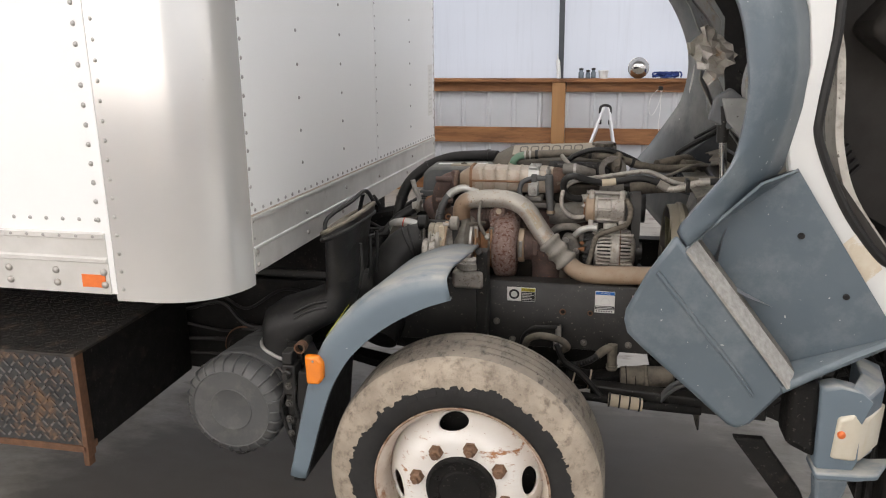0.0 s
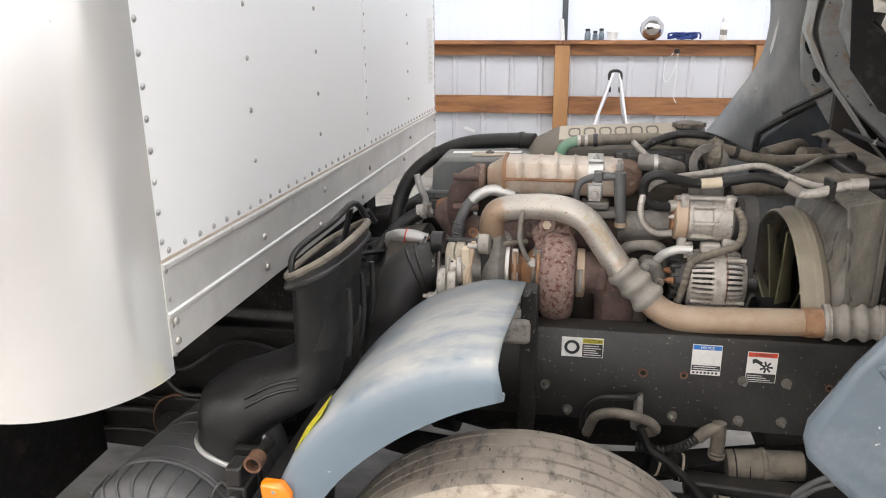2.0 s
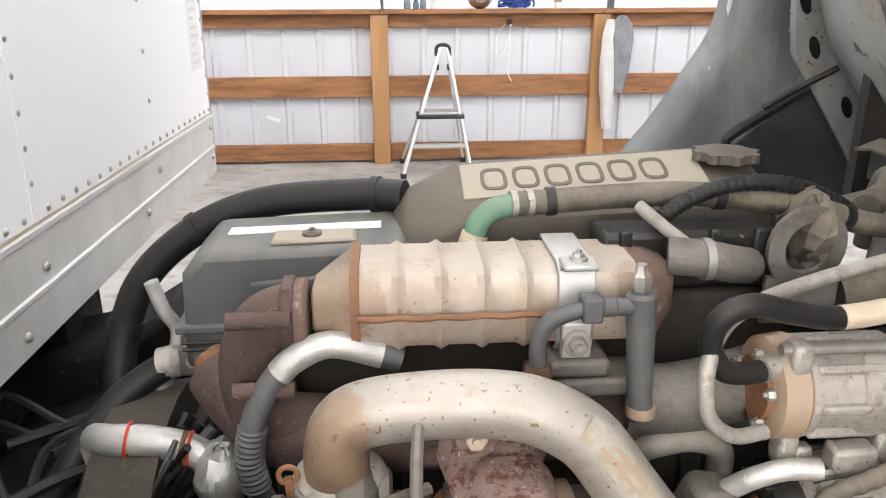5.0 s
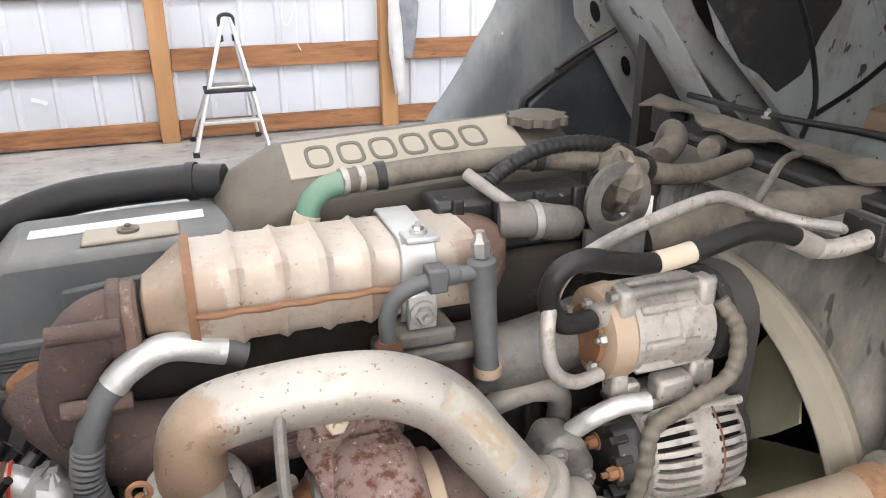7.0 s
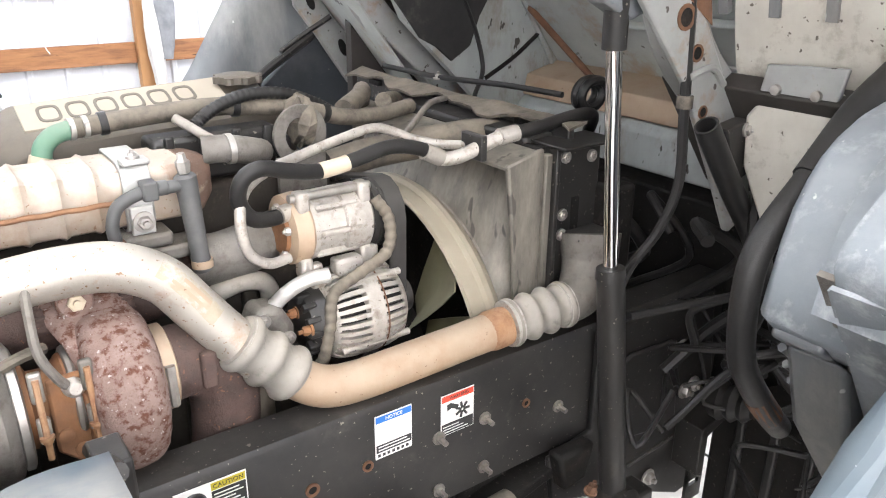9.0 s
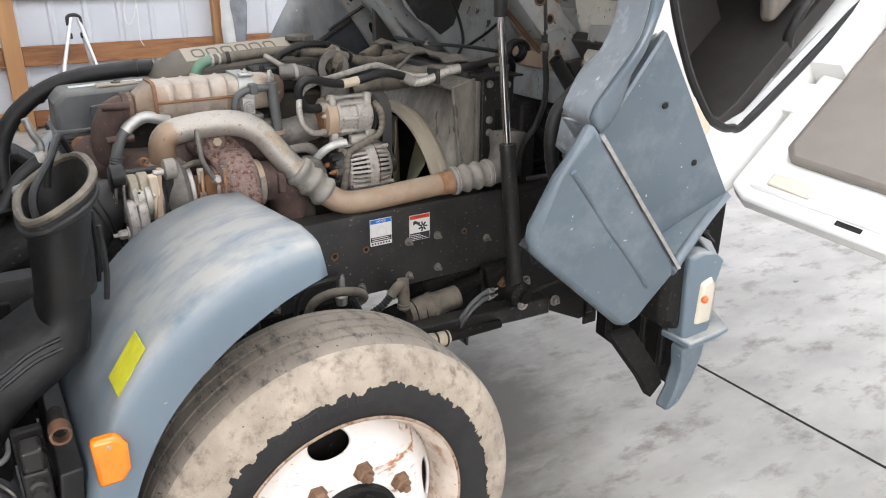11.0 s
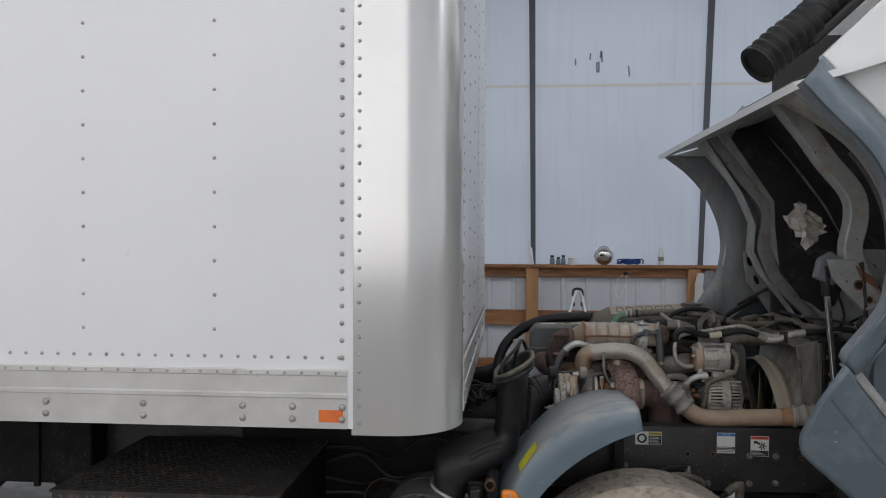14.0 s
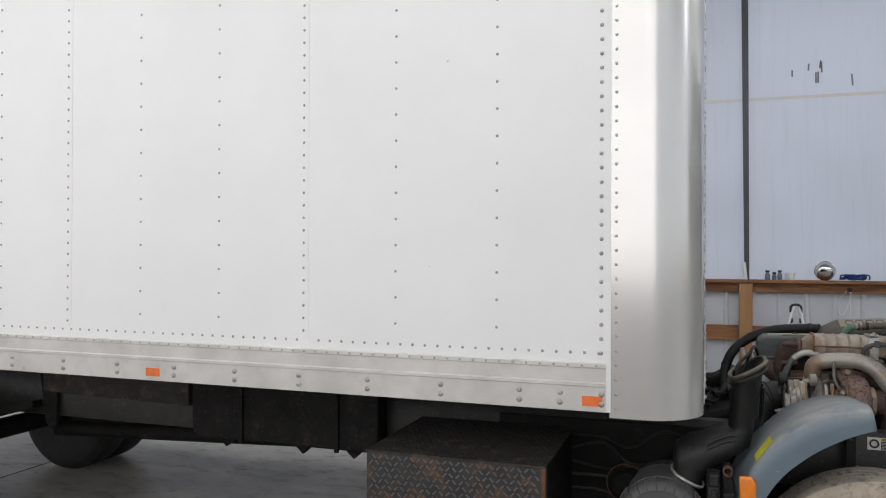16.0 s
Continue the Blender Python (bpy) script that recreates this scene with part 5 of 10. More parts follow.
part("box_shoulder", Shape().rings([spline([(0.530, 1.935, 1.212), (0.60, 1.95, 1.305), (0.70, 1.975, 1.392), (0.79, 2.02, 1.42)], 4), spline([(0.560, 2.00, 1.195), (0.61, 2.005, 1.300), (0.70, 2.015, 1.382), (0.82, 2.06, 1.410)], 4), spline([(0.592, 2.085, 1.182), (0.618, 2.085, 1.283), (0.692, 2.085, 1.363), (0.836, 2.12, 1.384)], 4)], False, False, closed=False), M_BOXGREY, cab, angle=60)
part("duct_lip", Shape().rings([[(0.555, y, 1.128), (0.565, y, 1.150), (0.90, y, 0.945), (0.89, y, 0.922)] for y in (2.08, 2.15)]), M_ARCH, cab, "grey lip of the ribbed duct", bevel=0.006)
part("duct_core", Shape().prism([(0.58, 1.115), (0.88, 0.925), (0.86, 0.79), (0.78, 0.80), (0.64, 0.97)], "y", 2.06, 2.142), M_ARCH, cab, bevel=0.01)
for k in range(7):
    t = k / 6
    part("duct_rib", Shape().tube([(0.590 + 0.12 * t, 2.147, 1.100 - 0.19 * t), (0.72 + 0.08 * t, 2.147, 1.01 - 0.17 * t), (0.875 - 0.01 * t, 2.147, 0.915 - 0.115 * t)], 0.0065, 6), M_ARCH, cab)
for ob in [o for o in cab.children if o.name.split(".")[0] in ("duct_lip", "duct_core", "duct_rib")]:
    for v in ob.data.vertices:
        v.co += Vector((0.072, 0.0, -0.012))
for k in range(26):
    r2 = random.Random(300 + k)
    x0, y0, z0 = r2.uniform(0.90, 1.25), r2.uniform(2.20, 2.50), r2.uniform(0.66, 0.90)
    part("bumper_wire", Shape().tube([(x0, y0, z0), (x0 + r2.uniform(-0.12, 0.12), y0 + r2.uniform(-0.1, 0.1), z0 + r2.uniform(0.0, 0.10)), (x0 + r2.uniform(-0.15, 0.15), y0 + r2.uniform(-0.1, 0.1), z0 + r2.uniform(0.0, 0.16)), (x0 + r2.uniform(-0.2, 0.2), y0 + r2.uniform(-0.1, 0.1), z0 + r2.uniform(0.0, 0.1))], r2.uniform(0.0035, 0.008), 7), M_RUBBER, cab, "loose black cable behind the bumper")
part("heat_shield", Shape().prism([(2.410, 1.318), (2.372, 1.368), (2.265, 1.376), (2.17, 1.36), (2.17, 1.15), (2.28, 1.105), (2.35, 1.140), (2.402, 1.235)], "x", 0.912, 0.926), M_SHIELD, cab, "crumpled pale heat shield", bevel=0.006)
part("shield_bracket", Shape().prism([(2.385, 1.358), (2.378, 1.405), (2.250, 1.412), (2.258, 1.362)], "x", 0.900, 0.911), M_SILVERRAIL, cab, "pale bent bracket", bevel=0.003)
for yv in (2.356, 2.290):
    part("shield_bolt", Shape().lathe((0.900, yv, 1.368), (-1, 0, 0), [(0, 0.009), (0.006, 0.008), (0.007, 0.004)], 10), M_BOLT, cab)
part("pressed_rib", Shape().span((0.930, 2.22, 1.440), (0.955, 2.46, 1.466)), M_SHIELD, cab, bevel=0.008)
cbp = [(0.66, 1.57), (0.76, 1.57), (0.85, 1.44), (0.93, 1.33), (1.00, 1.22), (1.03, 1.12), (0.97, 1.09), (0.90, 1.21), (0.80, 1.37), (0.68, 1.50)]
part("cab_bracket", Shape().prism(cbp, "y", 2.445, 2.462), M_SILVERRAIL, cab, "pale steel bracket with holes", bevel=0.005)
part("bracket_crease", Shape().tube([(0.80, 2.443, 1.385), (0.85, 2.440, 1.395), (0.89, 2.443, 1.365)], 0.006, 6), M_SILVERRAIL, cab)
for q, r in (((0.775, 1.475), 0.020), ((0.812, 1.420), 0.014), ((0.845, 1.325), 0.011), ((0.87, 1.29), 0.008)):
    part("bracket_hole", Shape().lathe((q[0], 2.4448, q[1]), (0, -1, 0), [(0, r), (0.0025, r), (0.0025, r * 0.72), (0.0005, r * 0.7)], 16), M_RUST, cab)
    part("bracket_hole", Shape().lathe((q[0], 2.4446, q[1]), (0, -1, 0), [(0, r * 0.72), (0.0015, r * 0.7)], 14), M_UNDER, cab)
part("rust_patch", Shape().prism([(0.76, 1.55), (0.83, 1.50), (0.84, 1.46), (0.78, 1.50)], "y", 2.443, 2.4448), M_RUST, cab, "flaking rust patch")
part("tube_bracket", Shape().prism([(0.86, 1.30), (0.93, 1.31), (0.95, 1.22), (0.90, 1.20)], "y", 2.405, 2.44), M_FRAME, cab, bevel=0.004)
part("tube_nut", Shape().hexbolt((0.915, 2.405, 1.295), (0, -1, 0), 0.010, 0.010, 0.013), M_BOLT, cab)
part("drain_tube", Shape().tube([(1.20, 2.40, 0.72), (1.12, 2.40, 0.88), (1.065, 2.40, 0.965), (0.976, 2.40, 1.095), (0.899, 2.405, 1.194), (0.811, 2.41, 1.314)], 0.020, 16, hollow=True), M_RUBBER, cab, "open black drain tube")
part("vent_hose", Shape().tube([(0.90, 2.185, 1.415), (0.822, 2.19, 1.368), (0.731, 2.19, 1.294), (0.65, 2.19, 1.227), (0.629, 2.19, 1.164), (0.64, 2.19, 1.071), (0.669, 2.19, 1.018), (0.733, 2.19, 0.941), (0.80, 2.20, 0.88)], 0.0190, 16), M_RUBBER, cab, "black vent hose with a thicker sleeve")
part("hose_sleeve", Shape().tube([(0.90, 2.185, 1.415), (0.822, 2.19, 1.368), (0.731, 2.19, 1.294)], 0.0225, 16), M_RUBBER, cab)
part("hose_scuff", Shape().tube([(0.700, 2.19, 0.978), (0.725, 2.19, 0.950), (0.75, 2.192, 0.925)], 0.0196, 12), M_RUST, cab)
part("far_bracket", Shape().prism([(0.77, 1.58), (0.775, 1.50), (0.79, 1.405), (0.855, 1.32), (0.93, 1.21), (1.03, 1.07), (1.12, 1.11), (1.085, 1.16), (0.98, 1.305), (0.90, 1.41), (0.865, 1.50), (0.845, 1.60)], "y", 3.815, 3.835), M_SILVERRAIL, cab, "pale steel strip with slots", bevel=0.006)
for a, b in ((0.838, 1.42), (0.94, 1.281), (0.80, 1.52)):
    sl = [(a + 0.016 * math.cos(k * math.tau / 14) * 0.8 - 0.008 * math.sin(k * math.tau / 14), b + 0.026 * math.sin(k * math.tau / 14)) for k in range(14)]
    part("bracket_slot", Shape().prism(sl, "y", 3.8125, 3.8148), M_UNDER, cab, "dark oval slot", flat=True)
part("far_bar", Shape().tube([(0.955, 3.83, 1.385), (0.915, 3.85, 1.355), (0.80, 3.85, 1.285), (0.69, 3.848, 1.218), (0.668, 3.85, 1.18), (0.665, 3.86, 1.02)], 0.013, 8), M_FRAME, cab, "black bent bar")
part("far_bar", Shape().tube([(0.895, 3.80, 1.375), (0.80, 3.82, 1.318), (0.74, 3.825, 1.28)], 0.008, 8), M_FRAME, cab)
part("bar_bolt", Shape().hexbolt((0.918, 3.835, 1.362), (0, -1, 0), 0.012, 0.014, 0.016), M_BOLT, cab)
part("cross_beam", Shape().prism([(1.262, 1.178), (1.275, 1.235), (1.40, 1.265), (1.40, 1.178)], "y", 2.30, 3.80), M_PIPERUST, cab, "tan dusty cross beam", bevel=0.004)
part("cross_beam_lower", Shape().prism([(1.240, 1.065), (1.245, 1.155), (1.265, 1.175), (1.38, 1.175), (1.36, 1.05)], "y", 2.20, 3.80), M_PALEPAN, cab, "pale grey-green lower cross beam", bevel=0.006)
part("pan_brace", Shape().cyl((1.265, 3.36, 1.43), (1.285, 3.02, 1.20), 0.009, None, 12), M_RUST, cab, "rust-brown diagonal brace")
for k in range(3):
    part("pan_pressing", Shape().box((1.245 + 0.05 * k, 2.95 - 0.12 * k, 1.44 - 0.06 * k), (0.012, 0.09, 0.012), (0, 38, 0)), M_PAN, cab, bevel=0.004)
for ya, xa, za in ((2.56, 1.155, 1.555), (2.60, 1.205, 1.49), (2.58, 1.255, 1.425), (2.88, 1.17, 1.535), (2.92, 1.225, 1.465), (2.86, 1.275, 1.40)):
    part("pan_pressing", Shape().box((xa - 0.006, ya + 0.09, za - 0.004), (0.014, 0.18, 0.020), (0, 38, 0)), M_PAN, cab, bevel=0.006)
part("tunnel_wire", Shape().tube([(0.84, 3.33, 1.62), (0.98, 3.335, 1.52), (1.06, 3.335, 1.40), (1.10, 3.33, 1.27), (1.05, 3.30, 1.20)], 0.006, 6), M_RUBBER, cab, "thin black wire along the tunnel")
part("tunnel_seam", Shape().tube([(1.14, 3.343, 1.60), (1.23, 3.343, 1.46), (1.32, 3.343, 1.33), (1.42, 3.343, 1.17)], 0.008, 6), M_PALEPAN, cab, "folded seam")
part("front_inner_panel", Shape().prism([(1.222, 0.55), (1.24, 0.55), (1.24, 1.02), (1.32, 1.03), (1.32, 1.045), (1.222, 1.04)], "y", 2.30, 3.70), M_UNDER, cab, "black inner front panel", bevel=0.01)
# lift strut pivot
part("strut_pivot", Shape().prism([(0.63, 1.50), (0.645, 1.57), (0.69, 1.60), (0.74, 1.56), (0.75, 1.49), (0.69, 1.47)], "y", 2.475, 2.515), M_ARCH, cab, "grey pivot bracket with a rusty pin", bevel=0.006)
part("pivot_pin", Shape().lathe((0.698, 2.475, 1.533), (0, -1, 0), [(0, 0.022), (0.006, 0.022), (0.012, 0.016)], 14), M_RUST, cab, "rusty pivot pin")
foil = Shape()
rnd = random.Random(12)
c4 = [Vector(q) for q in ((0.56, 2.60, 1.72), (0.62, 2.62, 1.80), (0.72, 2.60, 1.70), (0.64, 2.56, 1.60))]
grid = []
for a in range(9):
    u = a / 8
    row = []
    for b in range(9):
        v = b / 8
        p = (c4[0] * (1 - u) + c4[1] * u) * (1 - v) + (c4[3] * (1 - u) + c4[2] * u) * v
        row.append(p + Vector((rnd.uniform(-0.010, 0.010), rnd.uniform(-0.022, 0.022), rnd.uniform(-0.010, 0.010))))
    grid.append(row)
foil.rings(grid, False, False, closed=False)
fo = part("loose_foil", foil, M_FOIL, cab, "torn crumpled foil heat shield", flat=True)
fom = fo.modifiers.new("thick", "SOLIDIFY")
fom.thickness = 0.002
part("snorkel", Shape().tube([(0.29, 2.08, 2.22), (0.37, 2.10, 2.29), (0.46, 2.13, 2.36), (0.56, 2.18, 2.46), (0.70, 2.25, 2.60)], lambda t: 0.062 + 0.007 * math.sin(t * 26 * math.pi), 20, 26), M_RUBBER, cab, "black corrugated air hose")
part("snorkel_mouth", Shape().lathe((0.293, 2.082, 2.222), (-0.75, -0.2, -0.65), [(0.0, 0.066), (0.012, 0.069), (0.012, 0.056), (-0.04, 0.05)], 24, False, True), M_RUBBER, cab)
part("snorkel_seat", Shape().box((0.60, 2.35, 2.42), (0.40, 0.55, 0.03), (0, -43, 0)), M_RUBBER, cab, bevel=0.01)
part("control_cable", Shape().tube([(0.785, 2.45, 1.56), (0.795, 2.45, 1.456), (0.805, 2.45, 1.333), (0.814, 2.45, 1.206), (0.800, 2.47, 1.12), (0.775, 2.50, 1.05), (0.80, 2.55, 0.95)], 0.0085, 8), M_RUBBER, cab, "black control cable")
part("cable_clip", Shape().lathe((0.804, 2.45, 1.335), (0, 0, 1), [(0, 0.013), (0.02, 0.013)], 10), M_DUSTHOSE, cab)

# open door, swung out from the front pillar
hinge0, hdir = Vector((1.075, NEAR - 0.01, 1.035)), Vector((0.775, 0, 0.632))
swing = Vector((0.10, -0.99, -0.10)).normalized()
thick = swing.cross(hdir).normalized()


def door_pt(u, v, w):
    return hinge0 + hdir * u + swing * v + thick * w


def door_slab(poly, w0, w1):
    return Shape().rings([[door_pt(u, v, w0) for u, v in poly], [door_pt(u, v, w1) for u, v in poly]])


door = part("cab_door", door_slab([(0.0, 0.0), (-0.03, 0.05), (-0.03, 0.80), (0.10, 0.98), (1.45, 0.98), (1.45, 0.0)], 0.0, 0.05), M_CABWHITE, truck, "open white cab door with a brown inner card", bevel=0.012)
part("door_card", door_slab([(0.10, 0.10), (0.14, 0.07), (0.85, 0.07), (0.85, 0.90), (0.16, 0.90), (0.10, 0.84)], 0.045, 0.075), M_DOORCARD, door, "brown moulded door card", bevel=0.02)
part("door_lower_rail", door_slab([(0.005, 0.05), (0.005, 0.80), (0.06, 0.80), (0.06, 0.05)], 0.045, 0.062), M_CABWHITE, door, bevel=0.012)
part("door_light", door_slab([(0.018, 0.09), (0.018, 0.20), (0.055, 0.20), (0.055, 0.09)], 0.060, 0.070), M_LAMP, door, "clouded courtesy light", bevel=0.008)
part("door_drain", door_slab([(-0.012, 0.28), (-0.012, 0.34), (0.0, 0.34), (0.0, 0.28)], 0.040, 0.0535), M_UNDER, door)
part("check_strap", Shape().tube([door_pt(0.62, -0.03, 0.06), door_pt(0.60, 0.05, 0.09), door_pt(0.58, 0.10, 0.09)], 0.008, 8), M_FRAME, door, "black door check strap")
for u in (0.30, 0.75):
    part("door_hinge", Shape().box(door_pt(u, -0.01, 0.03), (0.10, 0.06, 0.05), (0, -39, 0)), M_CABWHITE, door, "white painted hinge", bevel=0.006)
part("door_spring", Shape().tube([door_pt(0.42 + 0.004 * k, 0.0 + 0.012 * math.cos(k * 1.3), 0.07 + 0.012 * math.sin(k * 1.3)) for k in range(24)], 0.003, 6, 3), M_FRAME, door, "coil spring")

part("splash_panel", Shape().prism([(2.14, 0.26), (2.535, 0.30), (2.535, 0.62), (2.40, 0.72), (2.14, 0.74)], "x", 1.165, 1.185), M_UNDER, chassis, "black splash panel ahead of the frame", bevel=0.008)
for yv in (2.22, 2.30, 2.38, 2.46):
    part("panel_rib", Shape().span((1.150, yv - 0.010, 0.32), (1.167, yv + 0.010, 0.66)), M_PLASTIC, chassis, bevel=0.005)
part("pivot_boot", Shape().lathe((1.10, 2.50, 0.665), (0.2, -1, 0.1), [(0, 0.040), (0.02, 0.045), (0.03, 0.034), (0.045, 0.042), (0.058, 0.030), (0.07, 0.036), (0.085, 0.022)], 20), M_RUBBER, chassis, "black ribbed rubber boot")
# lift strut
strut = part("lift_strut", Shape().cyl((0.7325, 2.448, 0.60), (0.7135, 2.489, 1.058), 0.0245, 0.0245, 24), M_FRAME, truck, "black cab lift cylinder with a chrome rod")
part("rod", Shape().cyl((0.7136, 2.489, 1.05), (0.680, 2.495, 1.436), 0.0125, 0.0125, 16), M_CHROME, strut, "polished chrome rod")
part("rod_end", Shape().cyl((0.680, 2.495, 1.430), (0.672, 2.490, 1.545), 0.019, 0.019, 14), M_FRAME, strut)
part("cylinder_collar", Shape().cyl((0.7140, 2.4885, 1.050), (0.7132, 2.4900, 1.068), 0.0265, 0.0245, 24), M_FRAME, strut, "black end collar")
part("strut_foot", Shape().lathe((0.735, 2.44, 0.60), (0, -1, 0), [(-0.03, 0.04), (0.02, 0.04), (0.03, 0.022), (0.045, 0.020)], 16), M_UNDER, strut)
part("cab_pivot_plate", Shape().prism([(0.80, 0.880), (1.16, 0.880), (1.20, 0.62), (1.19, 0.36), (1.12, 0.35), (0.98, 0.42), (0.70, 0.53), (0.685, 0.635), (0.80, 0.655)], "y", RAILY - 0.016, RAILY - 0.001), M_FRAME, chassis, "black cab pivot plate", bevel=0.004)
part("plate_emboss", Shape().prism([(0.865, 0.790), (0.89, 0.808), (1.03, 0.800), (1.044, 0.785), (1.063, 0.590), (1.045, 0.578), (0.92, 0.598), (0.905, 0.615)], "y", RAILY - 0.026, RAILY - 0.015), M_FRAME, chassis, bevel=0.01)
for q in ((1.056, 0.771), (1.085, 0.655), (1.115, 0.660), (1.184, 0.634), (1.147, 0.509), (0.994, 0.46), (0.86, 0.565)):
    part("plate_bolt", Shape().hexbolt((q[0], RAILY - 0.022, q[1]), (0, -1, 0), 0.014, 0.016, 0.020), M_BOLT, chassis)
part("slotted_bracket", Shape().prism([(1.06, 0.60), (1.16, 0.63), (1.16, 0.605), (1.085, 0.575), (1.085, 0.48), (1.06, 0.48)], "y", RAILY - 0.10, RAILY - 0.03), M_FRAME, chassis, bevel=0.003)
part("plate_crease", Shape().tube([(0.86, RAILY - 0.018, 0.512), (1.00, RAILY - 0.018, 0.527), (1.14, RAILY - 0.018, 0.540)], 0.005, 6), M_PLATE, chassis, "bent lower edge of the plate")

# bumper corner and headlamp
def bump_ring(pts, y):
    return [(x, y, z) for x, z in pts]


bo = [(0.868, 0.895), (0.905, 0.905), (0.955, 0.895), (0.985, 0.870), (0.975, 0.840), (0.962, 0.80), (0.965, 0.70), (0.955, 0.672), (0.875, 0.668), (0.872, 0.78)]
bumper = part("bumper", Shape().rings([bump_ring(bo, NEAR + 0.03), bump_ring(bo, NEAR - 0.018), bump_ring([(x + 0.012, z - 0.004) for x, z in bo], NEAR - 0.024)]), M_FENDER, truck, "grey-blue bumper corner round the headlamp", bevel=0.010)
part("bumper_wrap", Shape().rings([bump_ring([(0.94, 0.90), (0.985, 0.87), (0.965, 0.68), (0.94, 0.67)], NEAR - 0.018), bump_ring([(0.98, 0.91), (1.045, 0.88), (1.035, 0.68), (0.98, 0.67)], NEAR + 0.06), bump_ring([(1.00, 0.91), (1.075, 0.88), (1.07, 0.68), (1.00, 0.67)], NEAR + 0.20)]), M_FENDER, bumper, bevel=0.008)
part("headlamp", Shape().rings([bump_ring([(0.912, 0.705), (0.952, 0.702), (0.955, 0.80), (0.945, 0.825), (0.918, 0.815)], NEAR - 0.034), bump_ring([(0.905, 0.70), (0.985, 0.695), (0.99, 0.81), (0.96, 0.835), (0.912, 0.822)], NEAR - 0.015), bump_ring([(0.95, 0.70), (1.055, 0.695), (1.06, 0.82), (1.0, 0.835), (0.955, 0.822)], NEAR + 0.08)]), M_LAMP, bumper, "clouded plastic headlamp", bevel=0.006)
part("lamp_bulb", Shape().ball((0.925, NEAR - 0.0345, 0.775), 0.011, 10), M_ORANGE, bumper, "orange bulb")
part("bumper_lip", Shape().rings([bump_ring([(0.872, 0.668), (0.975, 0.672), (1.02, 0.678), (1.02, 0.662), (0.97, 0.652), (0.872, 0.648)], NEAR - 0.05), bump_ring([(0.872, 0.668), (1.03, 0.672), (1.08, 0.678), (1.08, 0.662), (1.03, 0.652), (0.872, 0.648)], NEAR + 0.05)]), M_FENDER, bumper, bevel=0.006)
part("bumper_skirt", Shape().prism([(0.878, 0.640), (0.962, 0.648), (0.955, 0.60), (0.930, 0.54), (0.885, 0.475), (0.838, 0.460), (0.868, 0.51), (0.885, 0.575)], "y", NEAR - 0.03, NEAR + 0.02), M_GREY, bumper, "broken grey bumper skirt", bevel=0.01)
part("bumper_face", Shape().prism([(1.26, 0.91), (1.335, 0.88), (1.33, 0.66), (1.28, 0.56), (1.24, 0.60), (1.27, 0.70)], "y", NEAR + 0.30, FAR - 0.03), M_UNDER, bumper, flat=True)
part("bumper_beam", Shape().span((1.225, NEAR + 0.35, 0.60), (1.25, FAR - 0.06, 0.88)), M_UNDER, bumper, flat=True)
part("skirt_stay", Shape().prism([(0.68, 0.70), (0.76, 0.70), (0.87, 0.55), (0.89, 0.50), (0.85, 0.465), (0.81, 0.53)], "y", NEAR + 0.04, NEAR + 0.07), M_UNDER, bumper, "black bent stay", bevel=0.004)
part("lamp_back", Shape().prism([(0.80, 0.90), (0.875, 0.90), (0.88, 0.68), (0.80, 0.72)], "y", NEAR - 0.01, NEAR + 0.10), M_UNDER, bumper, bevel=0.02)

# the lower trim leans inwards towards its rear and lower edges
LEAN = (((0.352, 1.02), (0.033, 0.080, -0.018)), ((0.61, 0.735), (0.078, 0.082, -0.028)), ((0.80, 0.868), (0.008, 0.030, -0.006)), ((0.527, 1.232), (0.004, 0.034, -0.008)), ((0.995, 1.035), (0.015, 0.015, -0.012)), ((0.63, 1.50), (0.0, 0.012, 0.0)), ((0.72, 1.45), (0.0, 0.0, 0.0)), ((0.64, 1.66), (0.0, 0.0, 0.0)), ((0.75, 1.70), (0.0, 0.0, 0.0)), ((0.50, 1.95), (0.0, 0.0, 0.0)), ((0.36, 2.11), (0.0, 0.0, 0.0)))


def lean(co):
    ws, tot = 0.0, Vector((0, 0, 0))
    for (a, b), d in LEAN:
        w = 1.0 / (((co.x - a) ** 2 + (co.z - b) ** 2) ** 1.5 + 1e-5)
        ws += w
        tot += Vector(d) * w
    return co + tot / ws


# the white side, the door and the bumper corner stand further in than the trim
def set_in(ob, k):
    for v in ob.data.vertices:
        v.co = Vector((-0.2 + (v.co.x + 0.2) * k - 0.225 * (k - 1), -0.05 + (v.co.y + 0.05) * k, 1.68 + (v.co.z - 1.68) * k - 0.225 * (k - 1)))


for ob in [o for o in cab.children if o.name.split(".")[0] in ("cab_side", "door_seal", "bare_patch", "footwell", "grab_handle", "seat_base") and min(v.co.y for v in o.data.vertices) < 2.1] + [door] + list(door.children):
    set_in(ob, 1.08)
for ob in [bumper] + [o for o in bumper.children if o.name not in ("bumper_face", "bumper_beam")]:
    set_in(ob, 1.04)
for ob in list(cab.children):
    kind_name = ob.name.split(".")[0]
    if kind_name in ("step_skirt", "skirt_crease", "skirt_underside", "grip_strip", "step_tread") or (kind_name in ("arch_trim", "arch_wall") and min(v.co.y for v in ob.data.vertices) < 1.905):
        for v in ob.data.vertices:
            v.co = lean(v.co)

# ---------------- fender, air cleaner, step box ----------------
lowe = [(-0.10, 1.035), (-0.19, 1.000), (-0.30, 0.935), (-0.40, 0.845), (-0.465, 0.745), (-0.505, 0.64), (-0.535, 0.54), (-0.575, 0.405)]
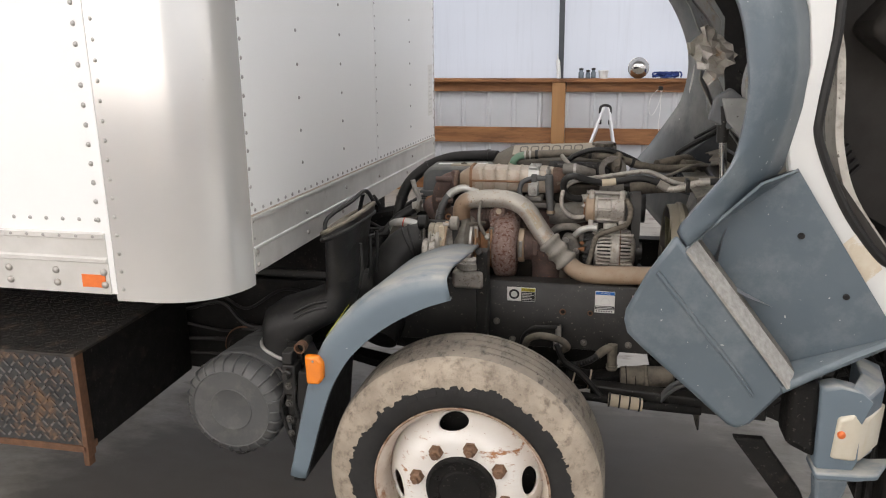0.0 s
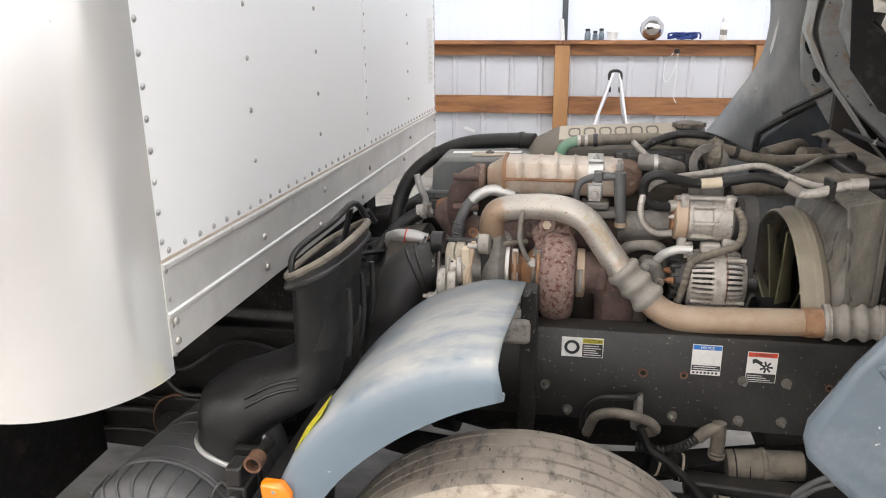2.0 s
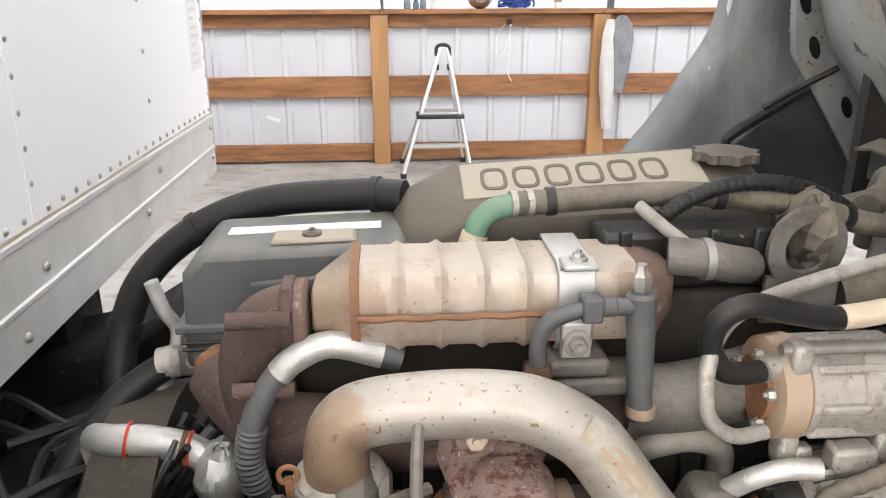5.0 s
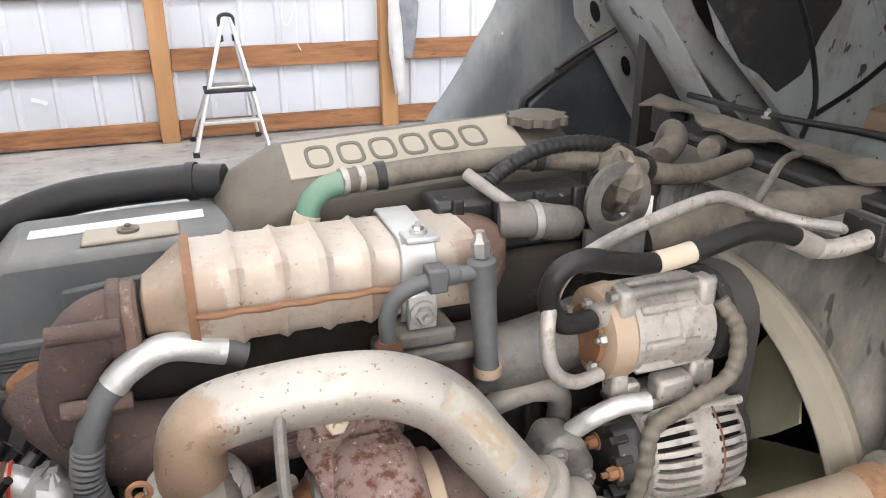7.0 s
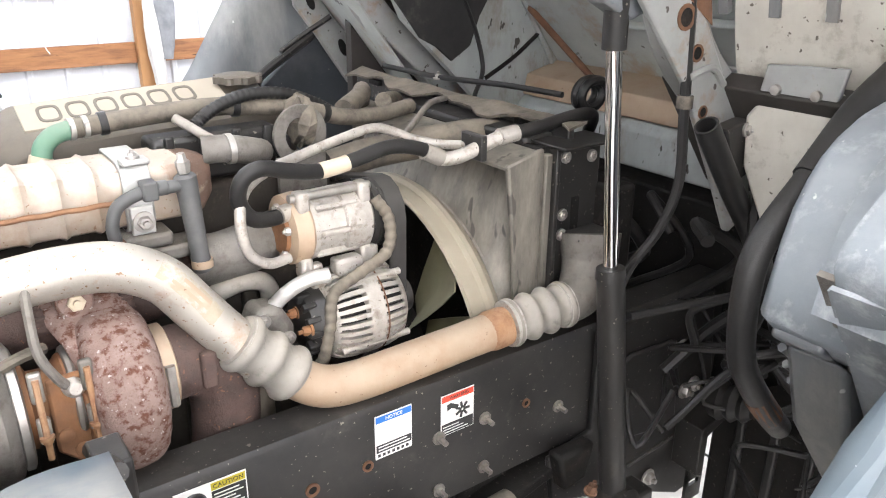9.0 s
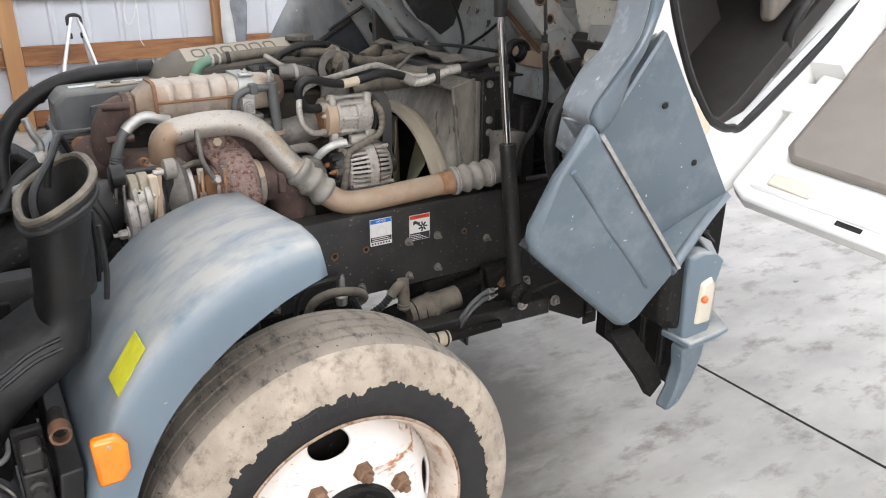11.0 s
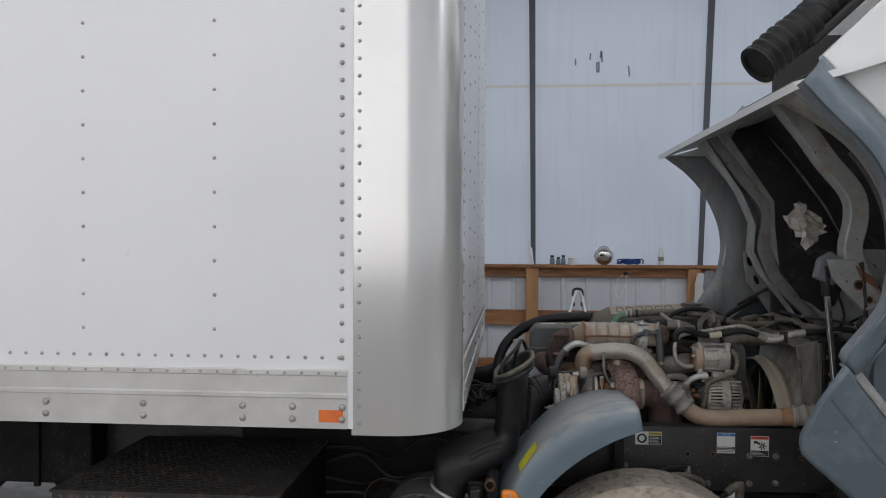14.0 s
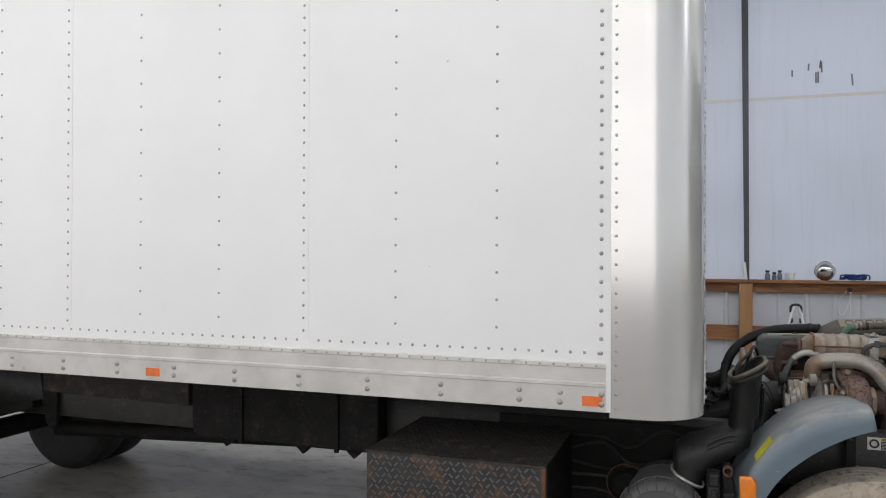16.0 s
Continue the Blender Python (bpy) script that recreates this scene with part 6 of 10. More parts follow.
uppe = [(-0.112, 1.098), (-0.20, 1.090), (-0.32, 1.040), (-0.43, 0.955), (-0.50, 0.860), (-0.545, 0.75), (-0.58, 0.62), (-0.63, 0.41)]
inne = [(-0.102, 1.062), (-0.20, 1.060), (-0.33, 1.010), (-0.43, 0.925), (-0.51, 0.83), (-0.565, 0.72), (-0.60, 0.60), (-0.645, 0.415)]


def line3(pts, y, per=5):
    return spline([(a, y, b) for a, b in pts], per)


rows = [line3(lowe, 1.962), line3(lowe, 1.940), line3([(a * 0.55 + c * 0.45, b * 0.55 + d * 0.45) for (a, b), (c, d) in zip(lowe, uppe)], 1.937), line3([(a * 0.08 + c * 0.92, b * 0.08 + d * 0.92) for (a, b), (c, d) in zip(lowe, uppe)], 1.940), line3([(a, b + 0.004) for a, b in uppe], 1.950), line3([(a, b + 0.008) for a, b in uppe], 1.975), line3([(a, b + 0.011) for a, b in uppe], 2.03)]
rows += [line3([(a * 0.4 + c * 0.6, b * 0.4 + d * 0.6 + 0.006) for (a, b), (c, d) in zip(uppe, inne)], 2.26), line3(inne, 2.46)]
sf = Shape().rings([list(r) for r in rows], False, False, closed=False)
fender = part("front_fender", sf, M_FENDER, truck, "dusty grey-blue plastic rear half of the front fender", angle=50)
fm = fender.modifiers.new("thick", "SOLIDIFY")
fm.thickness, fm.offset = 0.006, -1
rows_f = [[Vector((p[0], 2 * TC - p[1], p[2] - 0.07)) for p in r] for r in rows]
ff = part("front_fender", Shape().rings(rows_f, False, False, closed=False), M_FENDER, truck, "dusty far-side front fender", angle=50)
fm2 = ff.modifiers.new("thick", "SOLIDIFY")
fm2.thickness, fm2.offset = 0.006, 0
part("marker_lamp", Shape().prism([(-0.548, 0.838), (-0.505, 0.838), (-0.490, 0.815), (-0.490, 0.768), (-0.505, 0.745), (-0.545, 0.745)], "y", 1.918, 1.945), M_AMBER, fender, "amber side marker lamp", bevel=0.008)
part("lamp_screw", Shape().lathe((-0.52, 1.918, 0.822), (0, -1, 0), [(0, 0.004), (0.002, 0.003)], 8), M_BOLT, fender)
part("yellow_tape", quad_sheet([(-0.437, 2.030, 0.970), (-0.434, 1.960, 0.967), (-0.489, 1.958, 0.890), (-0.492, 2.030, 0.893)], 0.0015), M_YELLOWMARK, fender, "torn piece of yellow tape")
part("fender_stay", Shape().cyl((-0.10, 2.44, 1.045), (-0.10, 2.60, 0.98), 0.012, None, 10), M_FRAME, fender)
part("fender_bracket", Shape().span((-0.115, 2.48, 0.66), (-0.075, 2.545, 1.03)), M_FRAME, chassis, "black upright bracket", bevel=0.004)
part("mud_flap", Shape().prism([(-0.60, 0.75), (-0.56, 0.75), (-0.60, 0.36), (-0.64, 0.36)], "y", 1.99, 2.45), M_RUBBER, fender, "black inner mudguard", bevel=0.004)

ACX, ACZ = -0.826, 0.612
can = part("air_cleaner", Shape().lathe((ACX, 1.985, ACZ), (0, 1, 0), [(0.0, 0.158), (0.02, 0.162), (0.07, 0.168), (0.075, 0.172), (0.20, 0.166), (0.40, 0.150), (0.44, 0.12)], 48), M_CANISTER, truck, "dusty black ribbed air cleaner canister")
part("canister_cap", Shape().lathe((ACX, 1.985, ACZ), (0, -1, 0), [(-0.055, 0.171), (-0.006, 0.171), (0.008, 0.166), (0.018, 0.154), (0.022, 0.142), (0.024, 0.139), (0.021, 0.136), (0.022, 0.076), (0.0245, 0.073), (0.0225, 0.069), (0.022, 0.0)], 64, True, False), M_CANISTER, can, "round grey-black end cap with a flat face")
for k in range(5):
    part("canister_ring", Shape().torus((ACX, 2.05 + 0.055 * k, ACZ), (0, 1, 0), 0.169 - 0.003 * k, 0.005, 48, 8), M_CANISTER, can)
for k in range(26):
    a = k * math.tau / 26
    ca, sa = math.cos(a), math.sin(a)
    part("canister_rib", Shape().tube([(ACX + r * ca, y, ACZ + r * sa) for r, y in ((0.141, 1.9625), (0.156, 1.966), (0.169, 1.978), (0.173, 1.992), (0.173, 2.035))], 0.0038, 6, 2), M_CANISTER, can)
for a in (35, 150, 270):
    c = Vector((ACX + 0.178 * math.cos(radians(a)), 2.03, ACZ + 0.178 * math.sin(radians(a))))
    t = Vector((-math.sin(radians(a)), 0, math.cos(radians(a))))
    part("wire_clip", Shape().tube([c - t * 0.02 + Y * -0.03, c - t * 0.022 + Y * 0.03, c + t * 0.022 + Y * 0.03, c + t * 0.02 + Y * -0.03], 0.003, 6), M_BOLT, can, "steel wire clip")
part("cap_ring", Shape().torus((ACX, 1.9635, ACZ), (0, 1, 0), 0.0725, 0.0018, 48, 6), M_CANISTER, can)
part("drain_valve", Shape().lathe((ACX - 0.01, 2.04, ACZ - 0.165), (0, 0, -1), [(0, 0.02), (0.02, 0.028), (0.035, 0.03), (0.04, 0.015)], 14), M_RUBBER, can, "rubber drain valve")

for ob in [can] + list(can.children):
    for v in ob.data.vertices:
        v.co.x, v.co.z = ACX + (v.co.x - ACX) * 0.945, ACZ + (v.co.z - ACZ) * 0.945

# intake duct up to the open mouth
def oval(c, rx, ry, n=28, tilt=0.0):
    c = Vector(c)
    out = []
    for k in range(n):
        a = k * math.tau / n
        ca, sa = math.cos(a), math.sin(a)
        ex = math.copysign(abs(ca) ** 0.75, ca) * rx
        ey = math.copysign(abs(sa) ** 0.75, sa) * ry
        out.append(c + Vector((ex, ey, ex * tilt)))
    return out


duct = part("intake_duct", Shape().rings([oval((-0.505, 2.262, 1.185), 0.070, 0.150, tilt=0.55), oval((-0.505, 2.262, 1.165), 0.070, 0.150, tilt=0.5), oval((-0.507, 2.262, 1.150), 0.058, 0.138, tilt=0.35), oval((-0.518, 2.262, 1.05), 0.051, 0.126, tilt=0.1), oval((-0.526, 2.260, 0.98), 0.047, 0.110), oval((-0.531, 2.255, 0.950), 0.048, 0.104, tilt=-0.15), oval((-0.572, 2.235, 0.908), 0.076, 0.096, tilt=-0.35), oval((-0.640, 2.21, 0.880), 0.096, 0.090, tilt=-0.32), oval((-0.692, 2.195, 0.848), 0.088, 0.086, tilt=-0.38), oval((-0.722, 2.188, 0.805), 0.068, 0.081, tilt=-0.46), oval((-0.733, 2.185, 0.765), 0.056, 0.078, tilt=-0.5), oval((-0.728, 2.18, 0.70), 0.056, 0.078, tilt=-0.5)], False, True), M_PLASTIC, truck, "black plastic air intake duct with an open oval mouth", angle=40)
part("duct_inside", Shape().rings([oval((-0.505, 2.262, 1.186), 0.064, 0.143, tilt=0.55), oval((-0.507, 2.262, 1.14), 0.053, 0.128, tilt=0.35), oval((-0.51, 2.262, 1.00), 0.047, 0.115, tilt=0.1)], False, True), M_RUBBER, duct)
lip = oval((-0.505, 2.262, 1.188), 0.067, 0.147, tilt=0.55)
part("duct_lip", Shape().tube(lip + [lip[0]], 0.008, 8, 2), M_DUSTHOSE, duct, "dusty rubber lip")
lip2 = oval((-0.506, 2.262, 1.163), 0.068, 0.148, tilt=0.48)
part("duct_bead", Shape().tube(lip2 + [lip2[0]], 0.007, 8, 2), M_PLASTIC, duct)
part("mouth_guard", Shape().tube([(-0.548, 2.15, 1.155), (-0.545, 2.17, 1.205), (-0.50, 2.28, 1.240), (-0.475, 2.355, 1.262), (-0.455, 2.385, 1.22)], 0.007, 8), M_PLASTIC, duct, "black wire guard over the mouth")
part("mouth_guard", Shape().tube([(-0.485, 2.36, 1.25), (-0.50, 2.37, 1.20), (-0.51, 2.37, 1.16)], 0.007, 8), M_PLASTIC, duct)
part("mouth_guard", Shape().tube([(-0.46, 2.40, 1.235), (-0.45, 2.43, 1.20)], 0.007, 8), M_PLASTIC, duct)
joint = oval((-0.734, 2.185, 0.750), 0.060, 0.083, tilt=-0.5)
part("duct_joint", Shape().tube(joint + [joint[0]], 0.006, 8, 2), M_WRAP, duct, "pale joint ring")
for z_ in (0.905, 0.925):
    part("duct_rib", Shape().tube([(-0.66, 2.118, z_ - 0.03), (-0.60, 2.130, z_), (-0.55, 2.142, z_ + 0.01)], 0.004, 6), M_PLASTIC, duct)
for yv in (2.20, 2.30, 2.38):
    part("duct_groove", Shape().tube([(-0.447, yv, 1.12), (-0.447, yv, 1.03), (-0.455, yv, 0.97)], 0.006, 6), M_PLASTIC, duct)
part("mount_plate", Shape().prism([(-0.66, 0.82), (-0.61, 0.82), (-0.605, 0.50), (-0.635, 0.42), (-0.66, 0.50)], "y", 2.05, 2.07), M_UNDER, chassis, "black air-cleaner bracket", bevel=0.004)
valve = part("valve_block", Shape().span((-0.655, 1.99, 0.665), (-0.612, 2.05, 0.770)), M_FRAME, chassis, "black valve block with fittings and hoses", bevel=0.006)
part("valve_cap", Shape().span((-0.650, 1.985, 0.772), (-0.617, 2.035, 0.815)), M_FRAME, valve, bevel=0.005)
part("valve_cap", Shape().lathe((-0.634, 1.99, 0.742), (0, -1, 0), [(0, 0.016), (0.012, 0.016), (0.016, 0.011), (0.030, 0.010)], 14), M_FRAME, valve)
part("valve_body", Shape().lathe((-0.632, 2.015, 0.665), (0, 0, -1), [(0, 0.024), (0.03, 0.024), (0.035, 0.017), (0.075, 0.017), (0.08, 0.022), (0.10, 0.022), (0.11, 0.012), (0.19, 0.011)], 14), M_FRAME, valve)
for z, r in ((0.700, 0.009), (0.640, 0.010), (0.585, 0.011), (0.535, 0.009)):
    part("valve_bolt", Shape().hexbolt((-0.634, 1.988, z), (0, -1, 0), r, 0.010, r * 1.3), M_PLATE, valve)
for k, (x0, z0) in enumerate(((-0.650, 0.68), (-0.615, 0.70), (-0.612, 0.62))):
    part("valve_hose", Shape().tube([(x0, 2.0, z0), (x0 - 0.012 + 0.010 * k, 1.985, z0 - 0.05), (x0 + 0.010 * k, 1.99, z0 - 0.13), (-0.618 + 0.008 * k, 2.0, 0.46)], 0.006, 8), M_RUBBER, valve, "thin black air hose")
part("bracket_pipe", Shape().lathe((-0.585, 2.02, 0.835), (0, -1, 0), [(0.015, 0.018), (0.045, 0.018), (0.045, 0.0135), (0.02, 0.013)], 18, False, False), M_RUST, chassis, "open rusty pipe end")
part("pipe_bore", Shape().cyl((-0.585, 2.06, 0.835), (-0.585, 1.995, 0.835), 0.0130, 0.0130, 14), M_UNDER, chassis)
part("thin_hose", Shape().tube([(-0.60, 2.0, 0.60), (-0.575, 1.985, 0.56), (-0.562, 1.975, 0.50), (-0.575, 1.97, 0.44), (-0.61, 1.98, 0.415), (-0.628, 2.0, 0.45)], 0.006, 8), M_RUBBER, chassis)

# checker-plate step box
step = part("step_box", Shape().span((-1.97, 1.806, 0.505), (-1.245, 2.45, 0.832)), M_UNDER, truck, "rusty checker-plate step box", bevel=0.005)
part("step_face", Shape().span((-1.975, 1.798, 0.525), (-1.24, 1.806, 0.835)), M_STEPPLATE, step, "rusty diamond-plate front", flat=True)
dia = Shape()
for r in range(12):
    for c in range(26):
        cx = -1.955 + c * 0.0275 + (0.01375 if r % 2 else 0)
        cz = 0.548 + r * 0.0245
        if cx < -1.255:
            dia.box((cx, 1.7965, cz), (0.021, 0.0035, 0.0065), (0, 45 if (r + c) % 2 else -45, 0), 1.0)
part("diamond_tread", dia, M_DIAMOND, step, "raised diamond tread pattern", kind="stuff", flat=True)
part("step_top", Shape().span((-1.98, 1.79, 0.832), (-1.235, 2.46, 0.842)), M_STEPTOP, step, "dirty step top", bevel=0.002)
dia = Shape()
for r in range(24):
    for c in range(26):
        dia.box((-1.955 + c * 0.0275 + (0.0137 if r % 2 else 0), 1.81 + r * 0.0265, 0.8425), (0.021, 0.0065, 0.003), (0, 0, 45 if (r + c) % 2 else -45))
part("diamond_tread", dia, M_STEPTOP, step, kind="stuff", flat=True)
part("step_edge", Shape().span((-1.252, 1.794, 0.49), (-1.235, 1.83, 0.835)).span((-1.98, 1.794, 0.505), (-1.24, 1.85, 0.528)).span((-1.262, 1.80, 0.455), (-1.242, 1.83, 0.51)), M_RUST, step, "rusty angle-iron edge", bevel=0.002)
part("inner_shield", Shape().prism([(-1.60, 0.50), (-0.62, 0.47), (-0.62, 0.88), (-1.60, 0.88)], "y", 2.50, 2.515), M_UNDER, chassis, "black panel behind the air cleaner", bevel=0.004)

drum = part("brake_chamber", Shape().lathe((-1.00, 2.50, 0.62), (0, -1, 0), [(0, 0.075), (0.05, 0.075), (0.058, 0.082), (0.068, 0.082), (0.074, 0.070), (0.10, 0.055), (0.105, 0.020)], 24), M_UNDER, chassis, "grimy black brake chamber")
part("chamber_clamp", Shape().torus((-1.00, 2.437, 0.62), (0, 1, 0), 0.082, 0.005, 30, 6), M_RUST, drum, "rusty clamp ring")
for k in range(5):
    r4 = random.Random(40 + k)
    z0 = 0.58 + 0.06 * k
    part("air_line", Shape().tube([(-1.24, 2.44, z0), (-1.10, 2.46, z0 - r4.uniform(-0.03, 0.06)), (-0.98, 2.43, z0 - r4.uniform(0.0, 0.07)), (-0.84, 2.46, z0 + r4.uniform(-0.05, 0.05)), (-0.70, 2.48, z0)], r4.uniform(0.005, 0.009), 8), M_RUBBER, chassis, "black air line")

# ---------------- engine ----------------
block = part("engine_block", Shape().span((-0.30, 2.85, 0.55), (0.44, 3.20, 1.06)), M_BLOCK, truck, "grimy cast-iron diesel engine block", bevel=0.015)
part("rear_cover", Shape().span((-0.46, 2.98, 0.55), (-0.302, 3.19, 0.96)), M_BLOCK, block, bevel=0.012)
part("cylinder_head", Shape().span((-0.28, 2.92, 1.062), (0.42, 3.18, 1.20)), M_BLOCK, block, bevel=0.012)
for k in range(6):
    part("block_rib", Shape().span((-0.26 + k * 0.115, 2.835, 0.62), (-0.235 + k * 0.115, 2.855, 1.03)), M_BLOCK, block, bevel=0.005)
part("oil_pan", Shape().prism([(-0.44, 0.56), (0.42, 0.56), (0.36, 0.42), (-0.10, 0.40), (-0.40, 0.46)], "y", 2.84, 3.16), M_UNDER, block, bevel=0.02)
part("flywheel_housing", Shape().lathe((-0.56, 3.0, 0.78), (1, 0, 0), [(0, 0.20), (0.02, 0.24), (0.11, 0.25)], 32), M_BLOCK, block)

# valve cover with its emblem plate
ve = Shape().rings([[(x, y0, z0), (x, y1, z0), (x, y1, z1 - 0.04), (x, y1 - 0.02, z1 - 0.012), (x, y0 + 0.105, z1), (x, y0 + 0.02, z1 - 0.030), (x, y0, z1 - 0.055)] for x, y0, y1, z0, z1 in
                    ((-0.150, 3.01, 3.17, 1.19, 1.252), (-0.125, 3.00, 3.18, 1.19, 1.292), (-0.06, 2.995, 3.18, 1.19, 1.326), (0.10, 2.995, 3.18, 1.19, 1.336), (0.30, 2.995, 3.18, 1.19, 1.344), (0.36, 3.005, 3.17, 1.19, 1.335))])
cover = part("valve_cover", ve, M_COVER, truck, "dusty brown-grey plastic valve cover with a raised emblem", bevel=0.006)
part("cover_flange", Shape().span((-0.165, 2.975, 1.215), (0.38, 3.195, 1.237)), M_COVER, cover, bevel=0.004)
for k in range(7):
    part("cover_bolt", Shape().hexbolt((-0.13 + k * 0.08, 2.988, 1.236), (0, 0, 1), 0.008, 0.010, 0.011), M_DUSTHOSE, cover)


def cover_pt(x, y, lift_=0.0):
    return (x, y - 0.31 * lift_, 1.326 + (x + 0.06) * 0.050 - 0.030 + (y - 3.015) * 0.353 + 0.95 * lift_)


part("emblem_plate", Shape().rings([[cover_pt(x, y, d) for y, d in ((3.019, -0.001), (3.097, -0.001), (3.097, 0.003), (3.019, 0.003))] for x in (-0.055, 0.275)]), M_COVERLIGHT, cover, "tan dusty emblem plate", bevel=0.001)
for k in range(6):
    x0 = -0.030 + k * 0.044
    outer, inner_o = [], []
    for i in range(20):
        a = i * math.tau / 20
        cx_, sx_ = math.copysign(abs(math.cos(a)) ** 0.6, math.cos(a)), math.copysign(abs(math.sin(a)) ** 0.6, math.sin(a))
        outer.append((x0 + 0.019 + 0.018 * cx_, 3.058 + 0.025 * sx_))
        inner_o.append((x0 + 0.019 + 0.013 * cx_, 3.058 + 0.018 * sx_))
    s = Shape().rings([[cover_pt(x, y, d) for x, y in q] for q, d in ((inner_o, 0.002), (inner_o, 0.0042), (outer, 0.0042), (outer, 0.002))], False, False)
    part("emblem_mark", s, M_COVER, cover, "low dark ring of an emblem", bevel=0.001)
part("oil_cap", Shape().lathe((0.310, 3.060, 1.338), (0, 0, 1), [(0, 0.040), (0.012, 0.040), (0.014, 0.034), (0.016, 0.012)], 16), M_COVER, cover, "dusty oil filler cap", angle=25)
for k in range(8):
    a = k * math.tau / 8
    part("cap_lobe", Shape().cyl((0.310 + 0.038 * math.cos(a), 3.060 + 0.038 * math.sin(a), 1.338), (0.310 + 0.038 * math.cos(a), 3.060 + 0.038 * math.sin(a), 1.350), 0.009, None, 8), M_COVER, cover)

# breather housing behind the turbo
vb = part("breather_housing", Shape().prism([(-0.430, 1.08), (-0.422, 1.215), (-0.395, 1.245), (-0.13, 1.252), (-0.13, 1.08)], "y", 2.985, 3.145), M_VENTBOX, truck, "grey-black plastic breather housing dusted on top", bevel=0.012)
part("housing_lid", Shape().prism([(-0.436, 1.135), (-0.436, 1.147), (-0.12, 1.147), (-0.12, 1.135)], "y", 2.979, 3.15), M_VENTBOX, vb, bevel=0.003)
part("housing_label", Shape().rings([[(-0.372, 3.055, 1.2462), (-0.372, 3.085, 1.2462), (-0.372, 3.085, 1.2474), (-0.372, 3.055, 1.2474)], [(-0.165, 3.055, 1.2516), (-0.165, 3.085, 1.2516), (-0.165, 3.085, 1.2528), (-0.165, 3.055, 1.2528)]]), M_WHITELABEL, vb, "faded silver-white label strip")
part("label_line", Shape().rings([[(-0.36, 3.068, 1.2474), (-0.36, 3.071, 1.2474), (-0.36, 3.071, 1.2480), (-0.36, 3.068, 1.2480)], [(-0.18, 3.068, 1.2522), (-0.18, 3.071, 1.2522), (-0.18, 3.071, 1.2530), (-0.18, 3.068, 1.2530)]]), M_RAIL, vb)
part("dusty_pad", Shape().prism([(-0.31, 1.2475), (-0.305, 1.2555), (-0.20, 1.2565), (-0.195, 1.250)], "y", 3.000, 3.045), M_COVERLIGHT, vb, "tan dusty pad", bevel=0.003)
part("housing_panel", Shape().prism([(-0.345, 1.10), (-0.335, 1.205), (-0.14, 1.222), (-0.14, 1.10)], "y", 2.978, 2.988), M_VENTBOX, vb, bevel=0.004)
for z in (1.112, 1.122):
    part("housing_groove", Shape().tube([(-0.430, 2.984, z), (-0.35, 2.982, z)], 0.003, 6), M_FRAME, vb)
part("housing_bolt", Shape().hexbolt((-0.255, 3.02, 1.256), (0, 0, 1), 0.009, 0.006, 0.013), M_DUSTHOSE, vb)

# exhaust-gas cooler
def egr_ring(x, grow=0.0):
    y0, y1, z0, z1 = 2.824 - grow, 2.945 + grow, 1.178 - grow, 1.272 + grow
    return [(x, y0, z0 + 0.018), (x, y0 + 0.006, z0 + 0.006), (x, y0 + 0.018, z0), (x, y1 - 0.018, z0), (x, y1, z0 + 0.018), (x, y1, z1 - 0.018), (x, y1 - 0.018, z1), (x, y0 + 0.022, z1), (x, y0 + 0.007, z1 - 0.007), (x, y0, z1 - 0.022)]


rings = []
xs = [-0.195, -0.190]
for k in range(5):
    a = -0.145 + k * 0.047
    xs += [a - 0.008, a, a + 0.008]
xs += [0.118, 0.124]
for x in xs:
    ridge = any(abs(x - (-0.145 + k * 0.047)) < 0.001 for k in range(5))
    rings.append(egr_ring(x, 0.0035 if ridge else 0.0))
egr = part("egr_cooler", Shape().rings(rings), M_EGR, truck, "heat-tinted ribbed stainless exhaust cooler", angle=28)
part("cooler_seam", Shape().tube([(x, 2.818 - (0.004 if i % 2 else 0.0), 1.224) for i, x in enumerate([-0.19, -0.168, -0.145, -0.121, -0.098, -0.075, -0.051, -0.028, -0.004, 0.02, 0.043])], 0.0042, 8, 4), M_EGRRUST, egr, "rusty weld seam")
part("cooler_cone", Shape().rings([egr_ring(-0.193, 0.002), [(-0.212, y * 0.80 + 2.893 * 0.2, z * 0.82 + 1.215 * 0.18) for _, y, z in egr_ring(0)], [(-0.242, y * 0.52 + 2.862 * 0.48, z * 0.55 + 1.214 * 0.45) for _, y, z in egr_ring(0)]]), M_EGRCONE, egr, "heat-browned steel inlet cone", bevel=0.003)
part("cooler_flange", Shape().lathe((-0.260, 2.860, 1.214), (1, 0, 0), [(-0.004, 0.036), (0.0, 0.041), (0.010, 0.041), (0.014, 0.036)], 24), M_EGREND, egr, "heat-stained flange")
part("cooler_end", Shape().rings([egr_ring(0.122, 0.001), egr_ring(0.150, -0.004), [(0.172, y * 0.6 + 2.893 * 0.4, z * 0.6 + 1.24 * 0.4) for _, y, z in egr_ring(0)]]), M_EGREND, egr, "rusty end tank", bevel=0.004)
part("cooler_band", Shape().rings([egr_ring(-0.198, 0.004), egr_ring(-0.188, 0.004)]), M_EGRRUST, egr)
strap = Shape()
for x0, x1 in ((0.030, 0.072),):
    ra, rb = egr_ring(x0, 0.007), egr_ring(x1, 0.007)
    ia, ib = egr_ring(x0, 0.0035), egr_ring(x1, 0.0035)
    strap.rings([ia, ra, rb, ib], False, False)
strap.span((0.034, 2.808, 1.172), (0.068, 2.818, 1.215)).span((0.032, 2.802, 1.278), (0.070, 2.835, 1.285))
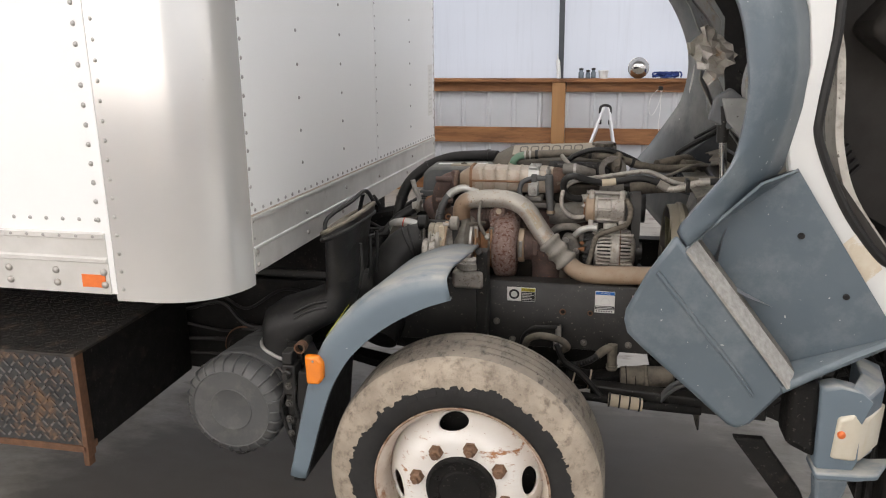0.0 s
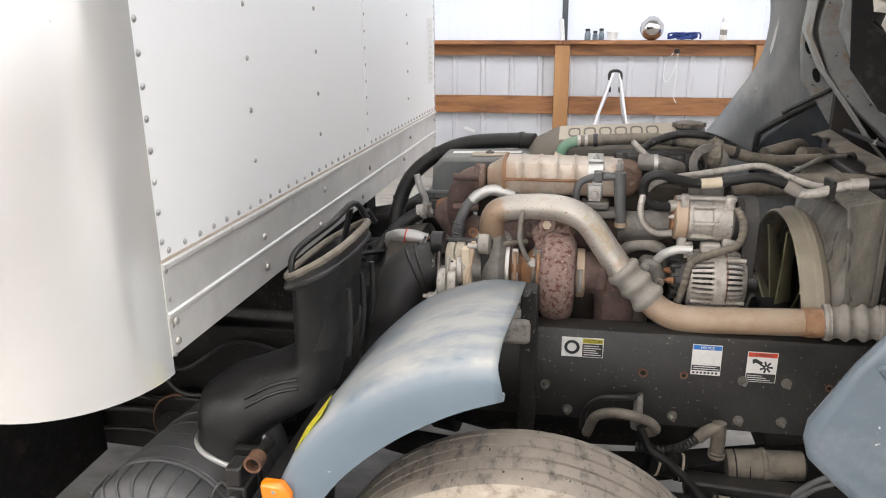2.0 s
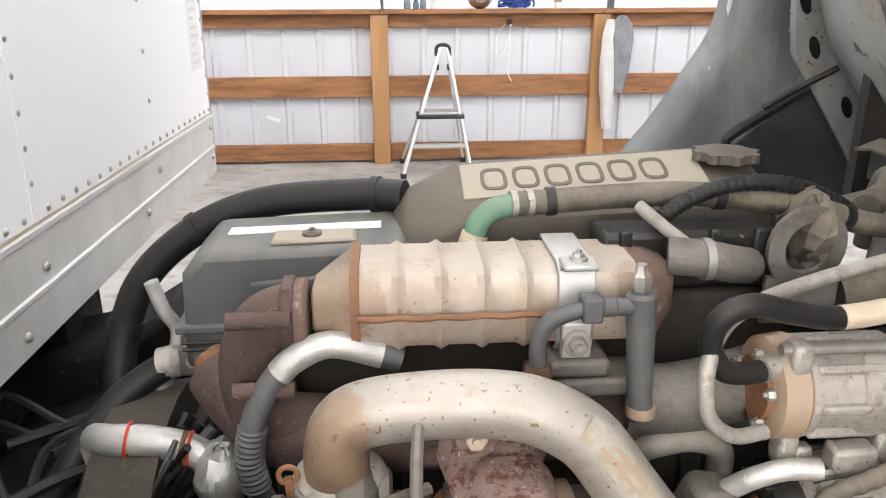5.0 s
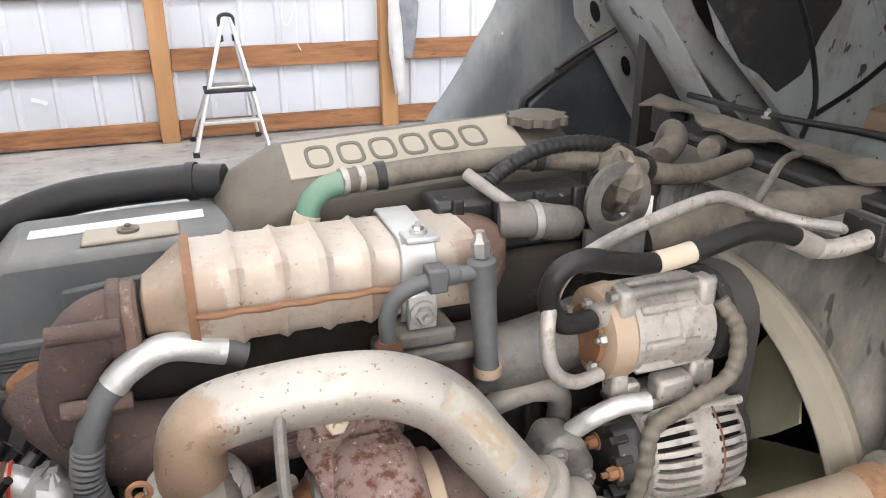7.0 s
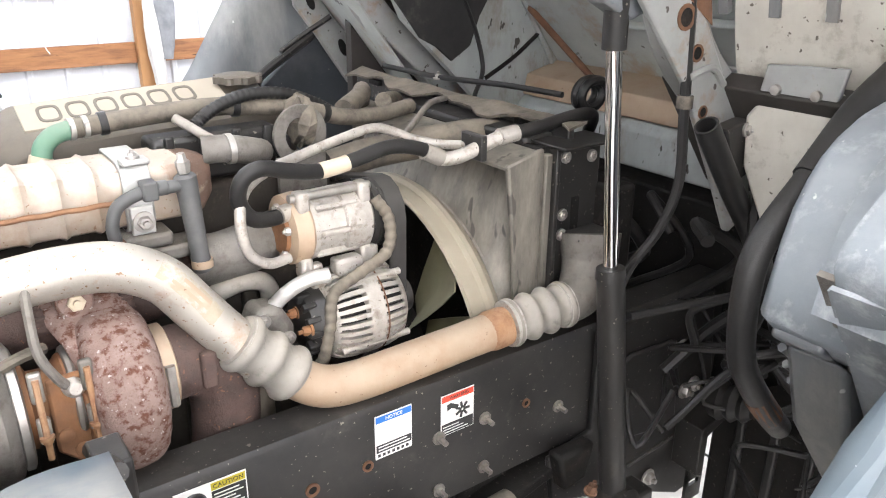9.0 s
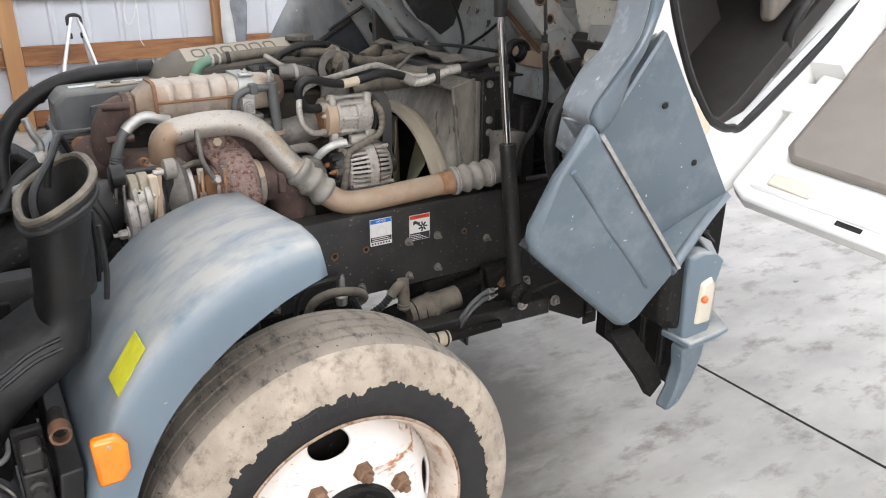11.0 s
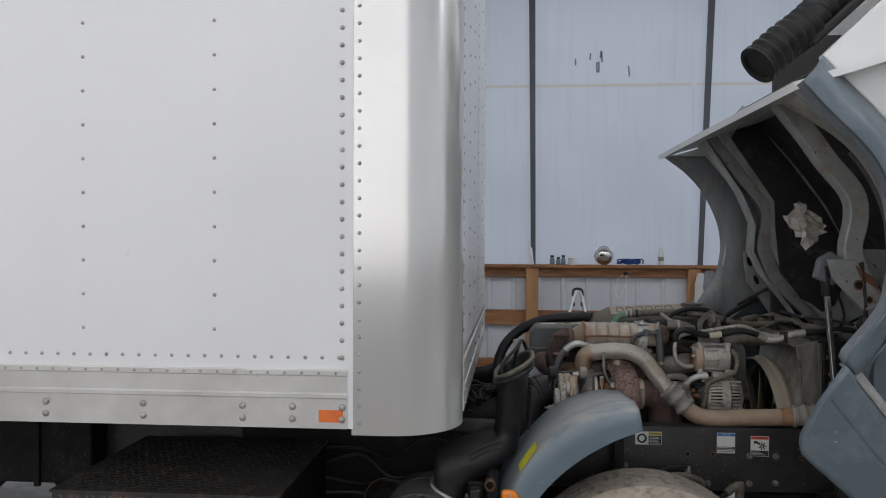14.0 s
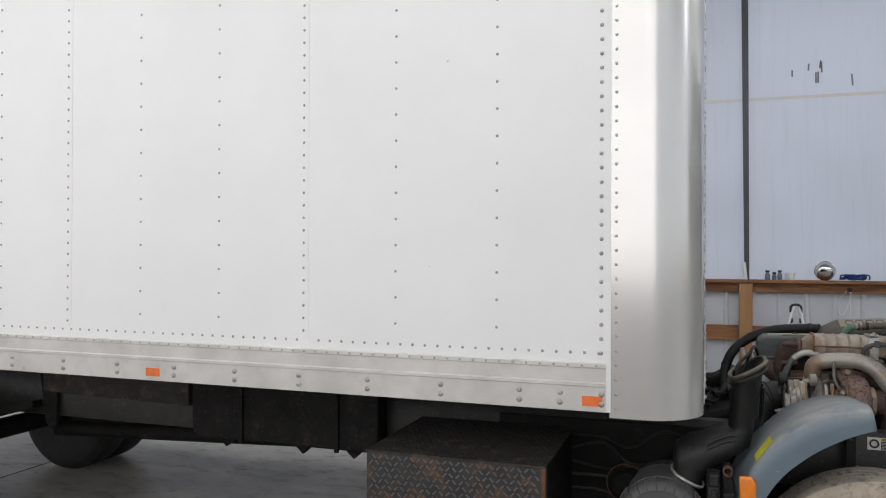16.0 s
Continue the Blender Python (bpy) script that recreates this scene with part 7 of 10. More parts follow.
part("cooler_strap", strap, M_ZINC, egr, "galvanised clamp strap", bevel=0.002)
part("strap_bolt", Shape().hexbolt((0.051, 2.808, 1.192), (0, -1, 0), 0.011, 0.012, 0.016), M_BOLT, egr)
part("strap_bolt", Shape().hexbolt((0.051, 2.822, 1.285), (0, 0, 1), 0.007, 0.008, 0.010), M_BOLT, egr)
part("strap_foot", Shape().span((0.018, 2.80, 1.150), (0.09, 2.86, 1.172)), M_ALUDARK, egr, bevel=0.006)

# exhaust manifold
man = part("exhaust_manifold", Shape().tube([(-0.250, 2.862, 1.212), (-0.278, 2.862, 1.210), (-0.302, 2.864, 1.194), (-0.318, 2.870, 1.158), (-0.322, 2.878, 1.112), (-0.310, 2.880, 1.078), (-0.26, 2.87, 1.064), (-0.10, 2.86, 1.068), (0.10, 2.86, 1.078), (0.26, 2.865, 1.09)], 0.037, 20), M_MANIFOLD, truck, "red-brown rusted cast-iron exhaust manifold")
part("manifold_flange", Shape().lathe((-0.276, 2.860, 1.214), (1, 0, 0), [(0, 0.046), (0.016, 0.046)], 6), M_MANIFOLD, man, bevel=0.004)
for z in (1.285, 1.20):
    part("manifold_bolt", Shape().cyl((-0.33, 2.815, z - 0.058), (-0.262, 2.815, z - 0.058), 0.010, None, 10), M_MANIFOLD, man)
part("manifold_log", Shape().tube([(-0.375, 2.95, 1.10), (-0.345, 2.92, 1.075), (-0.29, 2.88, 1.048), (-0.20, 2.86, 1.05), (0.0, 2.86, 1.055), (0.15, 2.865, 1.06)], 0.045, 14), M_MANIFOLD, man)
part("manifold_boss", Shape().lathe((-0.372, 2.952, 1.112), (-0.4, -0.9, 0.1), [(0, 0.022), (0.03, 0.020), (0.034, 0.012)], 12), M_CHRA, man, "rusty port plug")

# charge-air pipe
pipe = part("charge_pipe", Shape().tube([(-0.212, 2.735, 1.080), (-0.213, 2.730, 1.112), (-0.205, 2.728, 1.146), (-0.180, 2.724, 1.164), (-0.126, 2.718, 1.174), (-0.060, 2.712, 1.177), (-0.010, 2.706, 1.169), (0.038, 2.698, 1.142), (0.076, 2.688, 1.092), (0.114, 2.674, 1.042), (0.152, 2.660, 0.996)], 0.0340, 24, 6), M_PIPE, truck, "silver charge-air pipe rusting at the bend")
part("pipe_collar", Shape().lathe((-0.211, 2.738, 1.062), (0, -0.12, 1), [(0, 0.040), (0.004, 0.046), (0.026, 0.046), (0.030, 0.040)], 24), M_ALU, pipe, "dull aluminium collar")
part("pipe_clamp", Shape().torus((-0.211, 2.736, 1.080), (0, -0.12, 1), 0.046, 0.005, 28, 8), M_BOLT, pipe, "steel clamp ring")
part("clamp_screw", Shape().cyl((-0.262, 2.72, 1.095), (-0.255, 2.71, 1.03), 0.005, None, 8).torus((-0.262, 2.72, 1.098), (0, 1, 0), 0.010, 0.003, 14, 6), M_CHRA, pipe, "rusty clamp screw")


def arc_patch(pts, r, a0, a1, per=6, n=8):
    """A thin curved patch lying on a pipe of radius r."""
    sp = spline(pts, per)
    rows_ = []
    for i, p in enumerate(sp):
        u, w, d = frame_of(sp[min(i + 1, len(sp) - 1)] - sp[max(i - 1, 0)])
        rows_.append([p + (u * math.cos(radians(a0 + (a1 - a0) * k / n)) + w * math.sin(radians(a0 + (a1 - a0) * k / n))) * r for k in range(n + 1)])
    return Shape().rings(rows_, False, False, closed=False)


part("pipe_label", arc_patch([(0.022, 2.701, 1.157), (0.038, 2.698, 1.142), (0.058, 2.693, 1.117), (0.076, 2.688, 1.092), (0.090, 2.683, 1.074)], 0.0347, 118, 168), M_LABELTAN, pipe, "peeling tan label on the pipe")
part("label_line", arc_patch([(0.046, 2.696, 1.132), (0.058, 2.693, 1.117), (0.076, 2.688, 1.092)], 0.0351, 128, 138), M_PIPERUST, pipe)
part("label_line", arc_patch([(0.038, 2.698, 1.142), (0.058, 2.693, 1.117), (0.070, 2.690, 1.100)], 0.0351, 148, 156), M_PIPERUST, pipe)


def hose_joint(a, b, r, ribs_n, name, label, parent, mat=None):
    a, b = Vector(a), Vector(b)
    d = (b - a).normalized()
    L = (b - a).length
    prof = []
    n = 60
    for i in range(n + 1):
        t = i / n
        w = math.sin(t * math.pi * (2 * ribs_n - 1)) if 0.02 < t < 0.98 else 0.0
        prof.append((t * L, r + 0.0055 * max(0.0, w) - 0.003 * max(0.0, -w)))
    return part(name, Shape().lathe(a, d, prof, 28), mat or M_SILICONE, parent, label, angle=30)


hose_joint((0.122, 2.668, 1.036), (0.200, 2.652, 0.956), 0.0405, 3, "hose_coupler", "grey ribbed silicone coupler", pipe)
for q in ((0.129, 2.6665, 1.029), (0.192, 2.6535, 0.964)):
    part("coupler_clamp", Shape().lathe(q, (0.697, -0.136, -0.704), [(-0.007, 0.0425), (0.007, 0.0425)], 28), M_ALU, pipe, "steel band clamp")
part("rust_pipe", Shape().tube([(0.183, 2.656, 0.974), (0.212, 2.648, 0.946), (0.248, 2.640, 0.927), (0.300, 2.634, 0.922), (0.40, 2.630, 0.926), (0.50, 2.627, 0.931), (0.60, 2.624, 0.936)], 0.0335, 24, 6), M_PIPERUST, pipe, "tan rust-stained charge pipe")
part("pipe_swage", Shape().lathe((0.556, 2.626, 0.9335), (1, -0.03, 0.05), [(0, 0.034), (0.010, 0.0365), (0.034, 0.0365), (0.045, 0.035)], 28), M_SWAGE, pipe, "orange rust band")
hose_joint((0.602, 2.624, 0.938), (0.735, 2.608, 0.950), 0.040, 4, "hose_coupler", "grey ribbed silicone coupler", pipe)
for q in (0.609, 0.725):
    part("coupler_clamp", Shape().lathe((q, 2.624 - (q - 0.59) * 0.11, 0.938 + (q - 0.59) * 0.08), (1, -0.11, 0.08), [(-0.008, 0.0435), (0.008, 0.0435)], 28), M_ALU, pipe, "steel band clamp")
part("cooler_tank_pipe", Shape().tube([(0.72, 2.610, 0.948), (0.77, 2.610, 0.960), (0.812, 2.630, 1.0), (0.825, 2.645, 1.06)], lambda t: 0.038 + 0.022 * t, 20, 6), M_ALUDARK, pipe, "dusty cast charge-cooler neck")

# turbocharger
turbo = part("turbocharger", Shape().lathe((-0.085, 2.72, 1.005), (1, 0, 0), [(0.0, 0.055), (0.01, 0.062), (0.07, 0.062), (0.085, 0.05)], 28), M_TURBINE, truck, "turbocharger with a rust-scaled turbine housing")
rings = []
for i in range(27):
    a = radians(88 + i * 11.4)
    r = 0.047 - 0.010 * i / 26
    R = 0.078 - 0.012 * i / 26
    c = Vector((-0.037, 2.715 + math.cos(a) * R, 0.985 + math.sin(a) * R))
    e = Vector((0, math.cos(a), math.sin(a)))
    q = []
    for k in range(20):
        ck, sk = math.cos(k * math.tau / 20), math.sin(k * math.tau / 20)
        bump_ = 1.0 + 0.03 * noise.noise((i * 0.9, k * 0.8, 2.0))
        q.append(c + e * r * bump_ * math.copysign(abs(ck) ** 0.8, ck) + X * r * 1.06 * bump_ * math.copysign(abs(sk) ** 0.75, sk))
    rings.append(q)
part("turbine_housing", Shape().rings(rings), M_TURBINE, turbo, "rust-scaled pinkish-grey turbine volute")
part("turbine_neck", Shape().rings([[(x0, y0, z), (x1, y0, z), (x1, y1, z), (x0, y1, z)] for x0, x1, y0, y1, z in ((-0.084, 0.010, 2.645, 2.78, 1.00), (-0.086, 0.010, 2.650, 2.79, 1.04), (-0.098, 0.006, 2.685, 2.81, 1.078), (-0.112, 0.000, 2.725, 2.83, 1.100), (-0.114, -0.002, 2.745, 2.84, 1.118))]), M_TURBINE, turbo, bevel=0.016, angle=60)
part("turbine_flange", Shape().span((-0.128, 2.738, 1.082), (0.008, 2.85, 1.106)), M_MANIFOLD, turbo, "rusty mounting flange", bevel=0.008)
for q in ((-0.116, 2.742), (-0.004, 2.742)):
    part("flange_nut", Shape().hexbolt((q[0], q[1] + 0.008, 1.106), (0, 0, 1), 0.009, 0.012, 0.012), M_MANIFOLD, turbo)
part("heat_shield_ring", Shape().torus((-0.084, 2.715, 0.985), (1, 0, 0), 0.070, 0.008, 36, 8), M_CHRA, turbo, "rusty ring")
part("flange_boss", Shape().lathe((-0.069, 2.765, 1.120), (0, -1, 0.12), [(0, 0.028), (0.03, 0.025), (0.034, 0.021)], 18), M_TURBINE, turbo)
part("flange_bolt", Shape().hexbolt((-0.069, 2.732, 1.124), (0, -1, 0.12), 0.012, 0.009), M_SLEEVE, turbo, "pale hexagon plug")
part("outlet_clamp", Shape().lathe((0.010, 2.72, 1.0), (1, 0, 0), [(0, 0.058), (0.003, 0.064), (0.022, 0.064), (0.025, 0.058)], 30), M_PIPERUST, turbo, "brass-coloured V-band clamp")
part("clamp_tee", Shape().cyl((0.022, 2.66, 1.03), (0.022, 2.655, 0.97), 0.007, None, 8), M_BOLT, turbo)
ex = part("exhaust_elbow", Shape().tube([(0.030, 2.72, 1.0), (0.060, 2.72, 1.0), (0.092, 2.72, 0.985), (0.112, 2.725, 0.945), (0.115, 2.73, 0.88), (0.10, 2.74, 0.76), (0.06, 2.76, 0.62)], lambda t: 0.056 - 0.004 * t, 20), M_MANIFOLD, truck, "dark brown iron exhaust elbow")
part("elbow_lug", Shape().span((0.065, 2.655, 0.975), (0.088, 2.67, 1.035)), M_MANIFOLD, ex, bevel=0.005)
part("bearing_housing", Shape().lathe((-0.165, 2.72, 1.0), (1, 0, 0), [(0, 0.058), (0.015, 0.060), (0.02, 0.045), (0.045, 0.043), (0.06, 0.058), (0.08, 0.060)], 26), M_CHRA, turbo, "orange-rusted bearing housing")
part("bearing_band", Shape().torus((-0.095, 2.72, 1.0), (1, 0, 0), 0.060, 0.007, 30, 8), M_BOLT, turbo)
part("compressor_housing", Shape().lathe((-0.235, 2.72, 1.0), (1, 0, 0), [(0, 0.055), (0.004, 0.075), (0.012, 0.082), (0.028, 0.096), (0.05, 0.098), (0.062, 0.088), (0.07, 0.066)], 34), M_ALUDARK, turbo, "dull aluminium compressor housing")
part("compressor_band", Shape().lathe((-0.172, 2.72, 1.0), (1, 0, 0), [(0, 0.078), (0.003, 0.084), (0.012, 0.084), (0.015, 0.078)], 30), M_BOLT, turbo)
part("compressor_inlet", Shape().lathe((-0.285, 2.72, 1.0), (1, 0, 0), [(0, 0.060), (0.01, 0.060), (0.012, 0.056), (0.055, 0.056)], 28), M_ALU, turbo)
part("oil_line", Shape().tube([(-0.100, 2.655, 1.040), (-0.116, 2.648, 1.062), (-0.132, 2.652, 1.100), (-0.133, 2.665, 1.140), (-0.128, 2.70, 1.185)], 0.0065, 8), M_ALUDARK, turbo, "steel oil feed line")
part("oil_fitting", Shape().lathe((-0.102, 2.668, 1.040), (0.1, -1, 0.2), [(0, 0.014), (0.02, 0.013), (0.026, 0.008)], 10), M_ALU, turbo)
part("cooling_line", Shape().tube([(-0.23, 2.70, 1.07), (-0.19, 2.685, 1.075), (-0.15, 2.69, 1.085), (-0.12, 2.71, 1.08)], 0.008, 8), M_DUSTHOSE, turbo)
# actuator castings left of the compressor
act = part("turbo_actuator", Shape().lathe((-0.335, 2.705, 1.0), (1, 0, 0), [(0, 0.030), (0.004, 0.044), (0.012, 0.048), (0.016, 0.040), (0.030, 0.040), (0.034, 0.047), (0.046, 0.047), (0.05, 0.036)], 26), M_ALU, truck, "pale cast turbo actuator with rusty rods")
part("actuator_plate", Shape().prism([(-0.292, 1.065), (-0.270, 1.068), (-0.262, 0.93), (-0.270, 0.88), (-0.284, 0.88), (-0.286, 0.95)], "y", 2.665, 2.700), M_SLEEVE, act, "tan heat-stained plate", bevel=0.004)
part("actuator_plate", Shape().prism([(-0.352, 1.05), (-0.345, 1.052), (-0.350, 0.95), (-0.357, 0.95)], "y", 2.67, 2.70), M_ALUDARK, act, bevel=0.002)
part("actuator_cap", Shape().lathe((-0.150, 2.665, 0.872), (0, 0, 1), [(0, 0.050), (0.024, 0.050), (0.028, 0.038), (0.036, 0.036), (0.042, 0.014), (0.056, 0.012)], 26), M_ALU, act, "round aluminium diaphragm cap")
part("actuator_base", Shape().span((-0.215, 2.62, 0.80), (-0.085, 2.71, 0.878)), M_ALU, act, bevel=0.014)
for k in range(5):
    a_ = radians(20 + 70 * k)
    part("actuator_screw", Shape().hexbolt((-0.286, 2.705 + 0.040 * math.cos(a_), 1.0 + 0.040 * math.sin(a_)), (1, 0, 0), 0.005, 0.006, 0.007), M_BOLT, act)
part("rubber_mount", Shape().lathe((-0.375, 2.70, 1.066), (1, 0, 0), [(0, 0.022), (0.004, 0.030), (0.034, 0.030), (0.038, 0.022)], 20), M_RUBBER, act, "round rubber mount")
part("pale_mount", Shape().lathe((-0.252, 2.69, 1.070), (1, 0, 0), [(0, 0.018), (0.004, 0.027), (0.030, 0.027), (0.034, 0.018)], 20), M_SILICONE, act, "round grey mount")
for xa in (-0.362, -0.236):
    part("mount_leg", Shape().prism([(xa - 0.012, 1.055), (xa + 0.012, 1.055), (xa + 0.016, 0.85), (xa - 0.006, 0.85)], "y", 2.705, 2.735), M_FRAME, act, bevel=0.003)
part("mount_bridge", Shape().span((-0.375, 2.72, 1.042), (-0.215, 2.745, 1.070)), M_FRAME, act, bevel=0.004)
for k, (xa, rr, mm) in enumerate(((-0.226, 0.050, M_SLEEVE), (-0.216, 0.056, M_ALUDARK), (-0.206, 0.052, M_SLEEVE))):
    part("inlet_ring", Shape().lathe((xa, 2.715, 1.0), (1, 0, 0), [(0, rr - 0.004), (0.001, rr), (0.007, rr), (0.008, rr - 0.004)], 30), mm, act)

# the actuator castings stand out from the turbocharger, above the frame rail
def place(ob, offset, k=1.0):
    """Moves the vertices of a part by offset and resizes it round its middle."""
    c = sum((v.co for v in ob.data.vertices), Vector()) / len(ob.data.vertices)
    for v in ob.data.vertices:
        v.co = c + (v.co - c) * k + Vector(offset)


for ob in [act] + list(act.children):
    kind_name = ob.name.split(".")[0]
    if kind_name in ("actuator_cap", "actuator_base"):
        c = sum((v.co for v in ob.data.vertices), Vector()) / len(ob.data.vertices)
        place(ob, (0.03 - 0.10 * (c.x + 0.2) - 0.02, -0.155, 0.088), 0.88)
    elif kind_name not in ("inlet_ring",):
        place(ob, (0.014, -0.062, 0.026), 0.96)

# split casting that carries the linkage
def split_half(x0, x1, z0, z1, y0, y1):
    h = (z1 - z0) * 0.5
    ring = [(z0 + h + h * math.copysign(abs(math.sin(t)) ** 0.7, math.sin(t)), (y0 + y1) / 2 + (y1 - y0) / 2 * math.copysign(abs(math.cos(t)) ** 0.7, math.cos(t))) for t in [k * math.tau / 28 for k in range(28)]]
    mid_y, mid_z = (y0 + y1) / 2, (z0 + z1) / 2
    return Shape().rings([[(x, mid_y + (y - mid_y) * g, mid_z + (z - mid_z) * g) for z, y in ring] for x, g in ((x0, 0.90), (x0 + 0.004, 1.0), (x1 - 0.003, 1.0), (x1, 0.96))])


for x0, x1, z0, z1, y0, y1, mm in ((-0.338, -0.3155, 0.905, 1.034, 2.58, 2.655, M_ALU), (-0.3145, -0.290, 0.908, 1.030, 2.582, 2.655, M_ALU), (-0.322, -0.2995, 0.985, 1.088, 2.615, 2.70, M_LINKCAST), (-0.2985, -0.272, 0.988, 1.090, 2.615, 2.70, M_LINKCAST)):
    part("linkage_casting", split_half(x0, x1, z0, z1, y0, y1), mm, act, "dusty split aluminium casting", angle=40)
part("casting_slot", Shape().span((-0.309, 2.612, 1.015), (-0.297, 2.64, 1.052)), M_UNDER, act, bevel=0.003)
part("actuator_bolt", Shape().hexbolt((-0.340, 2.60, 0.957), (-1, 0, 0), 0.012, 0.024, 0.018), M_ALU, act, "dusty flanged bolt")
part("actuator_bolt", Shape().hexbolt((-0.290, 2.592, 0.952), (1, 0, 0), 0.013, 0.020, 0.019), M_SLEEVE, act, "tan pivot bolt")
part("actuator_bolt", Shape().hexbolt((-0.268, 2.592, 0.950), (1, 0, 0), 0.010, 0.010, 0.014), M_CHRA, act, "orange-rusted nut")
part("actuator_bolt", Shape().hexbolt((-0.338, 2.640, 1.070), (1, 0, 0), 0.009, 0.012, 0.013), M_BOLT, act)
part("actuator_arm", Shape().rings([[(x - 0.006, y - 0.004, z), (x + 0.006, y - 0.004, z), (x + 0.006, y + 0.006, z), (x - 0.006, y + 0.006, z)] for x, y, z in ((-0.272, 2.592, 0.945), (-0.268, 2.594, 0.97), (-0.257, 2.606, 1.03), (-0.249, 2.618, 1.09), (-0.247, 2.620, 1.104))]), M_PIPERUST, act, "flat heat-stained lever", bevel=0.002)
part("arm_pin", Shape().cyl((-0.262, 2.620, 1.092), (-0.236, 2.620, 1.092), 0.0085, None, 12), M_BOLT, act)
part("mount_strap", Shape().prism([(-0.350, 1.09), (-0.344, 1.095), (-0.352, 1.00), (-0.358, 1.0)], "y", 2.63, 2.66), M_ALUDARK, act, bevel=0.002)
# bearing housing flange and the band clamps beside it
fl = part("housing_flange", Shape().prism([(-0.131, 1.056), (-0.087, 1.058), (-0.087, 0.930), (-0.098, 0.918), (-0.131, 0.950)], "y", 2.660, 2.672), M_CHRA, turbo, "orange-rusted flange with two bosses", bevel=0.004)
for x, z in ((-0.119, 0.973), (-0.102, 0.946)):
    part("flange_boss", Shape().lathe((x, 2.661, z), (0, -1, 0), [(0, 0.0105), (0.004, 0.0105), (0.006, 0.007)], 16), M_CHRA, fl)
for x, m0 in ((-0.143, M_BOLT), (-0.084, M_ALUDARK)):
    part("band_saddle", Shape().span((x - 0.008, 2.640, 1.04), (x + 0.008, 2.652, 1.082)).span((x - 0.008, 2.634, 0.985), (x + 0.008, 2.646, 1.02)), m0, turbo, "steel clamp saddle", bevel=0.003)
    part("band_screw", Shape().cyl((x, 2.638, 1.075), (x, 2.630, 0.965), 0.0042, None, 8).hexbolt((x, 2.632, 0.998), (0, -0.1, -1), 0.007, 0.010, 0.009), M_SWAGE, turbo, "rusty clamp screw")

# intake elbow
elbow = part("intake_elbow", Shape().tube([(-0.335, 2.70, 1.004), (-0.378, 2.690, 1.002), (-0.430, 2.668, 0.978), (-0.468, 2.640, 0.915), (-0.475, 2.635, 0.83), (-0.482, 2.60, 0.74), (-0.50, 2.52, 0.66)], lambda t: 0.066 + 0.010 * math.sin(min(1.0, t * 1.6) * math.pi / 2), 26), M_RUBBER, truck, "large black rubber intake elbow")
part("elbow_band", Shape().lathe((-0.368, 2.693, 1.003), (1, 0.0, 0), [(-0.012, 0.0685), (0.012, 0.0685)], 32), M_ALU, elbow, "bright band clamp")
for p, d, rr in (((-0.392, 2.686, 0.998), (-0.93, -0.2, -0.3), 0.071), ((-0.408, 2.680, 0.992), (-0.9, -0.25, -0.4), 0.072)):
    part("elbow_rib", Shape().torus(p, d, rr, 0.005, 30, 6), M_RUBBER, elbow)

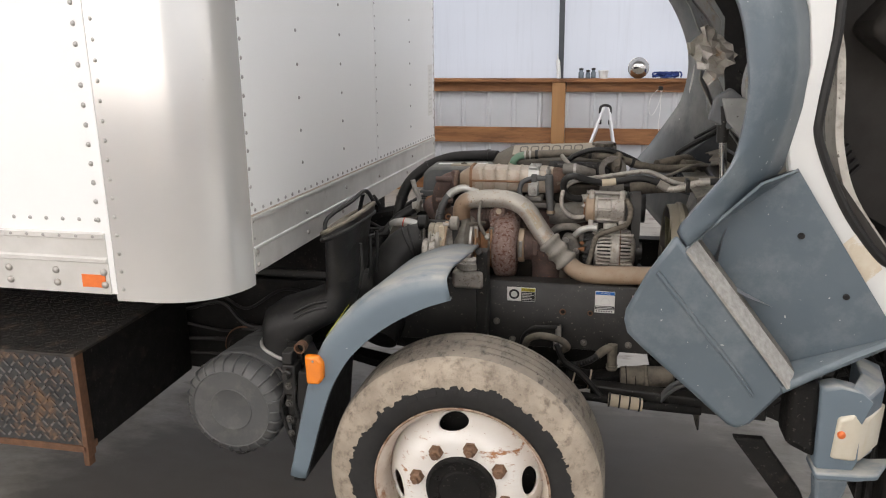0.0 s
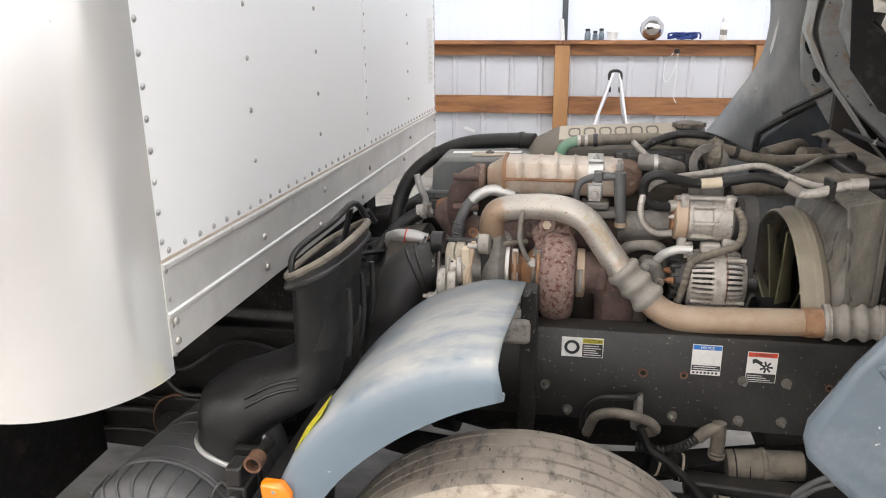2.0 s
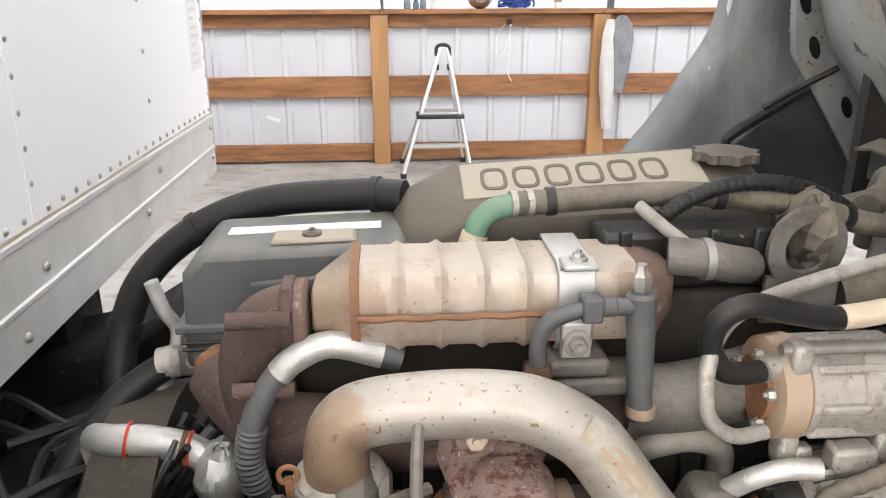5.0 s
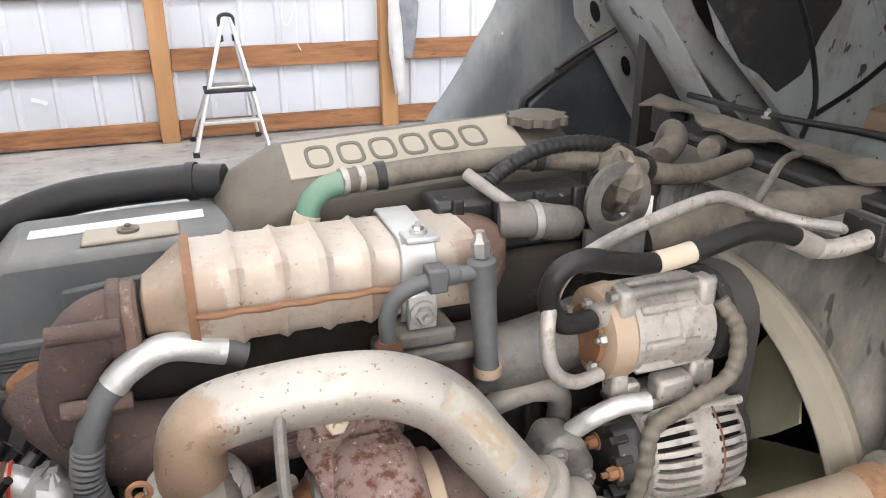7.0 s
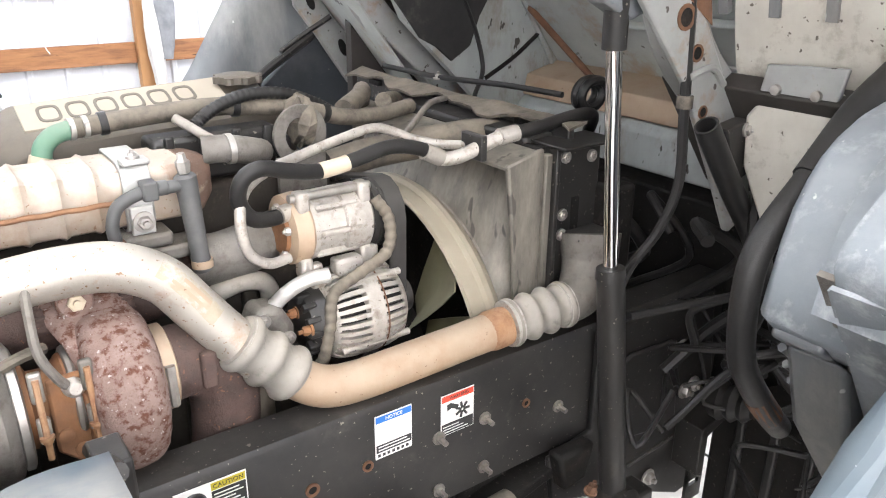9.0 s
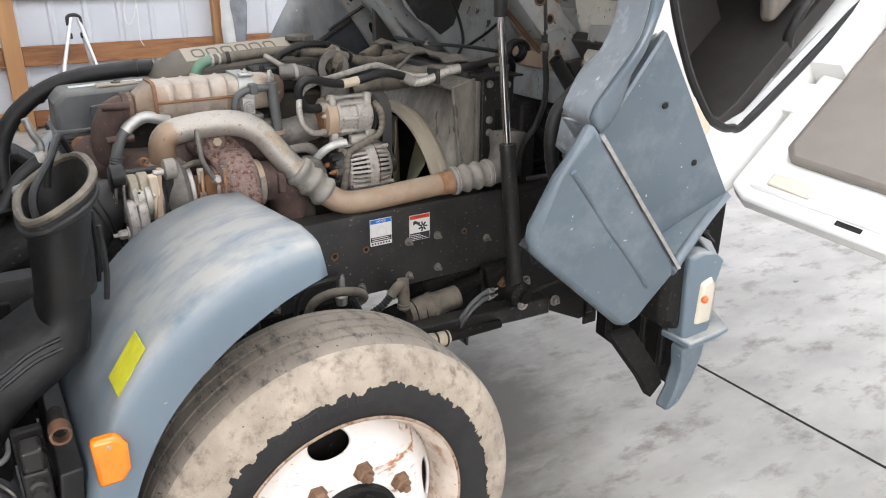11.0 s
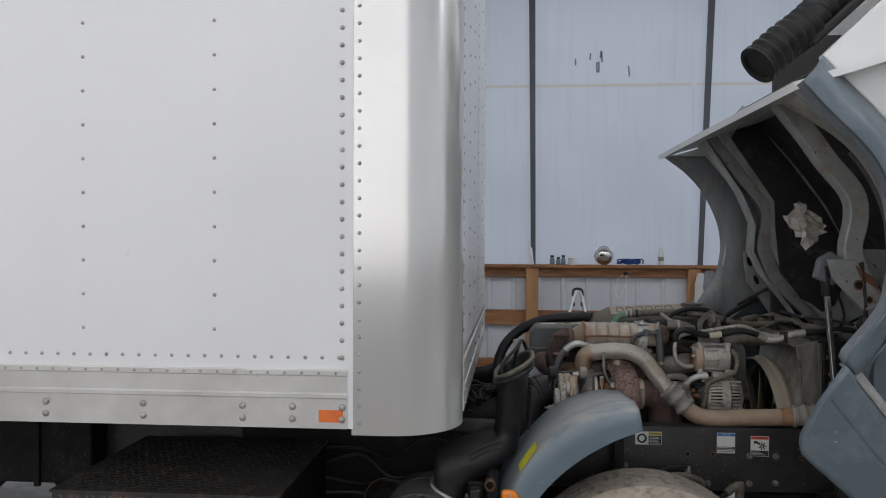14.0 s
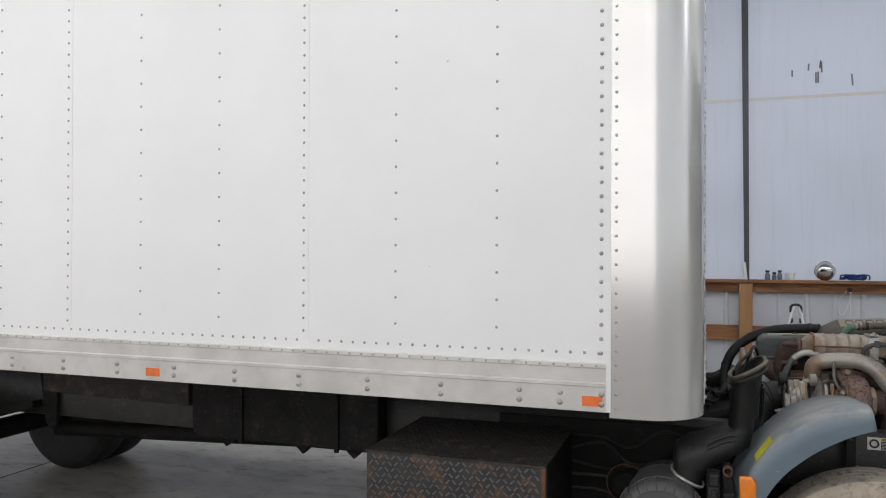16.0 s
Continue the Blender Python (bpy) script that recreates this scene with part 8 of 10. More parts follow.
# hoses and lines
HOSES = (
    ("top_hose", [(-0.130, 3.13, 1.275), (-0.20, 3.155, 1.272), (-0.34, 3.18, 1.256), (-0.445, 3.185, 1.215), (-0.528, 3.175, 1.145), (-0.568, 3.16, 1.055), (-0.575, 3.12, 0.95), (-0.55, 3.06, 0.80)], 0.024, M_RUBBER, "thick black wrapped hose"),
    ("oil_drain_hose", [(-0.145, 2.83, 1.165), (-0.18, 2.83, 1.180), (-0.222, 2.828, 1.190), (-0.262, 2.822, 1.176), (-0.292, 2.815, 1.145), (-0.312, 2.81, 1.10), (-0.318, 2.81, 1.04), (-0.305, 2.815, 0.99)], 0.0145, M_CANISTER, "grey braided coolant hose"),
    ("green_elbow", [(-0.046, 2.965, 1.268), (-0.040, 2.966, 1.285), (-0.022, 2.968, 1.300), (0.006, 2.970, 1.306)], 0.0148, M_GREENHOSE, "faded green hose elbow"),
    ("rail_hose", [(0.005, 2.970, 1.306), (0.06, 2.968, 1.310), (0.14, 2.962, 1.316), (0.22, 2.958, 1.318), (0.30, 2.952, 1.312), (0.38, 2.94, 1.300), (0.46, 2.95, 1.275), (0.55, 2.98, 1.262), (0.66, 3.02, 1.262)], 0.0155, M_DUSTHOSE, "dust-covered hose along the valve cover"),
    ("loop_hose", [(0.170, 2.925, 1.290), (0.205, 2.930, 1.315), (0.265, 2.935, 1.335), (0.34, 2.940, 1.332), (0.41, 2.95, 1.305), (0.46, 2.965, 1.275)], 0.0105, M_RUBBER, "black ribbed hose loop"),
    ("fuel_line", [(0.150, 2.930, 1.312), (0.165, 2.905, 1.300), (0.185, 2.880, 1.285), (0.212, 2.862, 1.268)], 0.008, M_SILICONE, "grey line"),
    ("ac_hose", [(0.262, 2.760, 1.182), (0.228, 2.752, 1.178), (0.190, 2.742, 1.188), (0.170, 2.736, 1.222), (0.178, 2.730, 1.255), (0.208, 2.730, 1.266), (0.250, 2.736, 1.254), (0.305, 2.743, 1.243), (0.37, 2.746, 1.250), (0.44, 2.747, 1.262), (0.495, 2.746, 1.252), (0.525, 2.745, 1.238)], 0.0125, M_RUBBER, "black air-conditioning hose"),
    ("ac_metal_line", [(0.518, 2.746, 1.240), (0.542, 2.743, 1.228), (0.570, 2.735, 1.228), (0.602, 2.724, 1.240), (0.64, 2.712, 1.256), (0.68, 2.705, 1.262)], 0.0125, M_ALU, "aluminium air-conditioning pipe"),
    ("ac_rear_hose", [(0.676, 2.706, 1.262), (0.74, 2.698, 1.270), (0.82, 2.70, 1.278), (0.885, 2.72, 1.268), (0.92, 2.76, 1.225), (0.93, 2.80, 1.16)], 0.0125, M_RUBBER, "black hose over the radiator"),
    ("ac_loop_line", [(0.245, 2.740, 1.112), (0.205, 2.730, 1.115), (0.172, 2.722, 1.145), (0.166, 2.726, 1.195), (0.186, 2.746, 1.232), (0.235, 2.778, 1.246), (0.31, 2.815, 1.252), (0.40, 2.838, 1.264), (0.465, 2.846, 1.272), (0.505, 2.846, 1.262), (0.545, 2.836, 1.244), (0.585, 2.800, 1.236), (0.61, 2.752, 1.242), (0.65, 2.722, 1.252)], 0.0085, M_ALU, "thin aluminium line looping over the compressor"),
    ("heater_hose", [(0.70, 3.30, 1.12), (0.69, 3.28, 1.20), (0.66, 3.22, 1.262), (0.60, 3.12, 1.275), (0.52, 3.05, 1.265)], 0.020, M_DUSTHOSE, "dusty bent coolant hose"),
    ("heater_hose", [(0.73, 3.20, 1.12), (0.725, 3.19, 1.20), (0.70, 3.14, 1.25), (0.62, 3.06, 1.27)], 0.018, M_DUSTHOSE, "dusty bent coolant hose"),
    ("upper_radiator_hose", [(0.42, 2.93, 1.19), (0.50, 2.92, 1.205), (0.60, 2.90, 1.215), (0.70, 2.87, 1.225), (0.76, 2.86, 1.22)], 0.030, M_DUSTHOSE, "dusty upper radiator hose"),
    ("vent_line", [(0.52, 2.84, 1.245), (0.58, 2.88, 1.265), (0.64, 2.92, 1.285), (0.70, 2.95, 1.285)], 0.006, M_ALUDARK, "thin steel line"),
    ("lower_hose", [(0.13, 2.83, 1.03), (0.16, 2.815, 1.052), (0.205, 2.815, 1.056), (0.240, 2.822, 1.030), (0.240, 2.83, 0.95)], 0.0165, M_SILICONE, "grey bent coolant hose"),
    ("alternator_cable", [(0.40, 2.735, 1.185), (0.415, 2.715, 1.15), (0.405, 2.705, 1.10), (0.35, 2.70, 1.075), (0.30, 2.70, 1.05), (0.285, 2.69, 1.00), (0.27, 2.69, 0.945), (0.25, 2.70, 0.92)], 0.010, M_DUSTHOSE, "corrugated cable sleeve"),
    ("cable_wrap", [(0.215, 2.745, 1.035), (0.235, 2.730, 1.060), (0.265, 2.722, 1.075), (0.30, 2.715, 1.078)], 0.012, M_WRAP, "silver heat wrap"),
    ("silver_wrap_hose", [(-0.548, 2.955, 1.000), (-0.515, 2.925, 1.016), (-0.47, 2.918, 1.018), (-0.42, 2.92, 1.002), (-0.38, 2.91, 0.98)], 0.021, M_WRAP, "silver heat-wrapped hose"),
    ("silver_wrap_line", [(-0.492, 3.085, 1.170), (-0.480, 3.086, 1.125), (-0.466, 3.092, 1.090), (-0.475, 3.075, 1.045), (-0.497, 3.015, 0.985)], 0.0105, M_WRAP, "silver-wrapped line"),
    ("black_line", [(-0.47, 3.050, 1.058), (-0.505, 3.040, 1.040), (-0.548, 3.014, 1.008), (-0.60, 2.96, 0.94), (-0.66, 2.88, 0.84)], 0.021, M_RUBBER, "black hose"),
)
for nm, pts, r, mt, lb in HOSES:
    if nm in ("alternator_cable", "loop_hose"):
        rib = 150 if nm == "alternator_cable" else 210
        h = part(nm, Shape().tube(pts, lambda t, r0=r, f=rib: r0 * (1 + 0.07 * math.sin(t * f)), 14, 24), mt, truck, lb)
    else:
        h = part(nm, Shape().tube(pts, r, 14, 6), mt, truck, lb)
    if nm in ("top_hose", "rail_hose"):
        sp = spline(pts, 6)
        for f in (0.12, 0.45, 0.72):
            i = int(f * (len(sp) - 2))
            part("hose_tie", Shape().lathe(sp[i], sp[i + 1] - sp[i], [(-0.006, r + 0.003), (0.006, r + 0.003)], 14), M_RUBBER, h, "black cable tie")
    if nm == "green_elbow":
        part("hose_end_sleeve", Shape().tube([(-0.054, 2.963, 1.246), (-0.046, 2.965, 1.270)], 0.0170, 14), M_SLEEVE, h, "cream rubber sleeve")
        for q in ((0.002, 2.970, 1.3055), (0.022, 2.970, 1.307)):
            part("spring_clamp", Shape().lathe(q, (1, 0.1, 0), [(-0.004, 0.0175), (0.004, 0.0175)], 16).box((q[0], q[1] - 0.02, q[2] + 0.006), (0.006, 0.012, 0.008)), M_BOLT, h, "steel spring clamp")
    if nm == "ac_hose":
        part("hose_tag", Shape().tube([(0.308, 2.743, 1.243), (0.332, 2.7445, 1.2445), (0.358, 2.7456, 1.2482)], 0.0132, 14), M_SLEEVE, h, "cream paper tag round the hose")
        part("crimp", Shape().lathe((0.255, 2.758, 1.181), (1, 0.3, 0.05), [(-0.018, 0.0145), (0.012, 0.0145)], 14), M_ALU, h, "crimped ferrule")
    if nm == "ac_metal_line":
        part("crimp", Shape().lathe((0.527, 2.745, 1.236), (1, -0.05, -0.5), [(-0.022, 0.0155), (0.016, 0.0155)], 14), M_SILICONE, h, "braided crimp")
        part("crimp", Shape().lathe((0.665, 2.708, 1.261), (1, -0.1, 0.1), [(-0.022, 0.0152), (0.016, 0.0152)], 14), M_ALU, h, "crimped ferrule")
        part("p_clip", Shape().span((0.600, 2.705, 1.220), (0.614, 2.765, 1.266)), M_FRAME, h, bevel=0.003)
    if nm == "oil_drain_hose":
        part("tape_wrap", Shape().tube([(-0.165, 2.83, 1.174), (-0.222, 2.828, 1.190), (-0.262, 2.822, 1.176), (-0.28, 2.818, 1.160)], 0.0158, 14), M_WRAP, h, "silver tape round the hose")
        part("hose_sleeve", Shape().tube([(-0.312, 2.81, 1.10), (-0.3185, 2.81, 1.06), (-0.314, 2.812, 1.02)], lambda t: 0.0165 + 0.0012 * math.sin(t * 70), 14, 20), M_CANISTER, h, "ribbed grey sleeve")
    if nm == "silver_wrap_hose":
        part("foil_tail", quad_sheet([(-0.535, 2.925, 1.010), (-0.565, 2.945, 0.995), (-0.550, 2.93, 0.955), (-0.525, 2.915, 0.975)], 0.002), M_WRAP, h, "loose foil tail")
        blob = Shape().ball((-0.375, 2.905, 0.972), 0.046, 22, (1.1, 0.8, 1.0))
        rb_ = random.Random(3)
        blob.v = [(x + rb_.uniform(-0.0035, 0.0035), y + rb_.uniform(-0.0035, 0.0035), z + rb_.uniform(-0.0035, 0.0035)) for x, y, z in blob.v]
        part("foil_end", blob, M_WRAP, h, "crumpled foil end of the wrap", angle=30)
        for q, yq, zq in ((-0.49, 2.921, 1.018), (-0.425, 2.920, 1.004)):
            part("red_tie", Shape().lathe((q, yq, zq), (1, 0, -0.2), [(-0.003, 0.0225), (0.003, 0.0225)], 14), M_RUST, h, "red-brown tie")

# pressure sensor tube beside the cooler
sens = part("sensor_tube", Shape().lathe((0.122, 2.785, 1.105), (-0.07, 0, 1), [(0, 0.012), (0.008, 0.0145), (0.02, 0.0145), (0.028, 0.0135), (0.14, 0.0165), (0.152, 0.0165), (0.156, 0.012)], 18), M_CANISTER, truck, "grey upright sensor tube with brass fittings")
part("sensor_nut", Shape().lathe((0.111, 2.785, 1.262), (-0.07, 0, 1), [(0, 0.009), (0.012, 0.011), (0.018, 0.011), (0.022, 0.007), (0.03, 0.006)], 6), M_BOLT, sens)
part("sensor_collar", Shape().lathe((0.122, 2.785, 1.112), (0, 0, 1), [(0, 0.0165), (0.012, 0.0165)], 16), M_PIPERUST, sens, "brass collar")
part("sensor_pipe", Shape().tube([(0.004, 2.786, 1.175), (0.003, 2.786, 1.202), (0.013, 2.784, 1.228), (0.04, 2.782, 1.242), (0.07, 2.781, 1.245), (0.105, 2.782, 1.246)], 0.0095, 12), M_CANISTER, sens, "grey bent pressure pipe")
part("pipe_union", Shape().span((0.046, 2.768, 1.232), (0.068, 2.794, 1.260)).cyl((0.068, 2.782, 1.246), (0.085, 2.782, 1.246), 0.011, None, 10), M_CANISTER, sens, bevel=0.003)
part("pipe_base", Shape().lathe((0.004, 2.786, 1.158), (0, 0, 1), [(0, 0.016), (0.012, 0.016), (0.02, 0.012)], 12), M_RUST, sens)
part("sensor_bracket", Shape().span((0.0, 2.80, 1.125), (0.135, 2.86, 1.148)), M_ALUDARK, sens, bevel=0.006)

# thermostat housing, castings in the middle
cast = part("water_outlet", Shape().tube([(0.12, 2.84, 1.10), (0.17, 2.835, 1.10), (0.22, 2.83, 1.11), (0.28, 2.84, 1.12)], 0.042, 18), M_ALUDARK, truck, "dusty cast water outlet")
part("outlet_elbow", Shape().tube([(0.165, 2.86, 1.272), (0.20, 2.85, 1.272), (0.24, 2.855, 1.262), (0.27, 2.88, 1.25)], 0.022, 14), M_ALUDARK, cast, "dusty rubber elbow")
part("outlet_clamp", Shape().lathe((0.205, 2.85, 1.271), (1, 0, 0), [(-0.005, 0.0245), (0.005, 0.0245)], 16), M_BOLT, cast)
part("coolant_casting", Shape().prism([(0.16, 1.00), (0.18, 1.045), (0.22, 1.04), (0.24, 1.00), (0.235, 0.94), (0.18, 0.93)], "y", 2.72, 2.78), M_ALUDARK, cast, bevel=0.012)
for q in ((0.185, 1.025), (0.225, 0.985), (0.19, 0.95)):
    part("casting_bolt", Shape().hexbolt((q[0], 2.72, q[1]), (0, -1, 0), 0.008, 0.009, 0.012), M_BOLT, cast)
part("oil_filter", Shape().lathe((0.155, 2.76, 0.72), (0, 0, 1), [(0, 0.045), (0.01, 0.05), (0.22, 0.05), (0.235, 0.042)], 26), M_COVER, truck, "mud-caked oil filter")
eye = Shape()
n = 30
rg = []
for y in (2.884, 2.894):
    for r in (0.052, 0.030):
        rg.append([(0.346 + r * math.cos(k * math.tau / n), y + 0.006 * math.cos(k * math.tau / n), 1.268 + r * math.sin(k * math.tau / n)) for k in range(n)])
eye.rings([rg[0], rg[1], rg[3], rg[2], rg[0]], False, False)
eye.span((0.300, 2.884, 1.17), (0.392, 2.894, 1.232))
lift = part("lifting_eye", eye, M_ALUDARK, truck, "grey steel lifting eye", bevel=0.002)
lump = Shape().ball((0.362, 2.922, 1.285), 0.045, 16, (1.15, 0.6, 1.0))
rnd = random.Random(8)
lump.v = [(x + rnd.uniform(-0.005, 0.005), y + rnd.uniform(-0.004, 0.004), z + rnd.uniform(-0.005, 0.005)) for x, y, z in lump.v]
part("foam_lump", lump, M_DUSTHOSE, lift, "crumbling foam lagging", flat=True)
part("intake_casting", Shape().prism([(0.10, 1.21), (0.10, 1.285), (0.31, 1.285), (0.34, 1.26), (0.34, 1.21)], "y", 2.905, 2.968), M_FRAME, cast, "black ribbed plastic housing", bevel=0.008)
for k in range(4):
    part("casting_clip", Shape().span((0.12 + k * 0.055, 2.895, 1.24), (0.135 + k * 0.055, 2.906, 1.29)), M_FRAME, cast, bevel=0.003)

# air-conditioning compressor
acz, acy = 1.144, 2.781
ac = part("ac_compressor", Shape().lathe((0.284, acy, acz), (1, 0, 0), [(0, 0.052), (0.004, 0.056), (0.012, 0.056), (0.014, 0.051), (0.060, 0.052), (0.063, 0.058), (0.107, 0.058), (0.114, 0.050)], 32), M_ALU, truck, "dusty cast-aluminium air-conditioning compressor")
part("compressor_head", Shape().lathe((0.252, acy, acz), (1, 0, 0), [(0, 0.046), (0.004, 0.057), (0.030, 0.060), (0.036, 0.055)], 30), M_PIPERUST, ac, "rust-stained rear head")
part("head_plate", Shape().lathe((0.246, acy, acz), (1, 0, 0), [(0, 0.036), (0.006, 0.038)], 24), M_CHRA, ac, "rusty head plate")
for k in range(5):
    a = radians(20 + 72 * k)
    part("head_bolt", Shape().hexbolt((0.250, acy + 0.040 * math.cos(a), acz + 0.040 * math.sin(a)), (-1, 0, 0), 0.007, 0.008), M_BOLT, ac)
for k in range(8):
    a = k * math.tau / 8
    part("body_rib", Shape().box((0.332, acy + 0.054 * math.cos(a), acz + 0.054 * math.sin(a)), (0.075, 0.012, 0.010), (math.degrees(a), 0, 0)), M_ALU, ac, bevel=0.003)
for q in ((0.275, 0.05), (0.385, 0.05), (0.275, -0.058), (0.385, -0.058)):
    part("mounting_ear", Shape().box((q[0], acy - 0.030, acz + q[1]), (0.022, 0.030, 0.038)), M_ALU, ac, bevel=0.006)
part("mounting_bolt", Shape().cyl((0.255, acy - 0.03, acz + 0.060), (0.40, acy - 0.03, acz + 0.060), 0.007, None, 10), M_BOLT, ac)
part("ear_leg", Shape().box((0.292, acy - 0.036, 1.068), (0.020, 0.018, 0.045)), M_ALU, ac, bevel=0.004)
part("ear_leg", Shape().box((0.398, acy - 0.036, 1.076), (0.018, 0.018, 0.050)), M_ALU, ac, bevel=0.004)
part("compressor_label", Shape().rings([[(x, acy - 0.0567 * math.cos(radians(t)), acz + 0.0567 * math.sin(radians(t))) for t in (-8, 8, 24, 36)] for x in (0.346, 0.382)], False, False, closed=False), M_WHITELABEL, ac, "white data label")
for k in range(5):
    t = radians(-4 + 8 * k)
    part("label_bar", Shape().box((0.360, acy - 0.0572 * math.cos(t), acz + 0.0572 * math.sin(t)), (0.020 - 0.004 * (k % 2), 0.0008, 0.0022), (-math.degrees(t), 0, 0)), M_INK, ac)
part("clutch", Shape().lathe((0.398, acy, acz), (1, 0, 0), [(0, 0.050), (0.004, 0.060), (0.010, 0.060), (0.012, 0.056), (0.016, 0.060), (0.022, 0.060), (0.024, 0.056), (0.028, 0.060), (0.045, 0.060)], 36), M_FRAME, ac, "black grooved pulley")

# alternator
alz, aly = 0.990, 2.748
alt = part("alternator", Shape().lathe((0.300, aly, alz), (1, 0, 0), [(0.0, 0.050), (0.0, 0.064), (0.060, 0.069), (0.125, 0.064), (0.125, 0.045)], 32), M_UNDER, truck, "cast-aluminium slotted alternator")
part("centre_ring", Shape().lathe((0.352, aly, alz), (1, 0, 0), [(-0.003, 0.070), (0.0, 0.0805), (0.028, 0.0805), (0.031, 0.070)], 48), M_ALU, alt, "pale cast centre ring", bevel=0.0015)
part("housing_ring", Shape().lathe((0.290, aly, alz), (1, 0, 0), [(0, 0.044), (0.001, 0.060), (0.006, 0.066), (0.012, 0.066)], 40), M_ALU, alt)
part("housing_ring", Shape().lathe((0.422, aly, alz), (1, 0, 0), [(0, 0.068), (0.006, 0.066), (0.014, 0.056), (0.018, 0.036)], 40), M_ALU, alt)
fin_a = [(0.292, 0.060), (0.300, 0.0705), (0.312, 0.0765), (0.332, 0.0800), (0.356, 0.0805)]
fin_b = [(0.376, 0.0805), (0.400, 0.0795), (0.416, 0.0755), (0.426, 0.069), (0.434, 0.058)]
for k in range(36):
    a = (k + 0.5) * math.tau / 36
    for prof_ in (fin_a, fin_b):
        q = []
        for x_, r_ in prof_:
            q.append([(x_, aly + rr_ * math.cos(a + da), alz + rr_ * math.sin(a + da)) for da, rr_ in ((-0.046, r_), (0.046, r_), (0.040, r_ - 0.010), (-0.040, r_ - 0.010))])
        part("housing_fin", Shape().rings(q), M_ALU, alt)
part("split_line", Shape().torus((0.384, aly, alz), (1, 0, 0), 0.0800, 0.0016, 48, 6), M_RUST, alt)
for k in range(4):
    a = radians(30 + 90 * k)
    part("through_bolt", Shape().cyl((0.300, aly + 0.076 * math.cos(a), alz + 0.076 * math.sin(a)), (0.430, aly + 0.076 * math.cos(a), alz + 0.076 * math.sin(a)), 0.006, None, 10), M_ALU, alt)
part("rear_cover", Shape().lathe((0.254, aly, alz), (1, 0, 0), [(0, 0.036), (0.006, 0.052), (0.026, 0.059), (0.036, 0.061)], 28), M_FRAME, alt, "black plastic rear cover")
for k in range(14):
    a = radians(360 / 14 * k)
    part("cover_lug", Shape().box((0.262, aly + 0.050 * math.cos(a), alz + 0.050 * math.sin(a)), (0.024, 0.016, 0.010), (math.degrees(a), 0, 0)), M_FRAME, alt, bevel=0.002)
for q in ((0.020, 0.040), (-0.030, 0.030)):
    part("terminal", Shape().hexbolt((0.256, aly + q[0] - 0.02, alz + q[1] - 0.02), (-1, 0, 0), 0.008, 0.016, 0.011), M_CHRA, alt, "rusty terminal stud")
part("alternator_pulley", Shape().lathe((0.436, aly, alz), (1, 0, 0), [(0, 0.030), (0.006, 0.032), (0.028, 0.032)], 24), M_FRAME, alt)
part("upper_ear", Shape().box((0.345, aly - 0.01, alz + 0.088), (0.05, 0.03, 0.03)), M_ALU, alt, bevel=0.006)

# drive belt round its pulleys
def belt_loop(circles, n=14):
    pts = []
    for (cy, cz, r) in circles:
        for k in range(n):
            a = k * math.tau / n
            pts.append((cy + r * math.cos(a), cz + r * math.sin(a)))
    pts = sorted(set(pts))
    def half(p):
        h = []
        for q in p:
            while len(h) > 1 and (h[-1][0] - h[-2][0]) * (q[1] - h[-2][1]) - (h[-1][1] - h[-2][1]) * (q[0] - h[-2][0]) <= 0:
                h.pop()
            h.append(q)
        return h
    return half(pts)[:-1] + half(pts[::-1])[:-1]


hull = belt_loop([(acy, acz, 0.062), (2.985, 0.78, 0.09), (aly + 0.01, alz - 0.01, 0.036), (2.99, 1.10, 0.06)])
cyb, czb = sum(p[0] for p in hull) / len(hull), sum(p[1] for p in hull) / len(hull)
inner_h = [(cyb + (y - cyb) * 0.975, czb + (z - czb) * 0.975) for y, z in hull]
belt = part("drive_belt", Shape().rings([[(0.420, y, z) for y, z in inner_h], [(0.420, y, z) for y, z in hull], [(0.452, y, z) for y, z in hull], [(0.452, y, z) for y, z in inner_h], [(0.420, y, z) for y, z in inner_h]], False, False), M_BELT, truck, "dark ribbed drive belt", angle=40)
part("crank_pulley", Shape().lathe((0.44, 2.985, 0.78), (1, 0, 0), [(0, 0.06), (0.002, 0.088), (0.04, 0.088)], 30), M_FRAME, belt)
part("idler_pulley", Shape().lathe((0.44, 2.99, 1.10), (1, 0, 0), [(0, 0.03), (0.002, 0.058), (0.04, 0.058)], 26), M_FRAME, belt)
part("front_cover", Shape().span((0.42, 2.82, 0.62), (0.442, 3.16, 1.16)), M_BLOCK, block, bevel=0.01)

# cooling fan and shroud
FC = (2.985, 0.765)
fan = part("cooling_fan", Shape().lathe((0.520, FC[0], FC[1]), (1, 0, 0), [(0, 0.06), (0.01, 0.09), (0.09, 0.09)], 26), M_UNDER, truck, "tan nylon cooling fan")
for k in range(9):
    a = k * math.tau / 9 + 0.12
    q = []
    for rr, w in ((0.085, 0.035), (0.17, 0.055), (0.25, 0.070), (0.305, 0.075)):
        e = Vector((0, math.cos(a), math.sin(a)))
        t = Vector((0, -math.sin(a), math.cos(a)))
        c = Vector((0.600, FC[0], FC[1])) + e * rr
        q.append([c + t * w - X * 0.028, c + t * 0.2 * w + X * 0.012, c - t * w + X * 0.030, c - t * w + X * 0.034, c + t * 0.2 * w + X * 0.016, c + t * w - X * 0.024])
    part("fan_blade", Shape().rings(q), M_FAN, fan, "translucent tan fan blade")
shroud = Shape()
